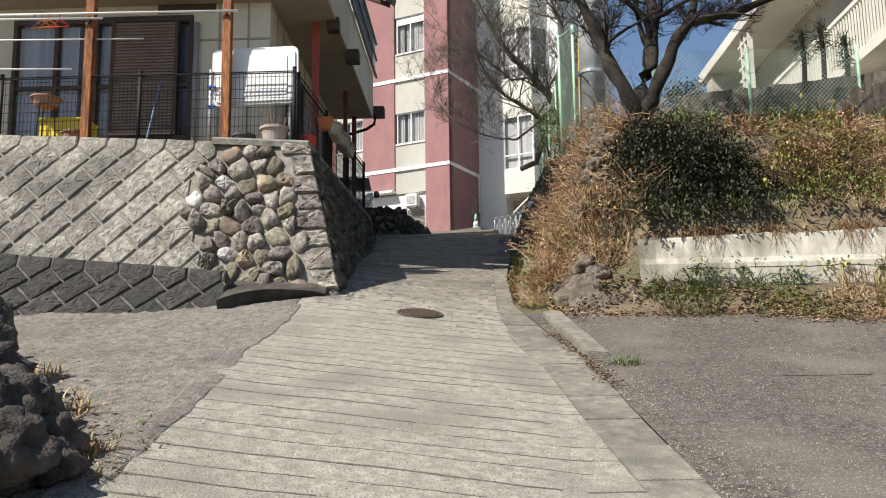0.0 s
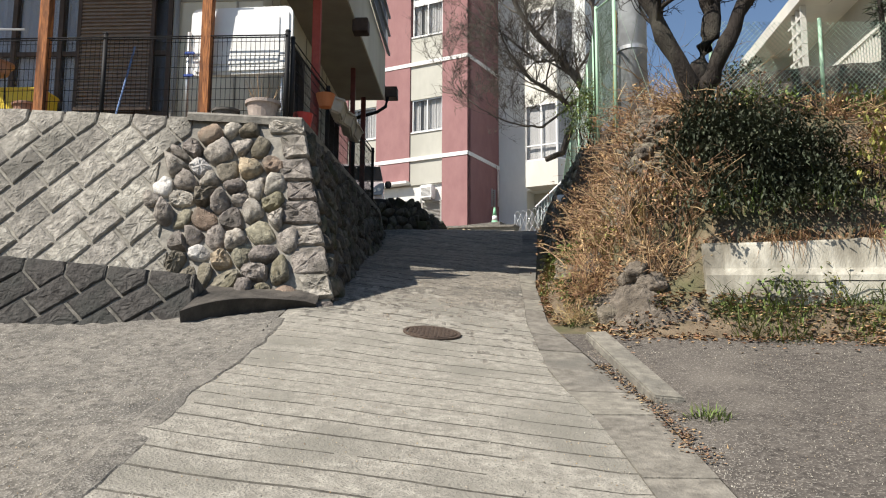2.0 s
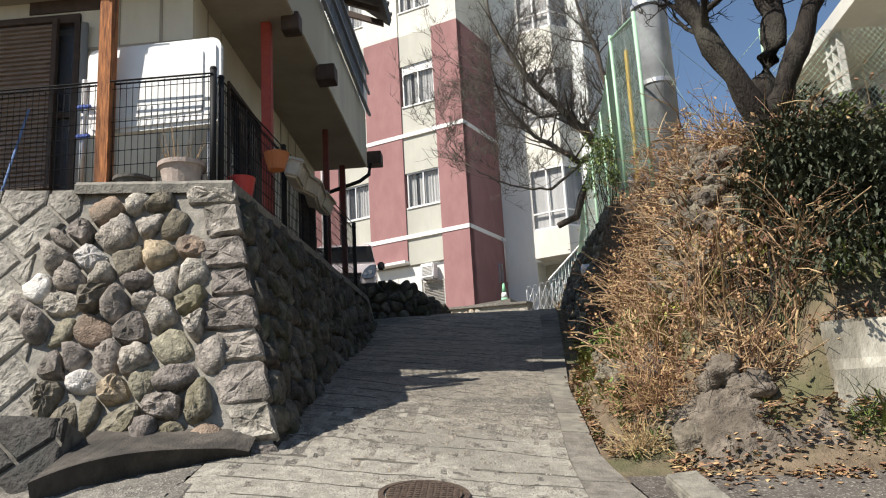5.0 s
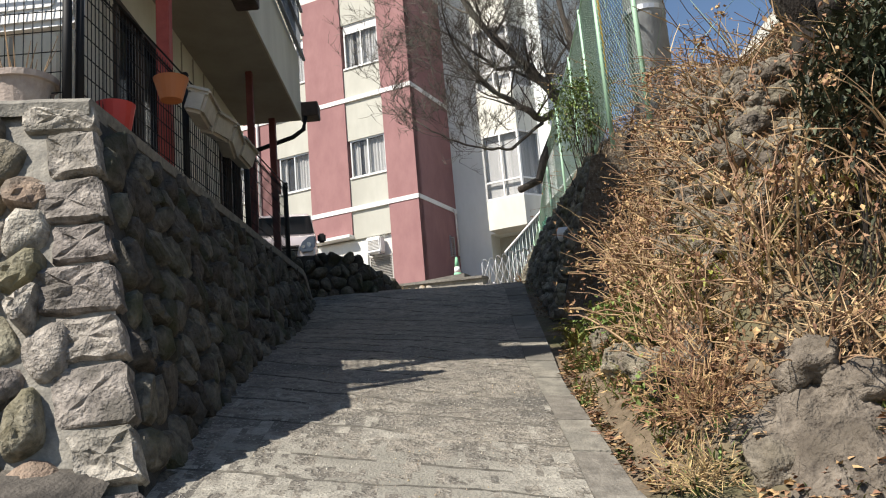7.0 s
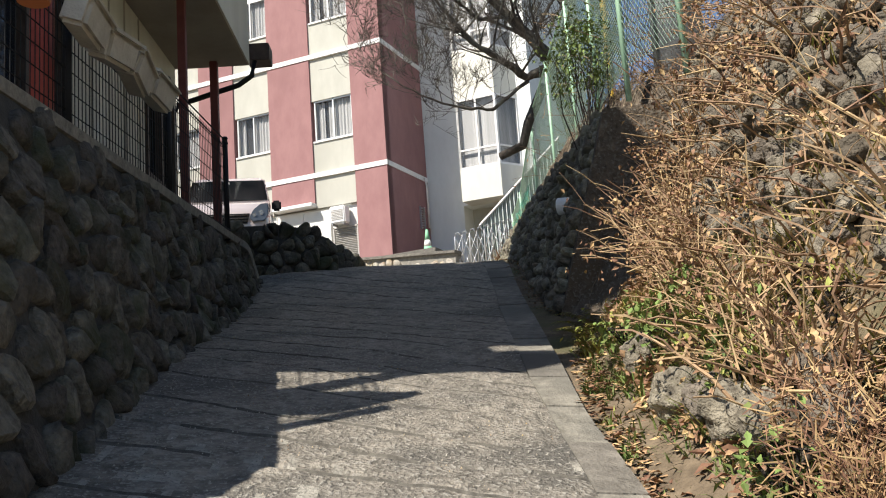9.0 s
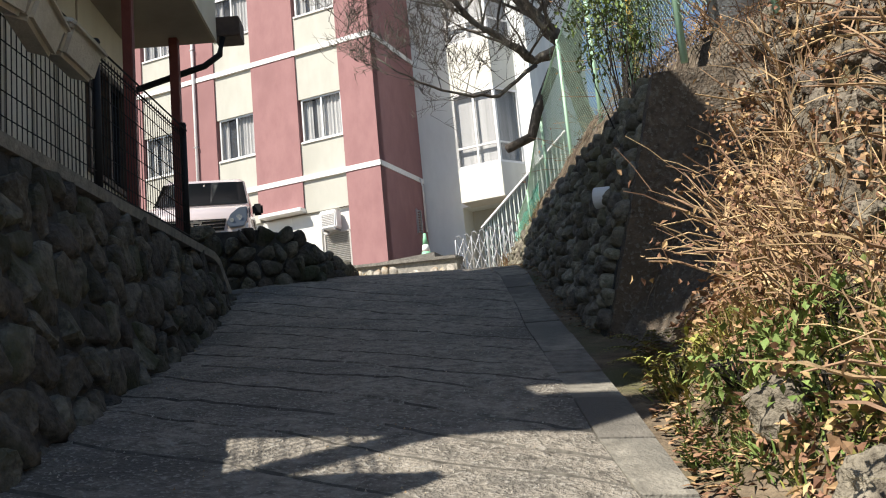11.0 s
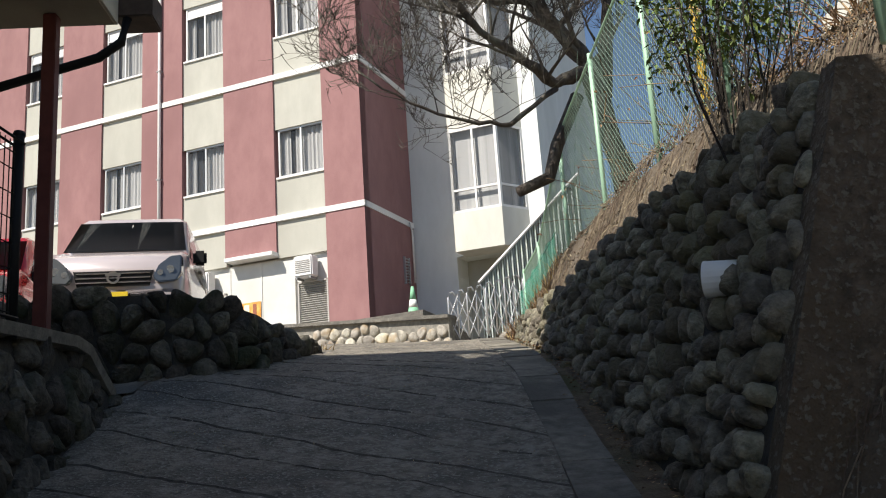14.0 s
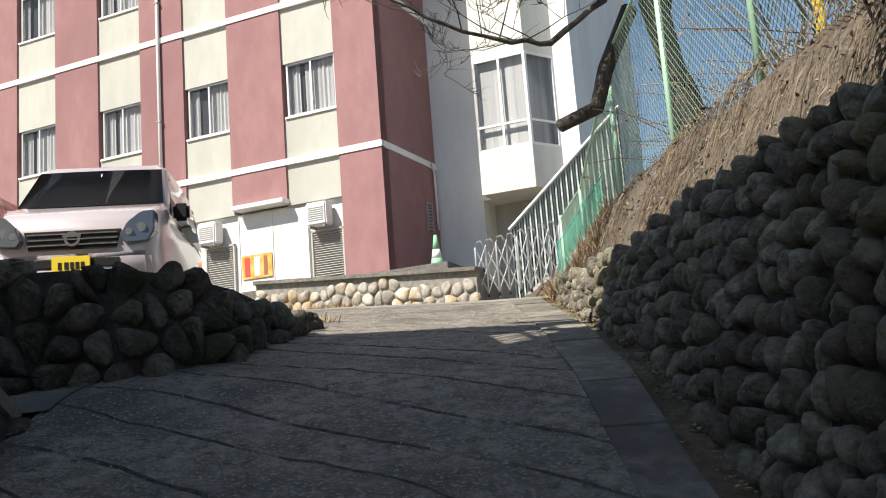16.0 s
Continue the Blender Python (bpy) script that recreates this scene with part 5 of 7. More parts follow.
bm = bmesh.new()
tube(bm, [(-3.53, 11.55, YARD), (-3.53, 11.55, 5.9)], 0.025, 10)
part("upright", bm, M_ALU, rack, smooth=True)
M_CLIP = plain("blue_clip", (0.05, 0.1, 0.4), 0.5)
for z in (5.35, 5.62):
    bm = bmesh.new()
    box(bm, (-3.57, 11.5, z), (-3.45, 11.53, z + 0.03), None, 0.006)
    part("clip", bm, M_CLIP, rack)
for z, x0, x1, r, y in ((6.66, -8.3, -3.12, 0.016, 11.34), (6.6, -8.3, -5.0, 0.014, 11.33), (6.38, -7.5, -4.5, 0.01, 11.55), (5.88, -7.5, -5.4, 0.012, 11.34)):
    c = thing("laundry_pole", "long white laundry pole fixed to the porch posts", "laundry pole", "laundry poles")
    bm = bmesh.new()
    tube(bm, [(x0, y, z + 0.05), (x1, y, z)], r, 10)
    part("pole", bm, M_WHITE, c, smooth=True)
    for x in (-5.2, -3.28):
        if x0 < x < x1:
            bm = bmesh.new()
            box(bm, (x - 0.02, y, z - 0.05), (x + 0.02, 11.385, z - 0.02))
            part("bracket", bm, M_BLACK, c)


def pot(x, y, z, r, h, mat, label, rim=True):
    p = thing("plant_pot", label, "plant pot")
    bm = bmesh.new()
    tube(bm, [(x, y, z), (x, y, z + h * 0.85), (x, y, z + h * 0.86), (x, y, z + h)], [r * 0.72, r * 0.95, r * 1.06, r * 1.06], 20)
    part("pot", bm, mat, p, smooth=False)
    bm = bmesh.new()
    tube(bm, [(x, y, z + h), (x, y, z + h + 0.012)], [r * 0.9, r * 0.8], 16)
    part("soil", bm, M_SOIL, p)
    return p


M_CLAY = material("terracotta", (0.33, 0.17, 0.11), (0.47, 0.28, 0.2), 10, 0.85, 0.2)
M_OLDCLAY = material("weathered_clay", (0.3, 0.24, 0.21), (0.45, 0.38, 0.33), 10, 0.9, 0.3)
M_TWIG = material("dry_twig", (0.22, 0.14, 0.08), (0.42, 0.3, 0.18), 20, 0.9, 0.2)
p = pot(-2.6, 11.42, YARD + 0.02, 0.19, 0.27, M_OLDCLAY, "weathered clay pot with dry stalks on the wall")
rng = random.Random(3)
bm = bmesh.new()
for k in range(16):
    a = rng.uniform(0, 6.3)
    tube(bm, [(-2.6 + 0.1 * math.cos(a), 11.42 + 0.1 * math.sin(a), YARD + 0.28), (-2.6 + 0.2 * math.cos(a), 11.42 + 0.15 * math.sin(a), YARD + rng.uniform(0.36, 0.6))], [0.005, 0.002], 4)
part("stalks", bm, M_TWIG, p)
pot(-3.02, 11.42, YARD, 0.15, 0.2, material("dark_pot", (0.06, 0.055, 0.05), (0.12, 0.11, 0.1), 9, 0.9, 0.5), "dark mossy pot on the terrace wall")
pot(-5.45, 11.62, YARD + 0.16, 0.16, 0.2, M_CLAY, "terracotta pot in front of a yellow crate")
pot(-5.85, 11.58, YARD + 0.72, 0.2, 0.13, M_CLAY, "wide terracotta bowl on a plant stand")
stand = thing("plant_stand", "thin black plant stand", "plant stand")
for k in range(3):
    a = 2.1 * k
    bm = bmesh.new()
    tube(bm, [(-5.85 + 0.18 * math.cos(a), 11.58 + 0.1 * math.sin(a), YARD), (-5.85 + 0.12 * math.cos(a), 11.58 + 0.07 * math.sin(a), YARD + 0.72)], 0.009, 6)
    part("leg", bm, M_BLACK, stand)
crate = thing("crate", "bright yellow plastic crate on the terrace", "crate")
M_YEL = plain("yellow_plastic", (0.75, 0.55, 0.03), 0.45)
for k, (lo, hi) in enumerate((((-6.0, 11.7, 0.1), (-5.35, 11.73, 0.46)), ((-6.0, 12.1, 0.1), (-5.35, 12.13, 0.46)), ((-6.0, 11.73, 0.1), (-5.97, 12.1, 0.46)), ((-5.38, 11.73, 0.1), (-5.35, 12.1, 0.46)), ((-5.97, 11.73, 0.1), (-5.38, 12.1, 0.13)))):
    bm = bmesh.new()
    box(bm, (lo[0], lo[1], YARD + lo[2] + 0.12), (hi[0], hi[1], YARD + hi[2] + 0.12), None, 0.006)
    part("side", bm, M_YEL, crate)
bm = bmesh.new()
box(bm, (-6.02, 11.68, YARD + 0.56), (-5.33, 12.15, YARD + 0.6), None, 0.008)
part("lip", bm, M_YEL, crate)
bench = thing("bench", "low weathered wooden bench under the crate", "bench")
bm = bmesh.new()
box(bm, (-6.3, 11.55, YARD + 0.1), (-5.2, 12.2, YARD + 0.15), None, 0.005)
part("seat", bm, M_WOOD, bench)
for x in (-6.25, -5.3):
    for y in (11.6, 12.1):
        bm = bmesh.new()
        box(bm, (x, y, YARD), (x + 0.06, y + 0.06, YARD + 0.1))
        part("leg", bm, M_WOOD, bench)
for x, col in ((-5.75, (0.6, 0.16, 0.03)), (-5.95, (0.03, 0.04, 0.12)), (-5.6, (0.6, 0.03, 0.03)), (-5.85, (0.5, 0.2, 0.03))):
    h = thing("clothes_hanger", "coloured plastic clothes hanger on the laundry pole", "hanger", "clothes hangers")
    bm = bmesh.new()
    tube(bm, [(x, 11.33, 6.68), (x, 11.33, 6.6), (x - 0.14, 11.33, 6.48), (x + 0.14, 11.33, 6.5), (x, 11.33, 6.6)], 0.009, 5)
    part("hanger", bm, plain("hanger_plastic", col, 0.4), h)
broom = thing("broom", "blue-handled broom leaning on the wall", "broom")
bm = bmesh.new()
tube(bm, [(-4.72, 12.2, YARD + 0.05), (-4.62, 12.6, 6.15)], 0.013, 8)
part("handle", bm, plain("broom_blue", (0.12, 0.2, 0.4), 0.4), broom)
bm = bmesh.new()
box(bm, (-4.85, 12.15, YARD), (-4.6, 12.25, YARD + 0.12), None, 0.01)
part("head", bm, M_CONER, broom)
# potted planters and boxes hung along the side fence
M_FOAM = material("aged_foam", (0.42, 0.38, 0.31), (0.56, 0.52, 0.44), 6, 0.9, 0.3)
for k, (y, z) in enumerate(((13.3, 5.5), (13.75, 5.52), (14.2, 5.54), (14.68, 5.58))):
    b = thing("foam_box", "aged cream foam planter box hung on the fence", "planter box", "foam planter boxes on the fence")
    bm = bmesh.new()
    m = pose(-2.07, y, z, 8 * math.sin(k * 2.0), 18, 4 * (-1) ** k)
    box(bm, (-0.08, -0.2, -0.1), (0.08, 0.2, 0.1), m, 0.025)
    part("box", bm, M_FOAM, b)
    bm = bmesh.new()
    box(bm, (-0.1, -0.225, 0.06), (0.1, 0.225, 0.11), m, 0.02)
    part("rim", bm, M_FOAM, b)
p = thing("plant_pot", "orange hanging pot on the side fence", "plant pot")
bm = bmesh.new()
tube(bm, [(-2.14, 12.75, 5.36), (-2.14, 12.75, 5.5), (-2.14, 12.75, 5.53)], [0.08, 0.12, 0.13], 18)
part("pot", bm, plain("orange_plastic", (0.5, 0.17, 0.06), 0.5), p)
p = thing("plant_pot", "red plastic flower pot by the fence corner", "plant pot")
bm = bmesh.new()
tube(bm, [(-2.26, 11.95, 4.8), (-2.26, 11.95, 5.02)], [0.09, 0.13], 18)
part("pot", bm, plain("red_plastic", (0.5, 0.04, 0.03), 0.45), p)


# ---- parked cars ----
M_PAINT = plain("pearl_pink_paint", (0.52, 0.46, 0.465), 0.25, 0.15)
M_PAINT.node_tree.nodes["Principled BSDF"].inputs["Coat Weight"].default_value = 0.6
M_REDCAR = plain("red_car_paint", (0.4, 0.015, 0.015), 0.25, 0.1)
M_REDCAR.node_tree.nodes["Principled BSDF"].inputs["Coat Weight"].default_value = 0.6
M_CARGLASS = plain("car_glass", (0.035, 0.055, 0.072), 0.02, 0.0, 0.5)
M_LAMP = plain("headlight_lens", (0.13, 0.145, 0.16), 0.12, 0.45, 0.6)
M_LENSIN = plain("lamp_reflector", (0.4, 0.42, 0.44), 0.25, 0.8)
M_CHROME = plain("chrome", (0.75, 0.75, 0.77), 0.12, 1.0)
M_TYRE = plain("tyre", (0.02, 0.02, 0.02), 0.85)


def loft(bm, stations):
    """Skin over cross-sections of equal point count, mirrored by their own lists."""
    rings = [[bm.verts.new(p) for p in s] for s in stations]
    n = len(rings[0])
    for a, b in zip(rings, rings[1:]):
        for i in range(n):
            bm.faces.new((a[i], a[(i + 1) % n], b[(i + 1) % n], b[i]))
    bm.faces.new(rings[0][::-1])
    bm.faces.new(rings[-1])


def kei_van(m, paint, label):
    """A tall small van: length 3.4 m, width 1.475 m, height 1.72 m, its nose at y = 0 towards -y."""
    car = thing("car", label, "car", "", "", m)
    W = 0.735

    def body_section(y, zb, zt, w, wt):
        half = [(w * 0.93, zb), (w, zb + 0.12), (w, zb + (zt - zb) * 0.65), (w * 0.985, zt - 0.06), (wt, zt)]
        return [(x, y, z) for x, z in half] + [(-x, y, z) for x, z in half[::-1]]
    bm = bmesh.new()
    loft(bm, [body_section(y, zb, zt, w, wt) for y, zb, zt, w, wt in (
        (0.0, 0.3, 0.82, 0.6, 0.54), (0.03, 0.22, 0.92, 0.67, 0.61), (0.1, 0.19, 1.0, 0.705, 0.64), (0.28, 0.18, 1.08, 0.725, 0.67), (0.62, 0.18, 1.19, W, 0.69), (0.8, 0.18, 1.18, W, 0.7),
        (1.6, 0.18, 1.07, W, 0.71), (2.6, 0.18, 1.09, W, 0.71), (3.2, 0.2, 1.1, 0.72, 0.69), (3.36, 0.26, 1.08, 0.68, 0.64), (3.39, 0.35, 0.95, 0.62, 0.56))])
    ob = part("body", bm, paint, car, smooth=True)
    # cabin
    def cab_section(y, z0, z1, w0, w1):
        half = [(w0, z0), (w0 * 0.5 + w1 * 0.5 + 0.015, (z0 + z1) / 2), (w1, z1 - 0.05), (w1 * 0.86, z1)]
        return [(x, y, z) for x, z in half] + [(-x, y, z) for x, z in half[::-1]]
    bm = bmesh.new()
    loft(bm, [cab_section(*s) for s in ((0.68, 1.0, 1.19, 0.69, 0.68), (0.98, 1.03, 1.5, 0.7, 0.64), (1.18, 1.03, 1.73, 0.7, 0.62), (1.32, 1.03, 1.775, 0.7, 0.62), (2.0, 1.04, 1.79, 0.71, 0.62), (2.9, 1.05, 1.77, 0.71, 0.62), (3.2, 1.06, 1.7, 0.69, 0.6), (3.34, 1.06, 1.4, 0.66, 0.6))])
    part("cabin", bm, paint, car, smooth=True)
    # windscreen and side glass, proud of the skin
    bm = bmesh.new()
    n = 10
    lo, hi = [], []
    for k in range(n + 1):
        f = -1 + 2 * k / n
        bow = 0.018 * f * f
        lo.append(bm.verts.new((0.69 * f, 0.61 + 1.5 * bow, 1.2)))
        hi.append(bm.verts.new((0.605 * f, 1.075 + 1.5 * bow, 1.67)))
    for k in range(n):
        bm.faces.new((lo[k], lo[k + 1], hi[k + 1], hi[k]))
    bmesh.ops.solidify(bm, geom=bm.faces[:], thickness=0.012)
    part("windscreen", bm, M_CARGLASS, car, smooth=True)
    for s in (1, -1):
        for y0, y1, y2, y3 in ((0.95, 1.86, 1.86, 1.3), (1.92, 2.55, 2.55, 1.92), (2.62, 3.1, 3.08, 2.62)):
            bm = bmesh.new()
            q = [bm.verts.new(p) for p in ((s * 0.722, y0, 1.08), (s * 0.728, y1, 1.08), (s * 0.64, y2, 1.62), (s * 0.638, y3, 1.62))]
            bm.faces.new(q)
            bmesh.ops.solidify(bm, geom=bm.faces[:], thickness=0.01)
            part("side_window", bm, M_CARGLASS, car)
        # headlight
        hl = new("headlight")
        hl.parent = car
        bm = bmesh.new()
        prism(bm, [(s * 0.42, 0.74), (s * 0.47, 0.68), (s * 0.66, 0.7), (s * 0.715, 0.8), (s * 0.715, 1.0), (s * 0.6, 0.985), (s * 0.48, 0.88)], -0.085, 0.2, "y")
        for v in bm.verts:
            if v.co.y < 0.1:
                v.co.y += 0.22 * max(0, abs(v.co.x) - 0.44) + 0.12 * max(0, v.co.z - 0.74)
        bmesh.ops.bevel(bm, geom=bm.edges[:], offset=0.012, segments=2, affect="EDGES")
        part("lens", bm, M_LAMP, hl, smooth=False)
        bm = bmesh.new()
        for rx, rz, rr in ((0.6, 0.83, 0.045), (0.5, 0.79, 0.032)):
            tube(bm, [(s * rx, -0.085 + 0.22 * (rx - 0.44) + 0.12 * (rz - 0.74) - 0.004, rz), (s * rx, 0.0, rz)], [rr, rr * 0.8], 16)
        part("reflector", bm, M_LENSIN, hl)
        # mirror
        mi = new("wing_mirror")
        mi.parent = car
        bm = bmesh.new()
        box(bm, (s * 0.74 if s > 0 else -0.9, 0.88, 1.07), (0.9 if s > 0 else -0.74, 0.98, 1.25), None, 0.03)
        part("housing", bm, M_BLACK if s > 0 else paint, mi)
        for yw in (0.58, 2.75):
            wh = new("wheel")
            wh.parent = car
            bm = bmesh.new()
            tube(bm, [(s * 0.6, yw, 0.275), (s * 0.62, yw, 0.275), (s * 0.725, yw, 0.275), (s * 0.742, yw, 0.275)], [0.255, 0.275, 0.275, 0.25], 28)
            part("tyre", bm, M_TYRE, wh)
            bm = bmesh.new()
            tube(bm, [(s * 0.735, yw, 0.275), (s * 0.748, yw, 0.275), (s * 0.744, yw, 0.275)], [0.18, 0.17, 0.03], 20)
            part("rim", bm, M_ALU, wh)
            bm = bmesh.new()
            tube(bm, [(s * 0.7, yw, 0.275), (s * 0.739, yw, 0.275)], 0.315, 28)
            part("wheel_arch", bm, M_BLACK, car)
    g = new("grille")
    g.parent = car
    bm = bmesh.new()
    prism(bm, [(-0.42, 0.83), (0.42, 0.83), (0.38, 0.66), (-0.38, 0.66)], -0.02, 0.06, "y")
    part("mouth", bm, M_BLACK, g)
    for z in (0.7, 0.75, 0.8):
        bm = bmesh.new()
        box(bm, (-0.39, -0.032, z - 0.006), (0.39, -0.018, z + 0.006))
        part("bar", bm, M_CHROME, g)
    bm = bmesh.new()
    ring = [[bm.verts.new((r * math.cos(a), y, 0.75 + r * math.sin(a))) for a in [2 * math.pi * k / 24 for k in range(24)]] for r, y in ((0.07, -0.02), (0.07, -0.045), (0.045, -0.045), (0.045, -0.02))]
    for a, b in zip(ring, ring[1:]):
        for k in range(24):
            bm.faces.new((a[k], a[(k + 1) % 24], b[(k + 1) % 24], b[k]))
    box(bm, (-0.08, -0.05, 0.765), (0.08, -0.03, 0.795))
    part("emblem", bm, M_CHROME, g)
    bm = bmesh.new()
    box(bm, (-0.68, -0.05, 0.26), (0.68, 0.12, 0.62), None, 0.05)
    part("bumper", bm, paint, car, smooth=True)
    bm = bmesh.new()
    box(bm, (-0.42, -0.06, 0.48), (0.42, -0.02, 0.57), None, 0.01)
    part("air_intake", bm, M_BLACK, car)
    plate = new("number_plate")
    plate.parent = car
    bm = bmesh.new()
    box(bm, (-0.165, -0.085, 0.42), (0.165, -0.061, 0.585), None, 0.004)
    part("plate", bm, M_YEL, plate)
    bm = bmesh.new()
    for x, w in ((-0.11, 0.03), (-0.055, 0.035), (-0.005, 0.03), (0.04, 0.03), (0.085, 0.03)):
        box(bm, (x, -0.09, 0.465), (x + w, -0.0851, 0.53))
    part("plate_marks", bm, M_BLACK, plate)
    for x in (-0.3, 0.18):
        bm = bmesh.new()
        tube(bm, [(x - 0.2, 0.585, 1.08), (x + 0.02, 0.6, 1.11), (x + 0.22, 0.585, 1.095)], 0.011, 5)
        part("wiper", bm, M_BLACK, car)
    bm = bmesh.new()
    tube(bm, [(0.02, 1.02, 1.62), (0.02, 0.95, 1.52), (0.02, 0.87, 1.42)], [0.006, 0.004, 0.012], 6)
    part("tassel", bm, M_WHITE, car)
    return car


kei_van(pose(-3.25, 22.45, 5.58, 0, 0, 6.5), M_PAINT, "pale pink small tall van parked behind the boulder wall")
kei_van(pose(-5.4, 23.0, 5.58, 0, 0, 5), M_REDCAR, "red small car parked beside the pale van")


# ---- bank, plants and far things ----
M_LEAFD = material("dark_evergreen_leaf", (0.026, 0.034, 0.019), (0.08, 0.088, 0.052), 3, 0.6, 0.0, vary=0.5, spec=0.25)
M_LEAFG = material("green_leaf", (0.085, 0.125, 0.03), (0.185, 0.23, 0.066), 3, 0.65, 0.0, vary=0.4)
M_LEAFY = material("yellow_green_leaf", (0.14, 0.15, 0.03), (0.3, 0.27, 0.07), 3, 0.65, 0.0, vary=0.4)
M_DEAD = material("dead_leaf", (0.19, 0.105, 0.055), (0.45, 0.285, 0.16), 4, 0.85, 0.0, vary=0.45)
M_STRAW = material("dry_straw", (0.3, 0.21, 0.1), (0.5, 0.37, 0.2), 4, 0.85, 0.0, vary=0.35)
M_STEM = material("pale_dry_stem", (0.16, 0.092, 0.05), (0.54, 0.375, 0.22), 6, 0.8, 0.1, vary=0.35)
M_BARK = material("dark_bark", (0.012, 0.0095, 0.008), (0.04, 0.032, 0.027), 14, 0.95, 1.0, stain=(0.065, 0.06, 0.048), stain_scale=3, stretch=(1, 1, 0.4))
M_BARK2 = material("grey_bark", (0.04, 0.032, 0.027), (0.13, 0.11, 0.092), 14, 0.95, 1.0, stain=(0.19, 0.18, 0.145), stain_scale=3, stretch=(1, 1, 0.4))
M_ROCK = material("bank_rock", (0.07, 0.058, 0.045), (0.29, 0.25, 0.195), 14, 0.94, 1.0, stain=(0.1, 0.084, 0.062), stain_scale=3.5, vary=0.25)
# darker version of the bank rock with shade in its colour, for the heap
M_SHADEDROCK = material("shaded_rock", (0.035, 0.03, 0.027), (0.12, 0.105, 0.09), 8, 0.92, 0.9, vary=0.25)
M_GREENPOST = plain("pale_green_paint", (0.36, 0.56, 0.4), 0.5)
M_WIRE = plain("green_wire", (0.3, 0.42, 0.33), 0.5)


M_VINE = material("brown_vine", (0.14, 0.077, 0.042), (0.38, 0.23, 0.125), 14, 0.9, 0.1, vary=0.4)


def rock_mesh(seed, sub=4):
    """A lumpy stone of unit size."""
    bm = bmesh.new()
    bmesh.ops.create_icosphere(bm, subdivisions=sub, radius=1)
    for v in bm.verts:
        d = v.co.normalized()
        v.co *= 1 + 0.5 * noise.noise(d * 1.4 + Vector((seed * 3.1, 0, 0))) + 0.3 * abs(noise.noise(d * 3 + Vector((0, seed * 1.7, 0)))) + 0.1 * noise.noise(d * 8 + Vector((seed, 0, 0))) + 0.09 * abs(noise.noise(d * 13 + Vector((seed, 4, 0)))) + 0.05 * noise.noise(d * 24 + Vector((seed, 4, 0)))
    me = bpy.data.meshes.new("rock")
    bm.to_mesh(me)
    bm.free()
    return me


ROCKS = [rock_mesh(k) for k in range(7)]
ROCKS_SHADED = [m.copy() for m in ROCKS]
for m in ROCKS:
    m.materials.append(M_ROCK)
for m in ROCKS_SHADED:
    m.materials.append(M_SHADEDROCK)
for m in ROCKS + ROCKS_SHADED:
    m.polygons.foreach_set("use_smooth", [True] * len(m.polygons))


def rock(x, y, z, sx, sy, sz, rng, label, group, meshes=ROCKS, parent=None):
    ob = new("rock", rng.choice(meshes))
    ob.matrix_world = pose(x, y, z, rng.uniform(-25, 25), rng.uniform(-25, 25), rng.uniform(0, 360)) @ Matrix.Diagonal((sx, sy, sz, 1))
    if parent:
        ob.parent = parent
    else:
        tagged(ob, label, "rock", group)
    return ob


def leaf(bm, p, d, up, ln, w, fold=0.25):
    """A pointed leaf of four faces, folded along its middle."""
    s = d.cross(up)
    if s.length < 1e-3:
        s = Vector((1, 0, 0))
    s.normalize()
    n = s.cross(d).normalized()
    a = bm.verts.new(p)
    b = bm.verts.new(p + d * ln * 0.45 + s * w + n * w * fold)
    c = bm.verts.new(p + d * ln - n * ln * 0.12)
    e = bm.verts.new(p + d * ln * 0.45 - s * w + n * w * fold)
    m = bm.verts.new(p + d * ln * 0.5)
    bm.faces.new((a, b, m))
    bm.faces.new((b, c, m))
    bm.faces.new((a, m, e))
    bm.faces.new((m, c, e))


def rand_dir(rng, zmin=-1, zmax=1):
    z = rng.uniform(zmin, zmax)
    a = rng.uniform(0, 2 * math.pi)
    r = math.sqrt(max(0, 1 - z * z))
    return Vector((r * math.cos(a), r * math.sin(a), z))


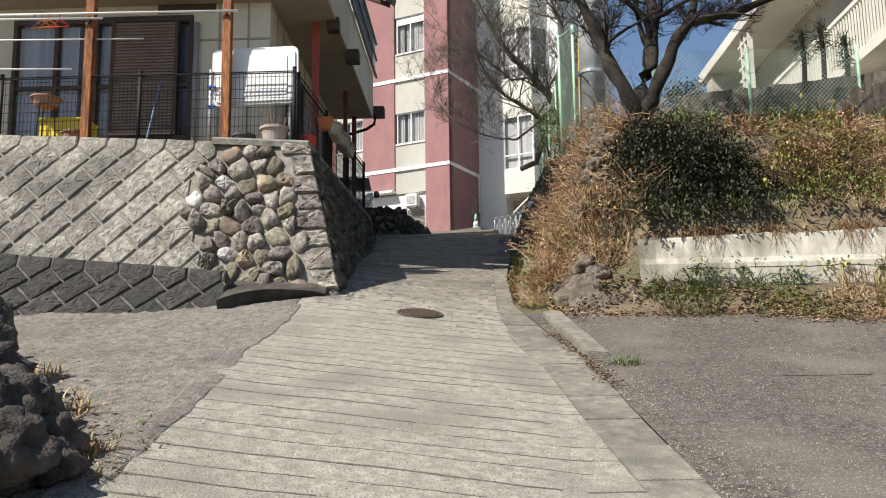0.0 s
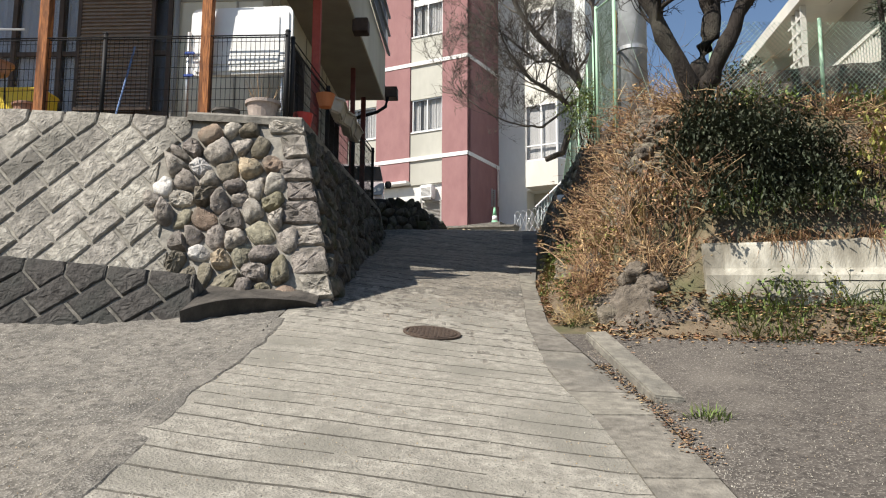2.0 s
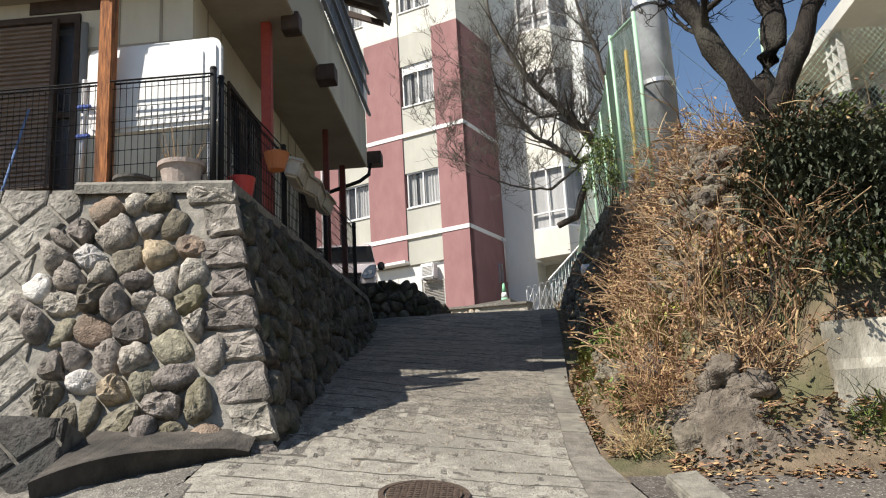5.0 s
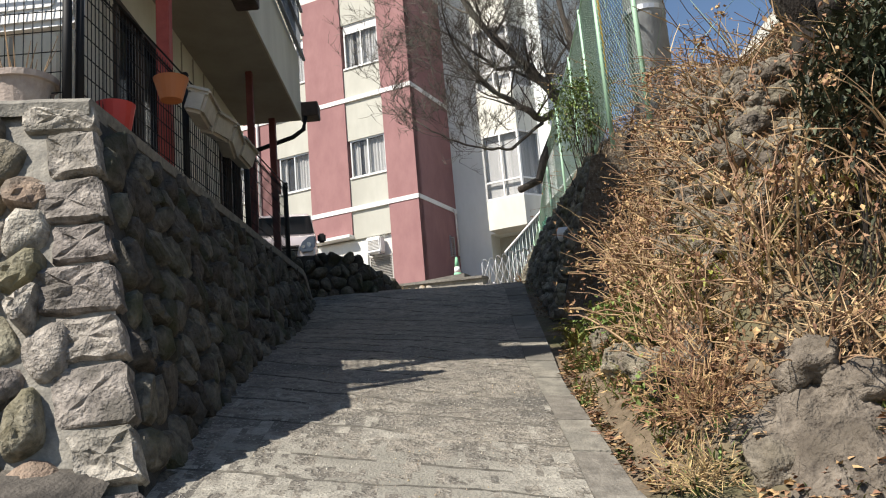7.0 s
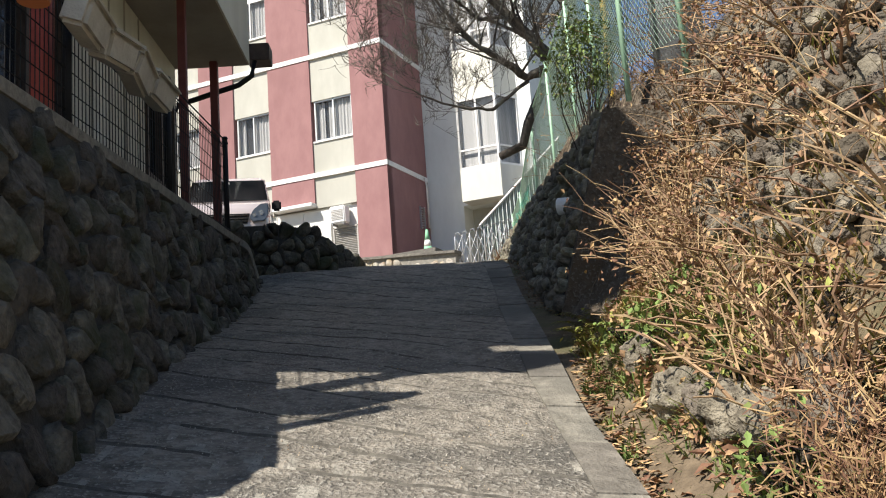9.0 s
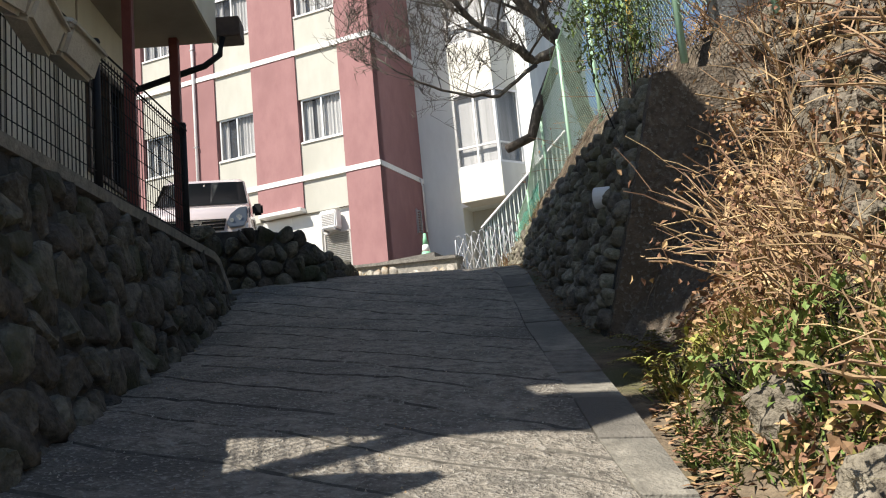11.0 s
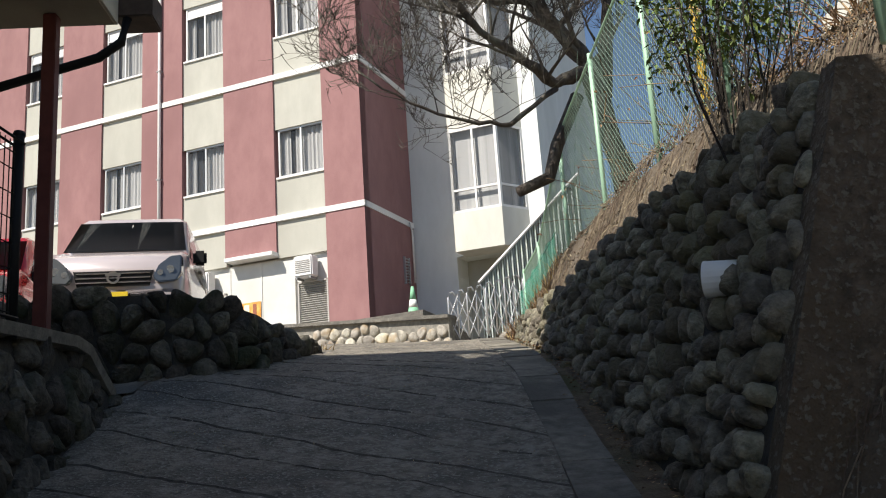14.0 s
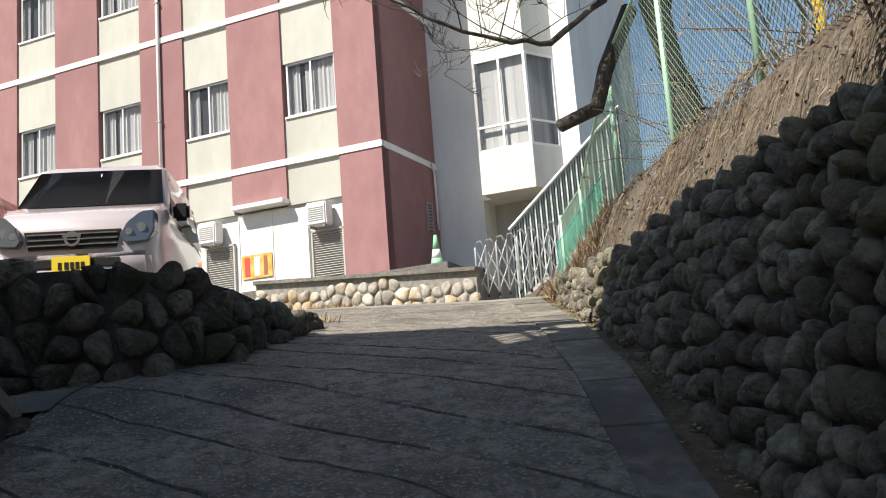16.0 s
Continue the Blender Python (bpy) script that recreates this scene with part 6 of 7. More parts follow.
def shrub(name, label, centres, n, mat, leaf_len, leaf_w, seed, stems=14, category="shrub", droop=0.2):
    """A bush: stems from the ground to lumps of foliage of uneven size, with gaps between them."""
    rng = random.Random(seed)
    t = thing(name, label, category)
    wood = bmesh.new()
    crown = bmesh.new()
    total = sum(c[3] * c[4] * c[5] for c in centres)
    for cx, cy, cz, rx, ry, rz in centres:
        base = Vector((cx, cy, land(cx, cy) - 0.1))
        for k in range(max(3, int(stems * rx * ry * rz / total * 2))):
            d = rand_dir(rng, -0.2, 1)
            tip = Vector((cx + d.x * rx * 0.85, cy + d.y * ry * 0.85, cz + d.z * rz * 0.8))
            b = base + Vector((rng.uniform(-0.2, 0.2) * rx, rng.uniform(-0.2, 0.2) * ry, 0))
            mid = b.lerp(tip, 0.5) + Vector((rng.uniform(-0.1, 0.1), rng.uniform(-0.1, 0.1), 0.1))
            tube(wood, [b, mid, tip], [0.008, 0.006, 0.003], 4, False)
        m = int(n * rx * ry * rz / total)
        twigs = max(6, m // 14)
        for k in range(twigs):
            d = rand_dir(rng, -0.75, 1)
            r = rng.uniform(0.55, 1.0) * (1 + 0.28 * noise.noise(d * 2.2 + Vector((cx, cy, seed))))
            p = Vector((cx + d.x * rx * r, cy + d.y * ry * r, cz + d.z * rz * r))
            if p.z < land(p.x, p.y) + 0.02:
                continue
            for j in range(14):
                ld = (d * 0.6 + rand_dir(rng) + Vector((0, 0, -droop))).normalized()
                q = p + Vector((rng.gauss(0, 0.055), rng.gauss(0, 0.055), rng.gauss(0, 0.055)))
                leaf(crown, q, ld, Vector((0, 0, 1)), leaf_len * rng.uniform(0.6, 1.25), leaf_w * rng.uniform(0.7, 1.2))
    tagged(part("wood", wood, M_BARK, t), kind="stuff")
    tagged(part("foliage", crown, mat, t), kind="stuff")
    return t


# dark evergreen shrub over the white wall, greener ones beside it
shrub("evergreen_shrub", "dense dark evergreen shrub above the white wall", [(2.65, 10.95, 4.15, 0.66, 0.5, 0.6), (3.25, 11.0, 4.05, 0.5, 0.45, 0.6), (2.2, 11.1, 4.3, 0.42, 0.4, 0.45), (2.85, 10.75, 3.68, 0.62, 0.32, 0.34), (2.4, 11.3, 4.75, 0.4, 0.35, 0.3), (3.0, 11.3, 4.65, 0.45, 0.35, 0.25)], 21000, M_LEAFD, 0.075, 0.013, 21, 30)
shrub("evergreen_shrub", "yellow-green nandina shrub behind the white wall", [(3.95, 10.9, 4.0, 0.4, 0.4, 0.6), (4.5, 11.3, 4.4, 0.6, 0.5, 0.7), (5.4, 11.6, 4.3, 0.7, 0.5, 0.6), (6.4, 11.7, 4.4, 0.7, 0.5, 0.7), (7.6, 11.8, 4.3, 0.8, 0.5, 0.7)], 5200, M_LEAFY, 0.08, 0.016, 22, 30)
shrub("evergreen_shrub", "olive green shrub along the top of the bank", [(3.2, 12.0, 5.05, 0.6, 0.35, 0.25), (4.6, 12.1, 5.0, 0.8, 0.35, 0.3), (6.2, 12.2, 5.0, 0.9, 0.35, 0.3)], 4200, M_LEAFG, 0.07, 0.016, 23, 20)
shrub("evergreen_tree", "green camellia growing through the fence above the boulder wall", [(1.55, 16.8, 6.45, 0.32, 0.5, 0.45), (1.7, 17.4, 6.75, 0.42, 0.55, 0.55), (1.95, 18.0, 7.1, 0.36, 0.5, 0.45)], 2300, M_LEAFG, 0.055, 0.013, 25, 16, "tree")
shrub("round_shrub", "small clipped dark shrub below the white building", [(4.1, 16.0, 6.75, 0.42, 0.4, 0.38)], 1500, M_LEAFD, 0.06, 0.016, 26, 8)

shrub("evergreen_shrub", "tangled dark green leaves drooping over the white wall", [(2.25, 10.65, 3.6, 0.36, 0.28, 0.42), (2.75, 10.62, 3.56, 0.4, 0.28, 0.4), (3.3, 10.65, 3.6, 0.42, 0.3, 0.42), (3.62, 10.7, 3.5, 0.25, 0.24, 0.25)], 7000, M_LEAFD, 0.07, 0.013, 27, 16, droop=0.6)
shrub("evergreen_shrub", "low yellowing shrub behind the white wall", [(3.9, 10.62, 3.5, 0.34, 0.26, 0.32), (4.3, 10.7, 3.6, 0.4, 0.3, 0.4), (4.95, 10.75, 3.65, 0.45, 0.3, 0.45), (5.7, 10.8, 3.7, 0.5, 0.3, 0.45), (6.5, 10.8, 3.7, 0.5, 0.3, 0.45)], 6500, M_LEAFG, 0.065, 0.014, 28, 18, droop=0.4)
shrub("dry_shrub", "brown withered shrub on the bank", [(4.1, 11.1, 4.25, 0.4, 0.3, 0.4), (5.0, 11.2, 4.2, 0.5, 0.3, 0.45), (6.0, 11.2, 4.2, 0.55, 0.3, 0.5), (1.75, 10.95, 3.9, 0.3, 0.25, 0.35)], 2600, M_DEAD, 0.06, 0.012, 29, 40, droop=0.5)


def dead_hydrangea(x, y, spread, high, n, seed, lean=(0, 0), heads=10, fan=1.0, leaves=14):
    """Bare pale canes arching outwards from one root, with dry flower heads and a few dead leaves."""
    rng = random.Random(seed)
    t = thing("dead_hydrangea", "leafless hydrangea of pale arching canes with brown dry heads", "shrub", "dry hydrangeas on the bank")
    root = Vector((x, y, land(x, y) - 0.05))
    if y < 14.2:
        high *= curve(root.z, (3.5, 4.4, 4.8), (1.0, 0.55, 0.3))
    canes, dry = bmesh.new(), bmesh.new()
    tips = []
    for k in range(n):
        a = rng.uniform(0, 2 * math.pi)
        d = Vector((math.cos(a) * fan + lean[0], math.sin(a) * fan + lean[1], 0))
        b = root + Vector((rng.gauss(0, 0.22 * spread), rng.gauss(0, 0.22 * spread), 0))
        b.z = land(b.x, b.y) - 0.04
        h, out = high * rng.uniform(0.3, 1.0), spread * rng.uniform(0.35, 1.5)
        bend = rng.uniform(0.1, 0.7)
        pts = [b]
        for f in (0.25, 0.5, 0.75, 1.0):
            q = b + d * out * f ** 1.3 + Vector((0, 0, h * (f - bend * f * f)))
            pts.append(q + Vector((rng.gauss(0, 0.02), rng.gauss(0, 0.02), rng.gauss(0, 0.015))))
        r = rng.uniform(0.0035, 0.0085)
        tube(canes, pts, [r, r, r * 0.9, r * 0.75, r * 0.5], 4, False)
        tips.append(pts[-1])
        for j in range(rng.randint(1, 3)):
            i = rng.randint(1, 3)
            p = pts[i].lerp(pts[i + 1], rng.random())
            e = p + (rand_dir(rng, 0, 1) + d * 0.5).normalized() * rng.uniform(0.1, 0.32)
            tube(canes, [p, p.lerp(e, 0.5) + Vector((0, 0, 0.015)), e], [r * 0.6, r * 0.5, r * 0.35], 3, False)
            tips.append(e)
    for p in rng.sample(tips, min(heads, len(tips))):
        for j in range(26):
            d = rand_dir(rng)
            leaf(dry, p + d * rng.uniform(0.02, 0.06), rand_dir(rng), d, 0.028, 0.011)
    for j in range(leaves * 5):
        p = rng.choice(tips) + Vector((rng.gauss(0, 0.06), rng.gauss(0, 0.06), -rng.uniform(0, 0.25)))
        leaf(dry, p, (rand_dir(rng) + Vector((0, 0, -0.7))).normalized(), rand_dir(rng), rng.uniform(0.025, 0.055), rng.uniform(0.008, 0.015), 0.5)
    tagged(part("brush", canes, M_STEM, t), kind="stuff")
    tagged(part("dry_bloom", dry, M_DEAD, t), kind="stuff")
    return t


seed = 100
for x, y, s, h, n, ln, hd in ((1.05, 11.55, 0.5, 0.85, 60, (-0.1, -0.4), 8), (1.45, 11.3, 0.55, 1.1, 70, (-0.2, -0.5), 10), (1.2, 12.3, 0.5, 0.85, 55, (-0.15, -0.25), 10),
                              (1.55, 12.0, 0.55, 1.1, 60, (-0.3, -0.4), 14), (1.35, 13.0, 0.5, 0.8, 50, (-0.2, -0.3), 10), (1.75, 12.7, 0.55, 0.9, 55, (-0.5, -0.3), 14),
                              (1.5, 13.9, 0.5, 0.75, 45, (-0.3, -0.4), 10), (1.85, 14.7, 0.5, 0.8, 40, (-0.3, -0.5), 8), (1.9, 11.4, 0.5, 1.0, 55, (0, -0.5), 8),
                              (1.95, 13.5, 0.5, 0.7, 40, (-0.5, -0.2), 12), (4.3, 11.15, 0.6, 1.1, 50, (0, -0.4), 8), (1.85, 15.0, 0.4, 0.7, 30, (-0.4, -0.7), 6), (1.6, 14.5, 0.5, 0.9, 60, (-0.4, -0.7), 8), (2.0, 10.8, 0.5, 1.0, 70, (0.1, -0.6), 6), (1.6, 10.85, 0.5, 0.9, 70, (-0.2, -0.5), 8), (5.3, 11.1, 0.7, 1.2, 60, (0, -0.4), 6), (6.5, 11.2, 0.7, 1.1, 50, (0, -0.4), 6)):
    seed += 1
    dead_hydrangea(x, y, s * 0.85, h * 0.85, int(n * 0.85), seed, (ln[0] * 0.5, ln[1] * 0.5), hd + 3, 0.8, 14)

# tall upright canes beside the end of the boulder wall
for x, y, h in ((1.5, 14.3, 1.25), (1.35, 13.7, 1.1), (1.8, 14.6, 1.2), (1.65, 13.2, 1.0)):
    seed += 1
    dead_hydrangea(x, y, 0.4, h, 48, seed, (-0.35, -0.1), 10, 0.6, 24)

# dead canes and brown growth over the bank's face
for x, y, h in ((4.0, 11.9, 0.7), (5.2, 11.8, 0.7), (6.6, 11.9, 0.7), (2.6, 11.9, 0.6), (4.7, 11.5, 0.9), (6.0, 11.5, 0.9)):
    seed += 1
    dead_hydrangea(x, y, 0.55, h * (0.75 if y < 11.9 else 0.42), 60, seed, (-0.1, -0.5), 6, 1.0, 60)

# leafless thicket behind the fences
for x, y, h in ((2.9, 17.8, 1.7), (3.0, 19.4, 1.9), (3.3, 21.2, 1.8), (2.9, 22.6, 1.5), (4.0, 18.5, 2.0), (4.2, 20.3, 2.2), (2.7, 14.6, 1.0), (3.5, 14.4, 1.0), (5.0, 14.0, 1.0)):
    seed += 1
    dead_hydrangea(x, y, 0.9, h, 70, seed, (0, 0), 3, 1.0, 30)


def tuft(x, y, r, h, n, mat, seed, name, label, group):
    rng = random.Random(seed)
    t = thing(name, label, "grass", group)
    bm = bmesh.new()
    for k in range(n):
        a, q = rng.uniform(0, 6.28), r * math.sqrt(rng.random())
        px, py = x + q * math.cos(a), y + q * math.sin(a)
        b = Vector((px, py, land(px, py) - 0.035))
        d = (rand_dir(rng, 0.35, 1) + Vector((math.cos(a), math.sin(a), 0)) * 0.5).normalized()
        hh = h * rng.uniform(0.5, 1.2)
        s = d.cross(Vector((0, 0, 1))).normalized() * rng.uniform(0.003, 0.007)
        m = b + d * hh * 0.6
        e = b + d * hh + Vector((d.x, d.y, -0.4)) * hh * 0.25
        v = [bm.verts.new(q) for q in (b - s, b + s, m + s * 0.8, m - s * 0.8, e)]
        bm.faces.new(v[:4])
        bm.faces.new((v[3], v[2], v[4]))
    tagged(part("turf", bm, mat, t), kind="stuff")
    return t


for k, (x, y, r, h, n, mt) in enumerate(((2.5, 10.3, 0.4, 0.28, 420, M_LEAFG), (3.1, 10.2, 0.5, 0.08, 700, M_LEAFG), (3.5, 10.05, 0.35, 0.07, 450, M_LEAFG), (3.25, 10.45, 0.25, 0.3, 160, M_LEAFG), (3.75, 10.4, 0.25, 0.25, 140, M_LEAFG),
                                         (1.4, 10.35, 0.25, 0.07, 200, M_LEAFG), (0.85, 10.75, 0.22, 0.1, 160, M_LEAFG), (0.95, 11.5, 0.25, 0.13, 220, M_LEAFG), (0.82, 12.6, 0.25, 0.14, 220, M_LEAFG), (0.95, 13.6, 0.25, 0.16, 260, M_LEAFG),
                                         (1.1, 12.0, 0.3, 0.3, 160, M_LEAFY), (1.45, 11.5, 0.3, 0.3, 160, M_LEAFY), (1.35, 12.6, 0.35, 0.32, 220, M_LEAFY), (1.0, 14.2, 0.25, 0.22, 200, M_LEAFY), (0.9, 11.2, 0.2, 0.12, 200, M_LEAFG), (0.9, 12.1, 0.22, 0.14, 260, M_LEAFG), (0.9, 13.1, 0.25, 0.15, 260, M_LEAFG), (1.15, 13.6, 0.3, 0.2, 260, M_LEAFG), (1.2, 12.9, 0.3, 0.2, 260, M_LEAFG), (1.25, 11.9, 0.3, 0.22, 220, M_LEAFY), (1.2, 14.4, 0.3, 0.15, 260, M_LEAFG), (1.55, 12.3, 0.3, 0.3, 200, M_LEAFY), (4.6, 10.35, 0.5, 0.4, 300, M_STRAW), (5.4, 10.3, 0.6, 0.5, 400, M_STRAW), (6.4, 10.3, 0.7, 0.45, 400, M_LEAFY),
                                         (0.68, 11.2, 0.12, 0.08, 200, M_LEAFG), (0.7, 11.75, 0.12, 0.08, 200, M_LEAFG), (0.68, 12.3, 0.13, 0.08, 220, M_LEAFG), (0.7, 12.8, 0.12, 0.08, 200, M_LEAFY), (0.75, 13.4, 0.13, 0.09, 220, M_LEAFG), (1.05, 13.9, 0.25, 0.12, 420, M_LEAFG), (1.2, 13.5, 0.25, 0.12, 420, M_LEAFG), (1.15, 14.3, 0.22, 0.14, 380, M_LEAFY), (1.35, 13.2, 0.25, 0.16, 380, M_LEAFG), (1.0, 13.3, 0.2, 0.1, 380, M_LEAFG), (1.1, 12.5, 0.25, 0.1, 420, M_LEAFG), (1.1, 11.8, 0.25, 0.1, 420, M_LEAFG), (1.3, 14.0, 0.25, 0.2, 260, M_STRAW), (2.6, 10.08, 0.32, 0.06, 900, M_LEAFG), (3.05, 9.98, 0.3, 0.05, 900, M_LEAFG), (2.2, 10.15, 0.2, 0.06, 400, M_LEAFG), (3.5, 9.85, 0.3, 0.06, 700, M_LEAFY), (4.2, 9.75, 0.35, 0.1, 500, M_STRAW), (4.9, 9.7, 0.4, 0.16, 500, M_LEAFY), (1.32, 7.55, 0.13, 0.14, 170, M_LEAFG), (1.2, 6.95, 0.1, 0.06, 90, M_STRAW), (1.32, 5.55, 0.06, 0.06, 60, M_LEAFG), (-1.78, 5.0, 0.11, 0.06, 130, M_LEAFG), (-1.75, 4.6, 0.18, 0.08, 130, M_STRAW),
                                         (-1.9, 4.35, 0.14, 0.16, 200, M_STRAW), (-1.75, 4.1, 0.1, 0.12, 130, M_STRAW), (-2.3, 4.55, 0.25, 0.22, 260, M_STRAW), (-2.5, 5.2, 0.25, 0.22, 240, M_STRAW), (-3.3, 6.4, 0.3, 0.2, 200, M_STRAW), (1.72, 23.6, 0.2, 0.3, 200, M_STRAW), (1.55, 24.3, 0.25, 0.4, 260, M_DEAD), (1.6, 24.9, 0.25, 0.35, 220, M_STRAW), (-1.1, 22.6, 0.2, 0.16, 140, M_STRAW), (-1.6, 29.8, 0.4, 0.15, 200, M_STRAW), (-2.2, 30.3, 0.4, 0.2, 200, M_STRAW))):
    tuft(x, y, r, h, n, mt, 300 + k, "grass_tuft", {M_LEAFG: "short green grass tuft", M_LEAFY: "yellow-green tuft of long leaves", M_STRAW: "dry straw-coloured grass tuft", M_DEAD: "orange dead grass tuft"}[mt] + " at the foot of the wall", "grass tufts")
# feathery orange dead weeds and ferns
for k, (x, y, s, n, mt) in enumerate(((0.95, 10.9, 0.33, 900, M_DEAD), (1.0, 11.25, 0.25, 500, M_DEAD), (0.78, 10.6, 0.2, 350, M_STRAW))):
    rng = random.Random(500 + k)
    t = thing("dead_weed", "bushy rust-brown dead weed among the rocks", "weed", "dead weeds")
    bm = bmesh.new()
    for j in range(n):
        d = rand_dir(rng, 0, 1)
        p = Vector((x, y, land(x, y))) + Vector((d.x * s, d.y * s, d.z * s * 1.2)) * rng.uniform(0.2, 1)
        e = p + (d + rand_dir(rng)).normalized() * rng.uniform(0.04, 0.09)
        tube(bm, [p, e], [0.003, 0.0015], 3, False)
    tagged(part("spray", bm, mt, t), kind="stuff")
for k, (x, y) in enumerate(((0.98, 14.95), (1.05, 15.25), (0.92, 14.6))):
    rng = random.Random(600 + k)
    t = thing("fern", "yellow-green fern at the foot of the bank", "fern", "ferns")
    for j in range(9):
        a = rng.uniform(0, 6.28)
        b = Vector((x, y, land(x, y)))
        bm = bmesh.new()
        for i in range(12):
            f = (i + 1) / 12
            p = b + Vector((math.cos(a) * 0.28 * f, math.sin(a) * 0.28 * f, 0.28 * f - 0.2 * f * f))
            for s in (1, -1):
                leaf(bm, p, Vector((-math.sin(a) * s + math.cos(a) * 0.4, math.cos(a) * s + math.sin(a) * 0.4, 0)).normalized(), Vector((0, 0, 1)), 0.075 * (1.1 - f), 0.012)
        part("frond", bm, M_LEAFY, t)

# leaf litter
rng = random.Random(40)
bm = bmesh.new()
for k in range(5200):
    y = rng.choice((rng.uniform(10.1, 15.4), rng.uniform(10.0, 10.6)))
    x = bank_edge(max(y, 10.6)) + abs(rng.gauss(0, 0.35)) - 0.2 if y > 10.6 else rng.uniform(0.9, 8)
    if y <= 10.6:
        y = pad_edge(x) + rng.uniform(-0.15, 0.45)
    if x < gutter_out(y):
        continue
    p = Vector((x, y, land(x, y) + rng.uniform(-0.015, 0.02)))
    leaf(bm, p, (rand_dir(rng, -0.1, 0.35)).normalized(), Vector((0, 0, 1)), rng.uniform(0.03, 0.075), rng.uniform(0.01, 0.022), rng.uniform(-0.8, 0.8))
for k in range(420):
    y = rng.uniform(6.6, 9)
    x = gutter_out(y) + rng.gauss(0.03, 0.05)
    leaf(bm, Vector((x, y, lane(x, y) + 0.012)), rand_dir(rng, -0.1, 0.3), Vector((0, 0, 1)), rng.uniform(0.02, 0.05), 0.012)
for k in range(500):
    y = rng.uniform(15.6, 24)
    x = bank_edge(y) - 0.12 - abs(rng.gauss(0, 0.06))
    leaf(bm, Vector((x, y, lane(x, y) + 0.012)), rand_dir(rng, -0.1, 0.3), Vector((0, 0, 1)), rng.uniform(0.02, 0.05), 0.012)
tagged(part("leaf_litter", bm, M_DEAD), "scattered brown dead leaves along the bank foot", "leaves", "", "stuff")
# dry leaves and thatch lying on the bank itself
bm = bmesh.new()
for k in range(6500):
    y = rng.uniform(10.9, 15.5)
    x = bank_edge(y) + rng.choice((rng.uniform(0.05, 0.7), rng.uniform(0.05, 2.0))) if rng.random() < 0.72 else rng.uniform(1.9, 8)
    if x > 2.6:
        y = rng.uniform(10.9, 13)
    p = Vector((x, y, land(x, y) + rng.uniform(-0.02, 0.05)))
    leaf(bm, p, (rand_dir(rng) + Vector((-0.5, -0.3, -0.6))).normalized(), rand_dir(rng), rng.uniform(0.03, 0.09), rng.uniform(0.008, 0.022), 0.4)
tagged(part("bank_thatch", bm, M_DEAD), "dry leaves clinging to the bank", "leaves", "", "stuff")
bm = bmesh.new()
for k in range(3000):
    y = rng.uniform(11, 16.5)
    x = bank_edge(y) + rng.uniform(1.0, 1.9)
    p = Vector((x, y, land(x, y) + 0.03))
    e = p + Vector((rng.gauss(-0.06, 0.06), rng.gauss(-0.05, 0.08), rng.uniform(-0.35, 0.1)))
    tube(bm, [p, p.lerp(e, 0.5) + Vector((-0.03, -0.02, 0.02)), e], [0.003, 0.0025, 0.0015], 3, False)
tagged(part("dry_vines", bm, M_VINE), "tangle of dry vines hanging over the bank", "vines", "", "stuff")

# dry grass and leaves hanging over the top of the white wall
bm = bmesh.new()
for k in range(2200):
    x = rng.uniform(1.85, 7.5)
    p = Vector((x, 10.48 - 0.04 * (x - 2) + rng.uniform(-0.05, 0.12), 3.22 + 0.02 * (x - 2) + rng.uniform(0, 0.04)))
    if noise.noise((x * 2.3, 0, 20)) < 0.05:
        continue
    e = p + Vector((rng.gauss(0, 0.1), -rng.uniform(0.0, 0.2), rng.uniform(-0.28, 0.16)))
    tube(bm, [p, p.lerp(e, 0.5) + Vector((0, -0.03, 0.06)), e], [0.0035, 0.003, 0.0015], 3, False)
for k in range(500):
    x = rng.uniform(1.95, 7.5)
    leaf(bm, Vector((x, 10.42 - 0.04 * (x - 2) + rng.uniform(-0.05, 0.15), 3.24 + 0.02 * (x - 2) + rng.uniform(-0.02, 0.05))), rand_dir(rng), Vector((0, 0, 1)), rng.uniform(0.03, 0.07), 0.014, 0.5)
tagged(part("overhanging_grass", bm, M_VINE), "dry grass hanging over the old white wall", "grass", "", "stuff")

# brown leaves gathered along the asphalt's edge
bm = bmesh.new()
for k in range(1700):
    x = rng.uniform(0.95, 6.5)
    edge = pad_edge(x)
    y = edge + rng.gauss(0.16, 0.26)
    p = Vector((x, y, land(x, y) + rng.uniform(0.0, 0.03)))
    leaf(bm, p, rand_dir(rng, -0.1, 0.4), Vector((0, 0, 1)), rng.uniform(0.03, 0.07), rng.uniform(0.01, 0.024), rng.uniform(-0.9, 0.9))
tagged(part("leaf_litter", bm, M_DEAD), "drift of brown leaves along the asphalt edge", "leaves", "", "stuff")
# dry grass and roots hanging down the earth above the boulder wall
bm = bmesh.new()
for k in range(3600):
    y = rng.uniform(15.8, 24.2)
    x = foot_right(y) + rng.uniform(0.35, 1.1)
    if noise.noise((x * 2.5, y * 2.2, 31)) < rng.uniform(-0.3, 0.35):
        continue
    p = Vector((x, y, land(x, y) + 0.02))
    e = p + Vector((-rng.uniform(0.03, 0.2), rng.gauss(0, 0.05), 0))
    e.z = land(e.x, e.y) + rng.uniform(0.0, 0.06)
    tube(bm, [p, p.lerp(e, 0.5) + Vector((0, 0, 0.05)), e], [0.0035, 0.003, 0.002], 3, False)
M_ROOT = material("grey_brown_root", (0.1, 0.078, 0.056), (0.28, 0.22, 0.16), 9, 0.95, 0.2, vary=0.45)
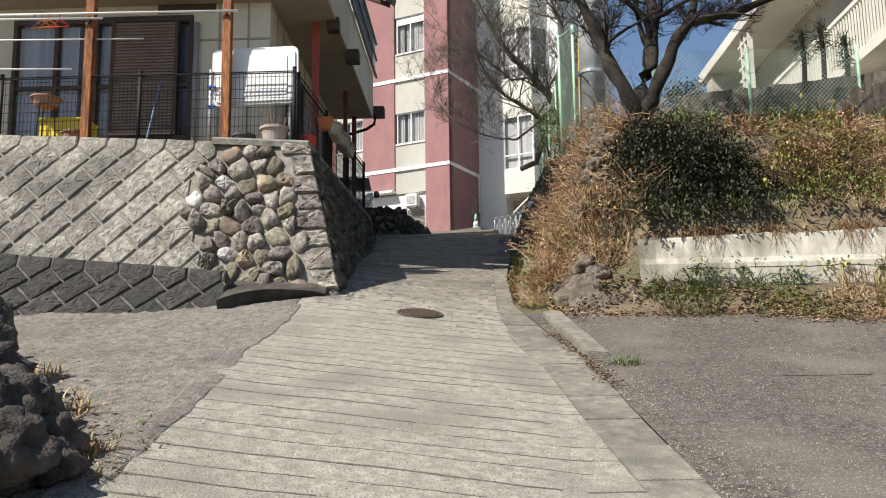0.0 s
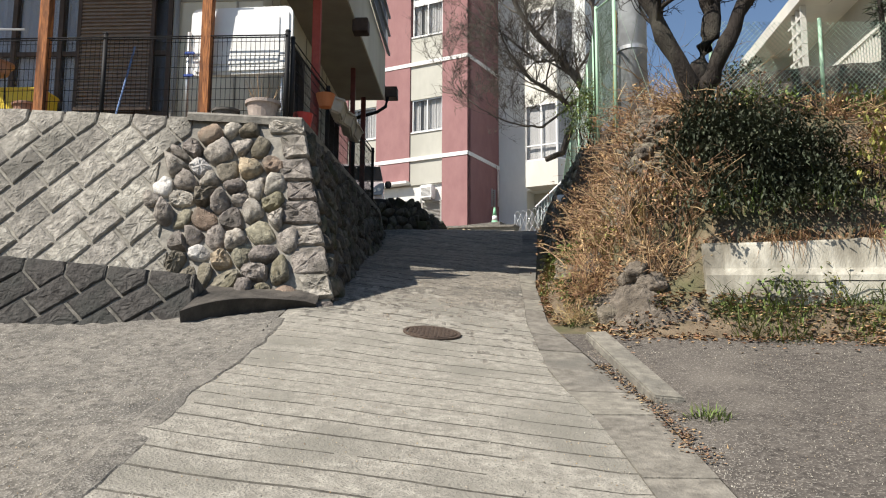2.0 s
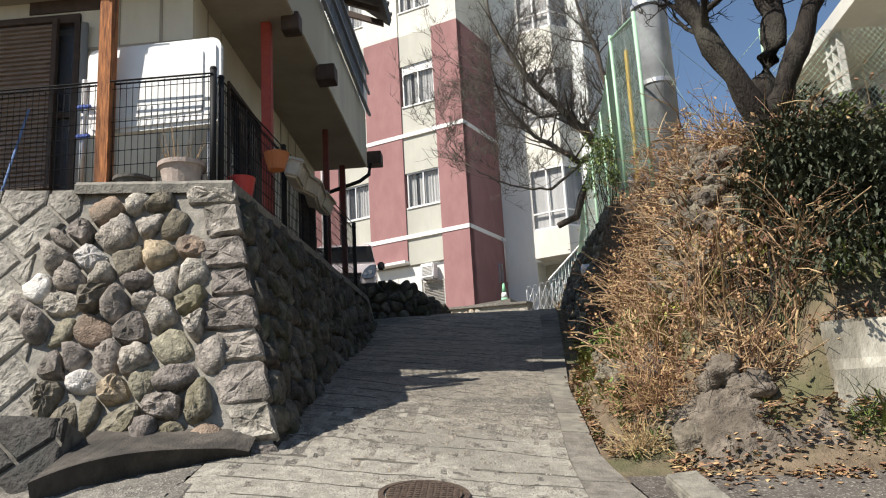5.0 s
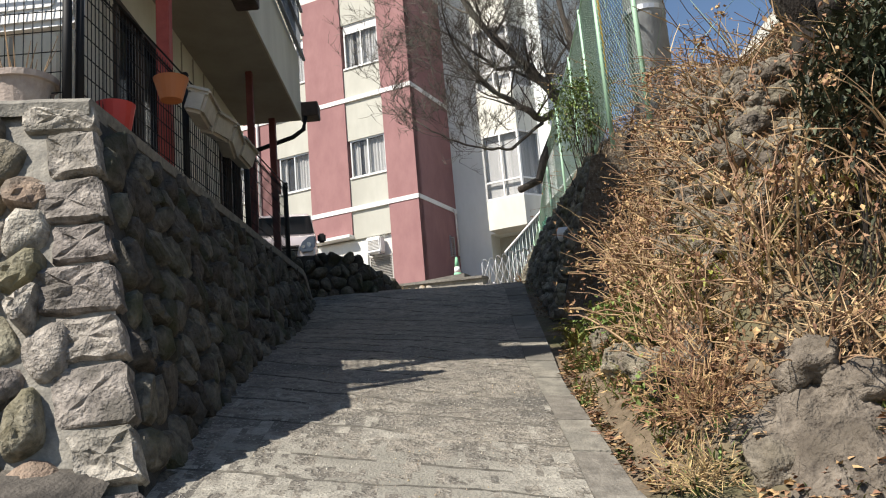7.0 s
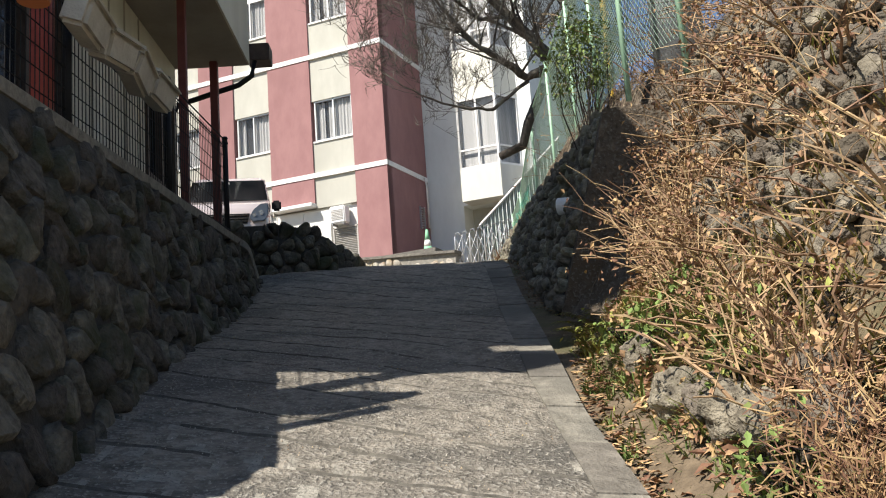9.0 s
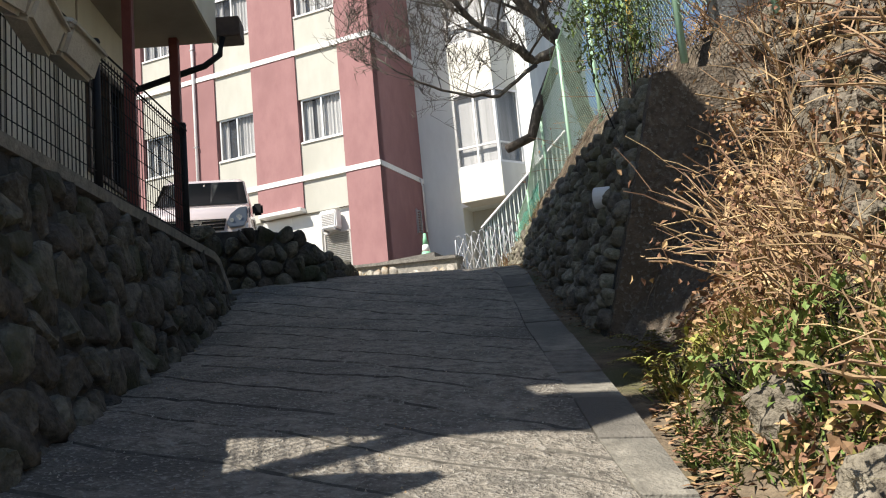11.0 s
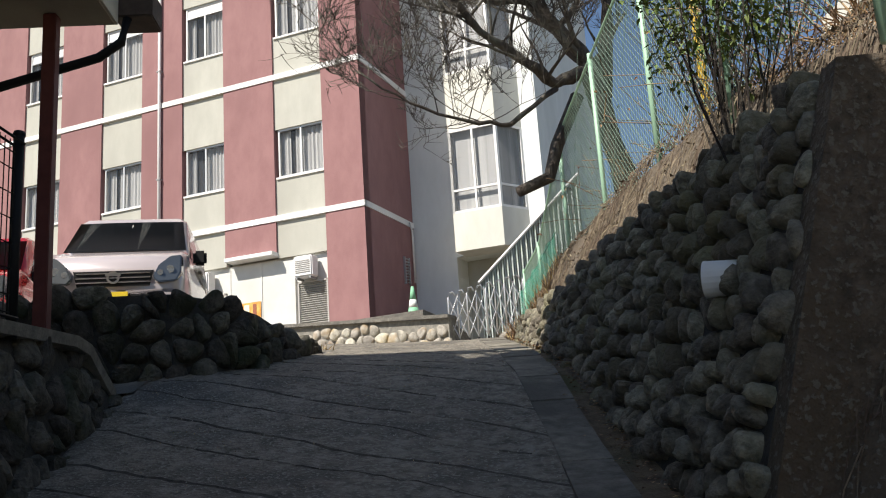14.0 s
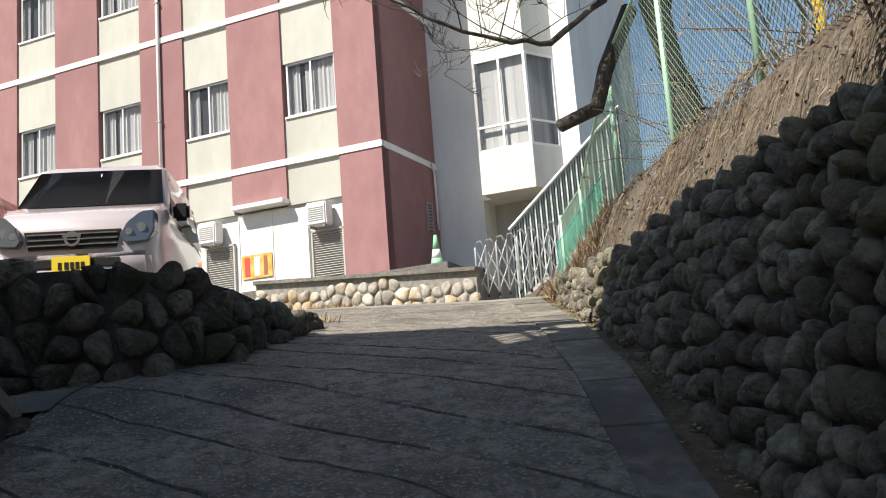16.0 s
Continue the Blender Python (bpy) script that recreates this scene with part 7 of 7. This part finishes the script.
for k in range(1500):
    y = rng.uniform(15.8, 24.2)
    x = foot_right(y) + rng.uniform(0.3, 1.1)
    leaf(bm, Vector((x, y, land(x, y) + 0.02)), rand_dir(rng), rand_dir(rng), rng.uniform(0.02, 0.06), rng.uniform(0.006, 0.016), 0.5)
tagged(part("hanging_grass", bm, M_ROOT), "dry grass hanging down the earth slope", "grass", "", "stuff")

# rough stones set in the bank, and rocks at its foot
rng = random.Random(41)
bank_wall = thing("bank_stones", "rows of small stones showing through the bank", "stones")
count = 0
for r in range(10):
    for c in range(32):
        y = 11.45 + (c + 0.5 * (r % 2)) * 0.135 + rng.uniform(-0.04, 0.04)
        x = bank_edge(y) + 0.72 + r * 0.062 + rng.uniform(-0.02, 0.02)
        if y > 15.75 or rng.random() < 0.12:
            continue
        q = rng.uniform(0.8, 1.25)
        rock(x, y, land(x, y) + 0.01, 0.068 * q, 0.072 * q, 0.062 * q, rng, "", "", ROCKS, bank_wall)
for x, y, z, a, b, c in ((1.4, 10.75, 0.0, 0.15, 0.12, 0.12), (1.15, 10.6, -0.04, 0.13, 0.13, 0.1), (1.55, 10.6, 0.0, 0.16, 0.12, 0.1),
                         (0.92, 11.5, 0.02, 0.11, 0.12, 0.1), (0.9, 11.78, 0.02, 0.1, 0.11, 0.11), (1.02, 11.3, 0.03, 0.12, 0.11, 0.09), (0.88, 12.05, 0.03, 0.1, 0.1, 0.09), (0.87, 12.4, 0.02, 0.11, 0.13, 0.1), (0.9, 13.1, 0.03, 0.1, 0.12, 0.1), (1.12, 11.55, 0.05, 0.12, 0.1, 0.09)):
    rock(x, y, land(x, y) + z, a, b, c, rng, "weathered grey rock at the foot of the bank", "rocks at the bank")
outcrop = thing("rock_outcrop", "craggy grey-brown rock outcrop at the foot of the bank", "rock")
bm = bmesh.new()
grid = []
for j in range(61):
    row = []
    for i in range(91):
        x, y = 1.0 + 1.15 * i / 90, 10.12 + 0.72 * j / 60
        swell = smoothstep(1.0, 1.25, x) * smoothstep(2.15, 1.85, x) * smoothstep(10.12, 10.35, y) * smoothstep(10.84, 10.7, y)
        crag = 0.13 + 0.16 * noise.noise((x * 2.6, y * 3.4, 40)) + 0.16 * (0.35 - abs(noise.noise((x * 5.5, y * 7, 41)))) + 0.05 * noise.noise((x * 15, y * 15, 42)) + 0.025 * noise.noise((x * 36, y * 36, 43))
        row.append(bm.verts.new((x + 0.04 * noise.noise((y * 8, x * 3, 44)), y - 0.1 * crag, min(land(x, y), lane(x, y) + 0.2 + 0.35 * (y - 10.3)) - 0.06 + max(0.0, swell * (0.02 + 0.62 * crag)))))
    grid.append(row)
for a, b in zip(grid, grid[1:]):
    for i in range(90):
        bm.faces.new((a[i], a[i + 1], b[i + 1], b[i]))
part("crag", bm, M_ROCK, outcrop)
# low leafy weeds along the bank's foot
for k, (x, y, r, mt) in enumerate(((0.98, 11.95, 0.16, M_LEAFG), (1.05, 12.5, 0.2, M_LEAFY), (1.0, 13.0, 0.18, M_LEAFG), (0.98, 13.6, 0.2, M_LEAFG), (0.98, 14.4, 0.13, M_LEAFY), (1.35, 11.75, 0.18, M_LEAFY), (1.3, 12.3, 0.2, M_LEAFG), (1.75, 11.35, 0.2, M_LEAFG), (1.95, 11.2, 0.18, M_LEAFY), (1.3, 13.3, 0.2, M_LEAFG), (0.85, 11.25, 0.12, M_LEAFG), (2.6, 10.35, 0.2, M_LEAFG), (3.7, 10.35, 0.2, M_LEAFG), (2.9, 10.4, 0.2, M_LEAFG), (4.3, 10.35, 0.22, M_LEAFY), (4.8, 10.3, 0.2, M_LEAFG), (5.3, 10.35, 0.24, M_LEAFY), (5.9, 10.3, 0.22, M_LEAFG), (3.3, 10.45, 0.18, M_LEAFY))):
    shrub("low_weed", "low leafy green weed at the foot of the bank", [(x, y, land(x, y) + 0.07, r, r, 0.12)], 170, mt, 0.06, 0.016, 700 + k, 4, "weed")
# heap of boulders beside the apron, their shade put into the rock colour
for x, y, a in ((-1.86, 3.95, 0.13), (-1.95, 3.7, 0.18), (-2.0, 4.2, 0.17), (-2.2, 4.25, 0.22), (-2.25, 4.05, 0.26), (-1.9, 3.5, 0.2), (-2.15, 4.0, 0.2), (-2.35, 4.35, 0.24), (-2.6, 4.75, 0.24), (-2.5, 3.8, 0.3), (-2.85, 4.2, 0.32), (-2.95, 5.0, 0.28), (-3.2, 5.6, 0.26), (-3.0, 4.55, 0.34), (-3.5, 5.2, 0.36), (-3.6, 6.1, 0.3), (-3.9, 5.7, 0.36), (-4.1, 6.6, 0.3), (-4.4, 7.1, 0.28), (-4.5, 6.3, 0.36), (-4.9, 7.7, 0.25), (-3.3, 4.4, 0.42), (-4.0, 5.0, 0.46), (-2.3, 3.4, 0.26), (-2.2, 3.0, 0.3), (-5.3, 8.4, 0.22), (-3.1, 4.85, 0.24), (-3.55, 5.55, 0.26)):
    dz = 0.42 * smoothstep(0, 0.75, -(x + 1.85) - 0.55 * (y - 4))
    rock(x, y, lane(x, y) + 0.05 + dz + 0.25 * a, a, a * 0.85, a * 0.75, rng, "boulder with shade in its colour, in a heap beside the apron", "boulder heap", ROCKS_SHADED)
bm = bmesh.new()
for k in range(900):
    f = rng.random()
    x, y = -2.0 - 2.9 * f + rng.gauss(0, 0.2), 4.2 + 3.6 * f + rng.gauss(0, 0.2)
    p = Vector((x, y, lane(x, y) + rng.uniform(0.0, 0.25)))
    leaf(bm, p, rand_dir(rng, -0.3, 0.5), Vector((0, 0, 1)), rng.uniform(0.03, 0.07), 0.015, 0.5)
tagged(part("leaf_litter", bm, M_DEAD), "dead leaves caught among the dark boulders", "leaves", "", "stuff")


# ---- trees ----
RMIN = 0.0048


def grow(bm, p, d, length, r, level, rng, up=0.15, spread=0.8, kids=(5, 5, 4, 3)):
    """One limb with wavering course, then the limbs that leave it."""
    n = 5
    pts, rad = [p.copy()], [r]
    d = d.normalized()
    for i in range(n):
        d = (d + rand_dir(rng) * 0.22 + Vector((0, 0, up * 0.3))).normalized()
        p = p + d * length / n
        pts.append(p.copy())
        rad.append(r * (1 - 0.72 * (i + 1) / n))
    tube(bm, pts, rad, 7 if r > 0.04 else 5 if r > 0.012 else 3, False)
    if level > 0:
        for k in range(kids[level - 1] + rng.randint(-1, 1)):
            f = rng.uniform(0.25, 1.0)
            i = min(n - 1, int(f * n))
            q = pts[i].lerp(pts[i + 1], f * n - i if f < 1 else 1)
            e = (d * 0.7 + rand_dir(rng, -0.4, 0.9) * spread).normalized()
            grow(bm, q, e, length * rng.uniform(0.42, 0.68), max(RMIN, rad[i] * rng.uniform(0.35, 0.55)), level - 1, rng, up, spread, kids)


def limb(bm, pts, r0, r1, rng, level, twig=0.9, kids=(5, 5, 4, 3), count=7, up=0.15):
    pts = [Vector(p) for p in pts]
    fine = []
    for a, b in zip(pts, pts[1:]):
        for k in range(4):
            fine.append(a.lerp(b, k / 4) + rand_dir(rng) * 0.02)
    fine.append(pts[-1])
    n = len(fine)
    rad = [r0 + (r1 - r0) * i / (n - 1) for i in range(n)]
    rad = [r * (1 + 0.12 * math.sin(i * 1.7 + r0 * 50)) for i, r in enumerate(rad)]
    tube(bm, fine, rad, 10, True)
    for k in range(count):
        i = rng.randint(n // 3, n - 2)
        d = (fine[i + 1] - fine[i]).normalized()
        grow(bm, fine[i], (d * 0.6 + rand_dir(rng, -0.3, 0.9)).normalized(), twig * rng.uniform(0.6, 1.2), rad[i] * rng.uniform(0.3, 0.5), level, rng, up, 0.8, kids)
    d = (fine[-1] - fine[-3]).normalized()
    grow(bm, fine[-1], d, twig * 1.3, r1 * 0.9, level, rng, up, 0.8, kids)


rng = random.Random(71)
tree = thing("bare_tree", "gnarled dark cherry tree without leaves on the bank", "tree")
for pts, r0, r1, c in ((((2.5, 12.45, 5.1), (2.42, 12.4, 5.5), (2.12, 12.35, 6.1), (1.88, 12.4, 6.75), (1.62, 12.5, 7.5), (1.3, 12.7, 8.5)), 0.12, 0.05, 8),
                       (((2.55, 12.5, 5.1), (2.52, 12.45, 5.6), (2.72, 12.4, 6.3), (2.8, 12.5, 6.9), (2.75, 12.7, 7.7), (2.6, 12.9, 8.8)), 0.13, 0.05, 8),
                       (((2.56, 12.42, 5.35), (2.78, 12.3, 5.8), (3.1, 12.3, 6.5), (3.3, 12.3, 6.75), (3.9, 12.35, 6.85), (4.6, 12.3, 7.1), (5.4, 12.4, 7.4)), 0.1, 0.04, 9),
                       (((2.8, 12.45, 6.75), (2.5, 12.4, 7.0), (2.1, 12.3, 7.3), (1.7, 12.2, 7.4)), 0.05, 0.025, 5),
                       (((3.2, 12.35, 6.6), (3.5, 12.5, 7.3), (3.9, 12.6, 8.2)), 0.06, 0.03, 6)):
    bm = bmesh.new()
    limb(bm, pts, r0 * 1.15, r1, rng, 3, 0.95, (5, 5, 4, 3), c + 4)
    part("limb", bm, M_BARK, tree, smooth=True)
rng = random.Random(72)
tree = thing("bare_tree", "leaning grey tree with bare branches over the lane", "tree")
T = [((3.0, 23.6, 6.3), (2.8, 23.5, 7.6), (2.5, 23.4, 9.0), (2.25, 23.4, 9.4), (1.75, 23.3, 9.95), (1.0, 23.2, 10.8), (0.4, 23.0, 11.8)),
     ((2.45, 23.4, 8.95), (2.0, 23.2, 8.7), (1.5, 22.9, 8.95), (1.0, 22.6, 9.15), (0.5, 22.3, 9.7)),
     ((2.3, 23.4, 8.6), (1.95, 23.3, 7.9), (1.82, 23.3, 7.5), (1.4, 23.2, 7.3)),
     ((2.0, 23.2, 8.65), (1.3, 22.6, 7.95), (0.75, 22.4, 7.95), (0.1, 22.2, 8.1), (-0.5, 22.1, 8.5)),
     ((2.7, 23.5, 8.6), (2.9, 23.6, 10.0), (2.7, 23.8, 11.5), (2.4, 23.8, 12.6)),
     ((1.75, 23.3, 9.9), (1.2, 22.9, 9.7), (0.5, 22.6, 10.2), (-0.2, 22.4, 10.6))]
for pts, r0, r1, c, lv in zip(T, (0.17, 0.09, 0.09, 0.035, 0.1, 0.04), (0.05, 0.03, 0.07, 0.008, 0.04, 0.012), (10, 10, 1, 9, 8, 9), (2, 2, 0, 2, 2, 2)):
    bm = bmesh.new()
    if lv:
        limb(bm, pts, r0, r1, rng, 3, 1.25, (6, 5, 4, 3), c + 6)
    else:
        tube(bm, pts, [r0, r0 * 0.95, r0 * 0.9, r1], 9)
    part("limb", bm, M_BARK2, tree, smooth=True)
# thin bare saplings by the fence corner
rng = random.Random(73)
for x, y, h in ((3.0, 20.5, 3.5), (3.4, 22.0, 3.2)):
    t = thing("sapling", "thin leafless sapling behind the fence", "sapling", "saplings")
    bm = bmesh.new()
    for k in range(4):
        grow(bm, Vector((x, y, land(x, y) - 0.1)), Vector((rng.uniform(-0.35, 0.2), rng.uniform(-0.2, 0.2), 1)), h * rng.uniform(0.7, 1), 0.014, 2, rng, 0.4, 0.55, (6, 6))
    tagged(part("wood", bm, M_BARK2, t), kind="stuff")

# ---- utility pole, fences behind the bank ----
pole = thing("utility_pole", "thick grey concrete utility pole", "utility pole")
M_POLE = material("pole_concrete", (0.4, 0.42, 0.43), (0.52, 0.54, 0.55), 4, 0.85, 0.2, stain=(0.25, 0.26, 0.27), stain_scale=1.5)
bm = bmesh.new()
tube(bm, [(2.38, 16.3, 5.3), (2.43, 16.3, 9.5), (2.5, 16.3, 15)], [0.25, 0.23, 0.2], 24)
part("shaft", bm, M_POLE, pole, smooth=True)
for z in (7.4, 8.6):
    bm = bmesh.new()
    tube(bm, [(2.4, 16.3, z), (2.4, 16.3, z + 0.06)], 0.256, 24)
    part("band", bm, M_ALU, pole)
guy = thing("guy_cover", "yellow guy-wire sleeve beside the pole", "guy wire")
bm = bmesh.new()
tube(bm, [(2.62, 20.0, 6.3), (2.7, 20.1, 9.8)], 0.04, 8)
part("sleeve", bm, plain("yellow_sleeve", (0.6, 0.38, 0.03), 0.5), guy)
bm = bmesh.new()
tube(bm, [(2.7, 20.1, 9.8), (2.8, 20.3, 15)], 0.008, 5)
part("wire", bm, M_GREY, guy)


def chain_link(name, pts, label, high, pitch=0.075, mat=M_WIRE, rail=True):
    """Posts, top rail and woven diagonals between ground points that may differ in height."""
    f = thing(name, label, "fence")
    pts = [(Vector(p), h) for p, h in zip(pts, high)]
    for (a, ha), (b, hb) in zip(pts, pts[1:]):
        bm = bmesh.new()
        ln = math.hypot(b.x - a.x, b.y - a.y)

        def at(s, z):
            f = s / ln
            q = a.lerp(b, f)
            return q + Vector((0, 0, z * (ha + (hb - ha) * f)))
        hm = (ha + hb) / 2
        for sgn in (1, -1):
            s = -hm
            while s < ln + hm:
                s0, s1 = (s, s + hm) if sgn > 0 else (s + hm, s)
                lo, hi = 0.0, 1.0
                # keep the wire between the two posts
                for edge in (0.0, ln):
                    if (s0 - edge) * (s1 - edge) < 0:
                        t = (edge - s0) / (s1 - s0)
                        if (s0 < edge) == (edge == 0.0):
                            lo = max(lo, t)
                        else:
                            hi = min(hi, t)
                if not (s0 < 0 and s1 < 0 or s0 > ln and s1 > ln) and hi > lo:
                    tube(bm, [at(s0 + (s1 - s0) * lo, lo), at(s0 + (s1 - s0) * hi, hi)], 0.0028, 3, False)
                s += pitch
        part("mesh", bm, mat, f)
        if rail:
            bm = bmesh.new()
            tube(bm, [a + Vector((0, 0, ha)), b + Vector((0, 0, hb))], 0.016, 8)
            part("top_rail", bm, M_GREENPOST, f)
    for p, h in pts:
        bm = bmesh.new()
        tube(bm, [p - Vector((0, 0, 0.3)), p + Vector((0, 0, h + 0.05))], 0.027, 10)
        part("post", bm, M_GREENPOST, f, smooth=True)
    return f


chain_link("chain_link_fence", [(1.85, 14.6, 5.75), (1.75, 15.9, 6.0), (1.95, 17.9, 6.3), (2.05, 19.7, 6.5), (2.05, 21.6, 6.4), (2.05, 23.6, 6.35)], "pale green chain-link fence above the boulder wall", [1.9, 2.0, 2.0, 1.9, 1.9, 1.8])
chain_link("chain_link_fence", [(2.05, 23.65, 6.3), (2.0, 25.6, 6.1), (2.1, 27.9, 6.2)], "green chain-link fence stepping down to the gate", [1.75, 1.05, 1.0], 0.06)
chain_link("chain_link_fence", [(3.0, 13.6, 5.7), (4.6, 13.9, 5.8), (6.5, 14.2, 5.9)], "green chain-link fence at the back of the bank", [1.1, 1.1, 1.1], rail=False)
net = thing("green_net", "green windbreak net tied to the lower fence", "net")
M_NET = plain("green_net", (0.06, 0.36, 0.24), 0.7)
M_NET.node_tree.nodes["Principled BSDF"].inputs["Alpha"].default_value = 0.38
bm = bmesh.new()
prev = None
for k in range(25):
    f = k / 24
    y = 24.2 + 3.6 * f
    x = 2.02 + 0.03 * math.sin(k * 1.3) - 0.04
    h = curve(f, (0, 0.45, 1), (0.85, 0.75, 0.65))
    cur = (bm.verts.new((x, y, land(x, y) + 0.02)), bm.verts.new((x, y, 6.15 + h + 0.02 * math.sin(k * 2.0))))
    if prev:
        bm.faces.new((prev[0], cur[0], cur[1], prev[1]))
    prev = cur
part("sheet", bm, M_NET, net)
bm = bmesh.new()
tube(bm, [(2.0, 24.2, 7.0), (2.0, 25.8, 6.9), (2.0, 27.8, 6.8)], 0.01, 5)
part("cord", bm, M_NET, net)
# white drain pipe stub in the boulder wall
stub = thing("drain_pipe", "short white plastic drain pipe out of the boulder wall", "pipe")
sp, sd = Vector((1.2, 16.55, 4.92)), Vector((-0.85, 0.53, 0.06)).normalized()
bm = bmesh.new()
rings = []
u = sd.cross(Vector((0, 0, 1))).normalized()
w = sd.cross(u)
for r, s in ((0.07, -0.25), (0.083, 0.055), (0.075, 0.055), (0.062, -0.15)):
    rings.append([bm.verts.new(sp + sd * s + r * (math.cos(a) * u + math.sin(a) * w)) for a in [2 * math.pi * k / 20 for k in range(20)]])
for a, b in zip(rings, rings[1:]):
    for k in range(20):
        bm.faces.new((a[k], a[(k + 1) % 20], b[(k + 1) % 20], b[k]))
part("pipe", bm, M_WHITE, stub, smooth=False)

# outside stair behind the gate: ribbed pale panel with a sloping rail
stair = thing("stair_balustrade", "pale blue-green ribbed stair panel behind the gate", "stair rail")
M_PANEL = material("pale_green_sheet", (0.66, 0.74, 0.72), (0.74, 0.81, 0.79), 3, 0.5, 0.05)
bm = bmesh.new()
prev = None
for k in range(85):
    x = 1.55 + 0.026 * k
    y = 30.2 + (0.0, 0.02, 0.02, 0.0)[k % 4]
    cur = (bm.verts.new((x, y, 6.15 + 0.8 * (x - 1.55))), bm.verts.new((x, y, 7.49 + 0.98 * (x - 1.55))))
    if prev:
        bm.faces.new((prev[0], cur[0], cur[1], prev[1]))
    prev = cur
bmesh.ops.solidify(bm, geom=bm.faces[:], thickness=0.004)
part("panel", bm, M_PANEL, stair)
bm = bmesh.new()
tube(bm, [(1.52, 30.18, 7.48), (3.75, 30.18, 9.66)], 0.03, 8)
part("handrail", bm, M_WHITE, stair)

# ---- white building on the hill ----
hill = thing("white_building", "white stepped apartment building with railed balconies", "building")
bm = bmesh.new()
box(bm, (8.2, 10, 5), (16, 25, 10.4))
part("wall", bm, M_BEIGE, hill)
bm = bmesh.new()
prism(bm, [(6.9, 10.3), (16.4, 10.3), (16.4, 10.6), (6.9, 10.6)], 9.5, 25.5, "y")
part("roof_slab", bm, M_CREAM, hill)
bm = bmesh.new()
box(bm, (7.0, 9.8, 7.15), (8.2, 21, 7.35))
part("balcony_floor", bm, M_CREAM, hill)
bm = bmesh.new()
box(bm, (6.95, 9.8, 6.3), (8.2, 18, 6.5))
part("lower_floor", bm, M_CREAM, hill)
bm = bmesh.new()
box(bm, (7.0, 24.4, 5), (8.2, 25, 10.3))
part("end_wall", bm, M_BEIGE, hill)
# pierced block screen
screen = new("block_screen")
screen.parent = hill
for k in range(9):
    for j in range(3):
        bm = bmesh.new()
        y, z = 21.1 + j * 0.28, 7.6 + k * 0.3
        for lo, hi in (((7.0, y, z), (7.12, y + 0.27, z + 0.06)), ((7.0, y, z + 0.06), (7.12, y + 0.06, z + 0.29))):
            box(bm, lo, hi)
        part("block", bm, M_CREAM, screen)
rail = new("balcony_rail")
rail.parent = hill
for k in range(92):
    y = 9.9 + 0.12 * k
    bm = bmesh.new()
    box(bm, (7.02, y, 7.36), (7.05, y + 0.03, 8.22))
    part("baluster", bm, M_CREAM, rail)
bm = bmesh.new()
box(bm, (7.0, 9.8, 8.22), (7.08, 21, 8.3))
part("handrail", bm, M_CREAM, rail)
for y in (11.5, 14.5, 17.5):
    bm = bmesh.new()
    box(bm, (8.13, y, 7.4), (8.198, y + 1.6, 9.4))
    part("balcony_door", bm, M_DARK, hill)
# dark stone wall at the back of the bank
bm = bmesh.new()
grid = []
for i in range(84):
    x = 3.6 + 0.1 * i
    top = 6.3 + 0.1 * (x - 4) + 0.05 * noise.noise((x * 3, 0, 5))
    grid.append([bm.verts.new((x, 13.95 + 0.05 * j + 0.1 * noise.noise((x * 4, j * 1.3, 8)), 5.2 + (top - 5.2) * j / 6)) for j in range(7)] + [bm.verts.new((x, 14.8, top + 0.02)), bm.verts.new((x, 14.8, 5.2))])
for a, b in zip(grid, grid[1:]):
    for j in range(8):
        bm.faces.new((a[j], b[j], b[j + 1], a[j + 1]))
bm.faces.new(grid[0])
bm.faces.new(grid[-1][::-1])
tagged(part("wall_bank_top", bm, M_CAST), "low dark retaining wall at the top of the bank", "wall", "", "structure")

# spiky palms on the bank-top wall
M_PALM = material("dull_palm_leaf", (0.02, 0.03, 0.016), (0.06, 0.075, 0.04), 4, 0.55, 0.0, vary=0.4)
for k, (x, y, z1, z0) in enumerate(((5.7, 14.45, 7.45, 6.4), (6.05, 14.5, 7.6, 6.42), (6.4, 14.4, 7.3, 6.45))):
    rng = random.Random(900 + k)
    t = thing("palm_clump", "dark spiky palm with a thin trunk on the bank-top wall", "palm", "palms on the bank")
    bm = bmesh.new()
    tube(bm, [(x, y, z0), (x + 0.03, y, (z0 + z1) / 2), (x, y, z1)], [0.045, 0.04, 0.035], 7)
    part("trunk", bm, M_BARK, t)
    bm = bmesh.new()
    for j in range(210):
        d = rand_dir(rng, -0.8, 1)
        b = Vector((x + rng.gauss(0, 0.06), y, z1 - rng.uniform(0, 0.6)))
        leaf(bm, b, d, rand_dir(rng), rng.uniform(0.1, 0.24), rng.uniform(0.006, 0.012), 0.3)
    tagged(part("fronds", bm, M_PALM, t), kind="stuff")
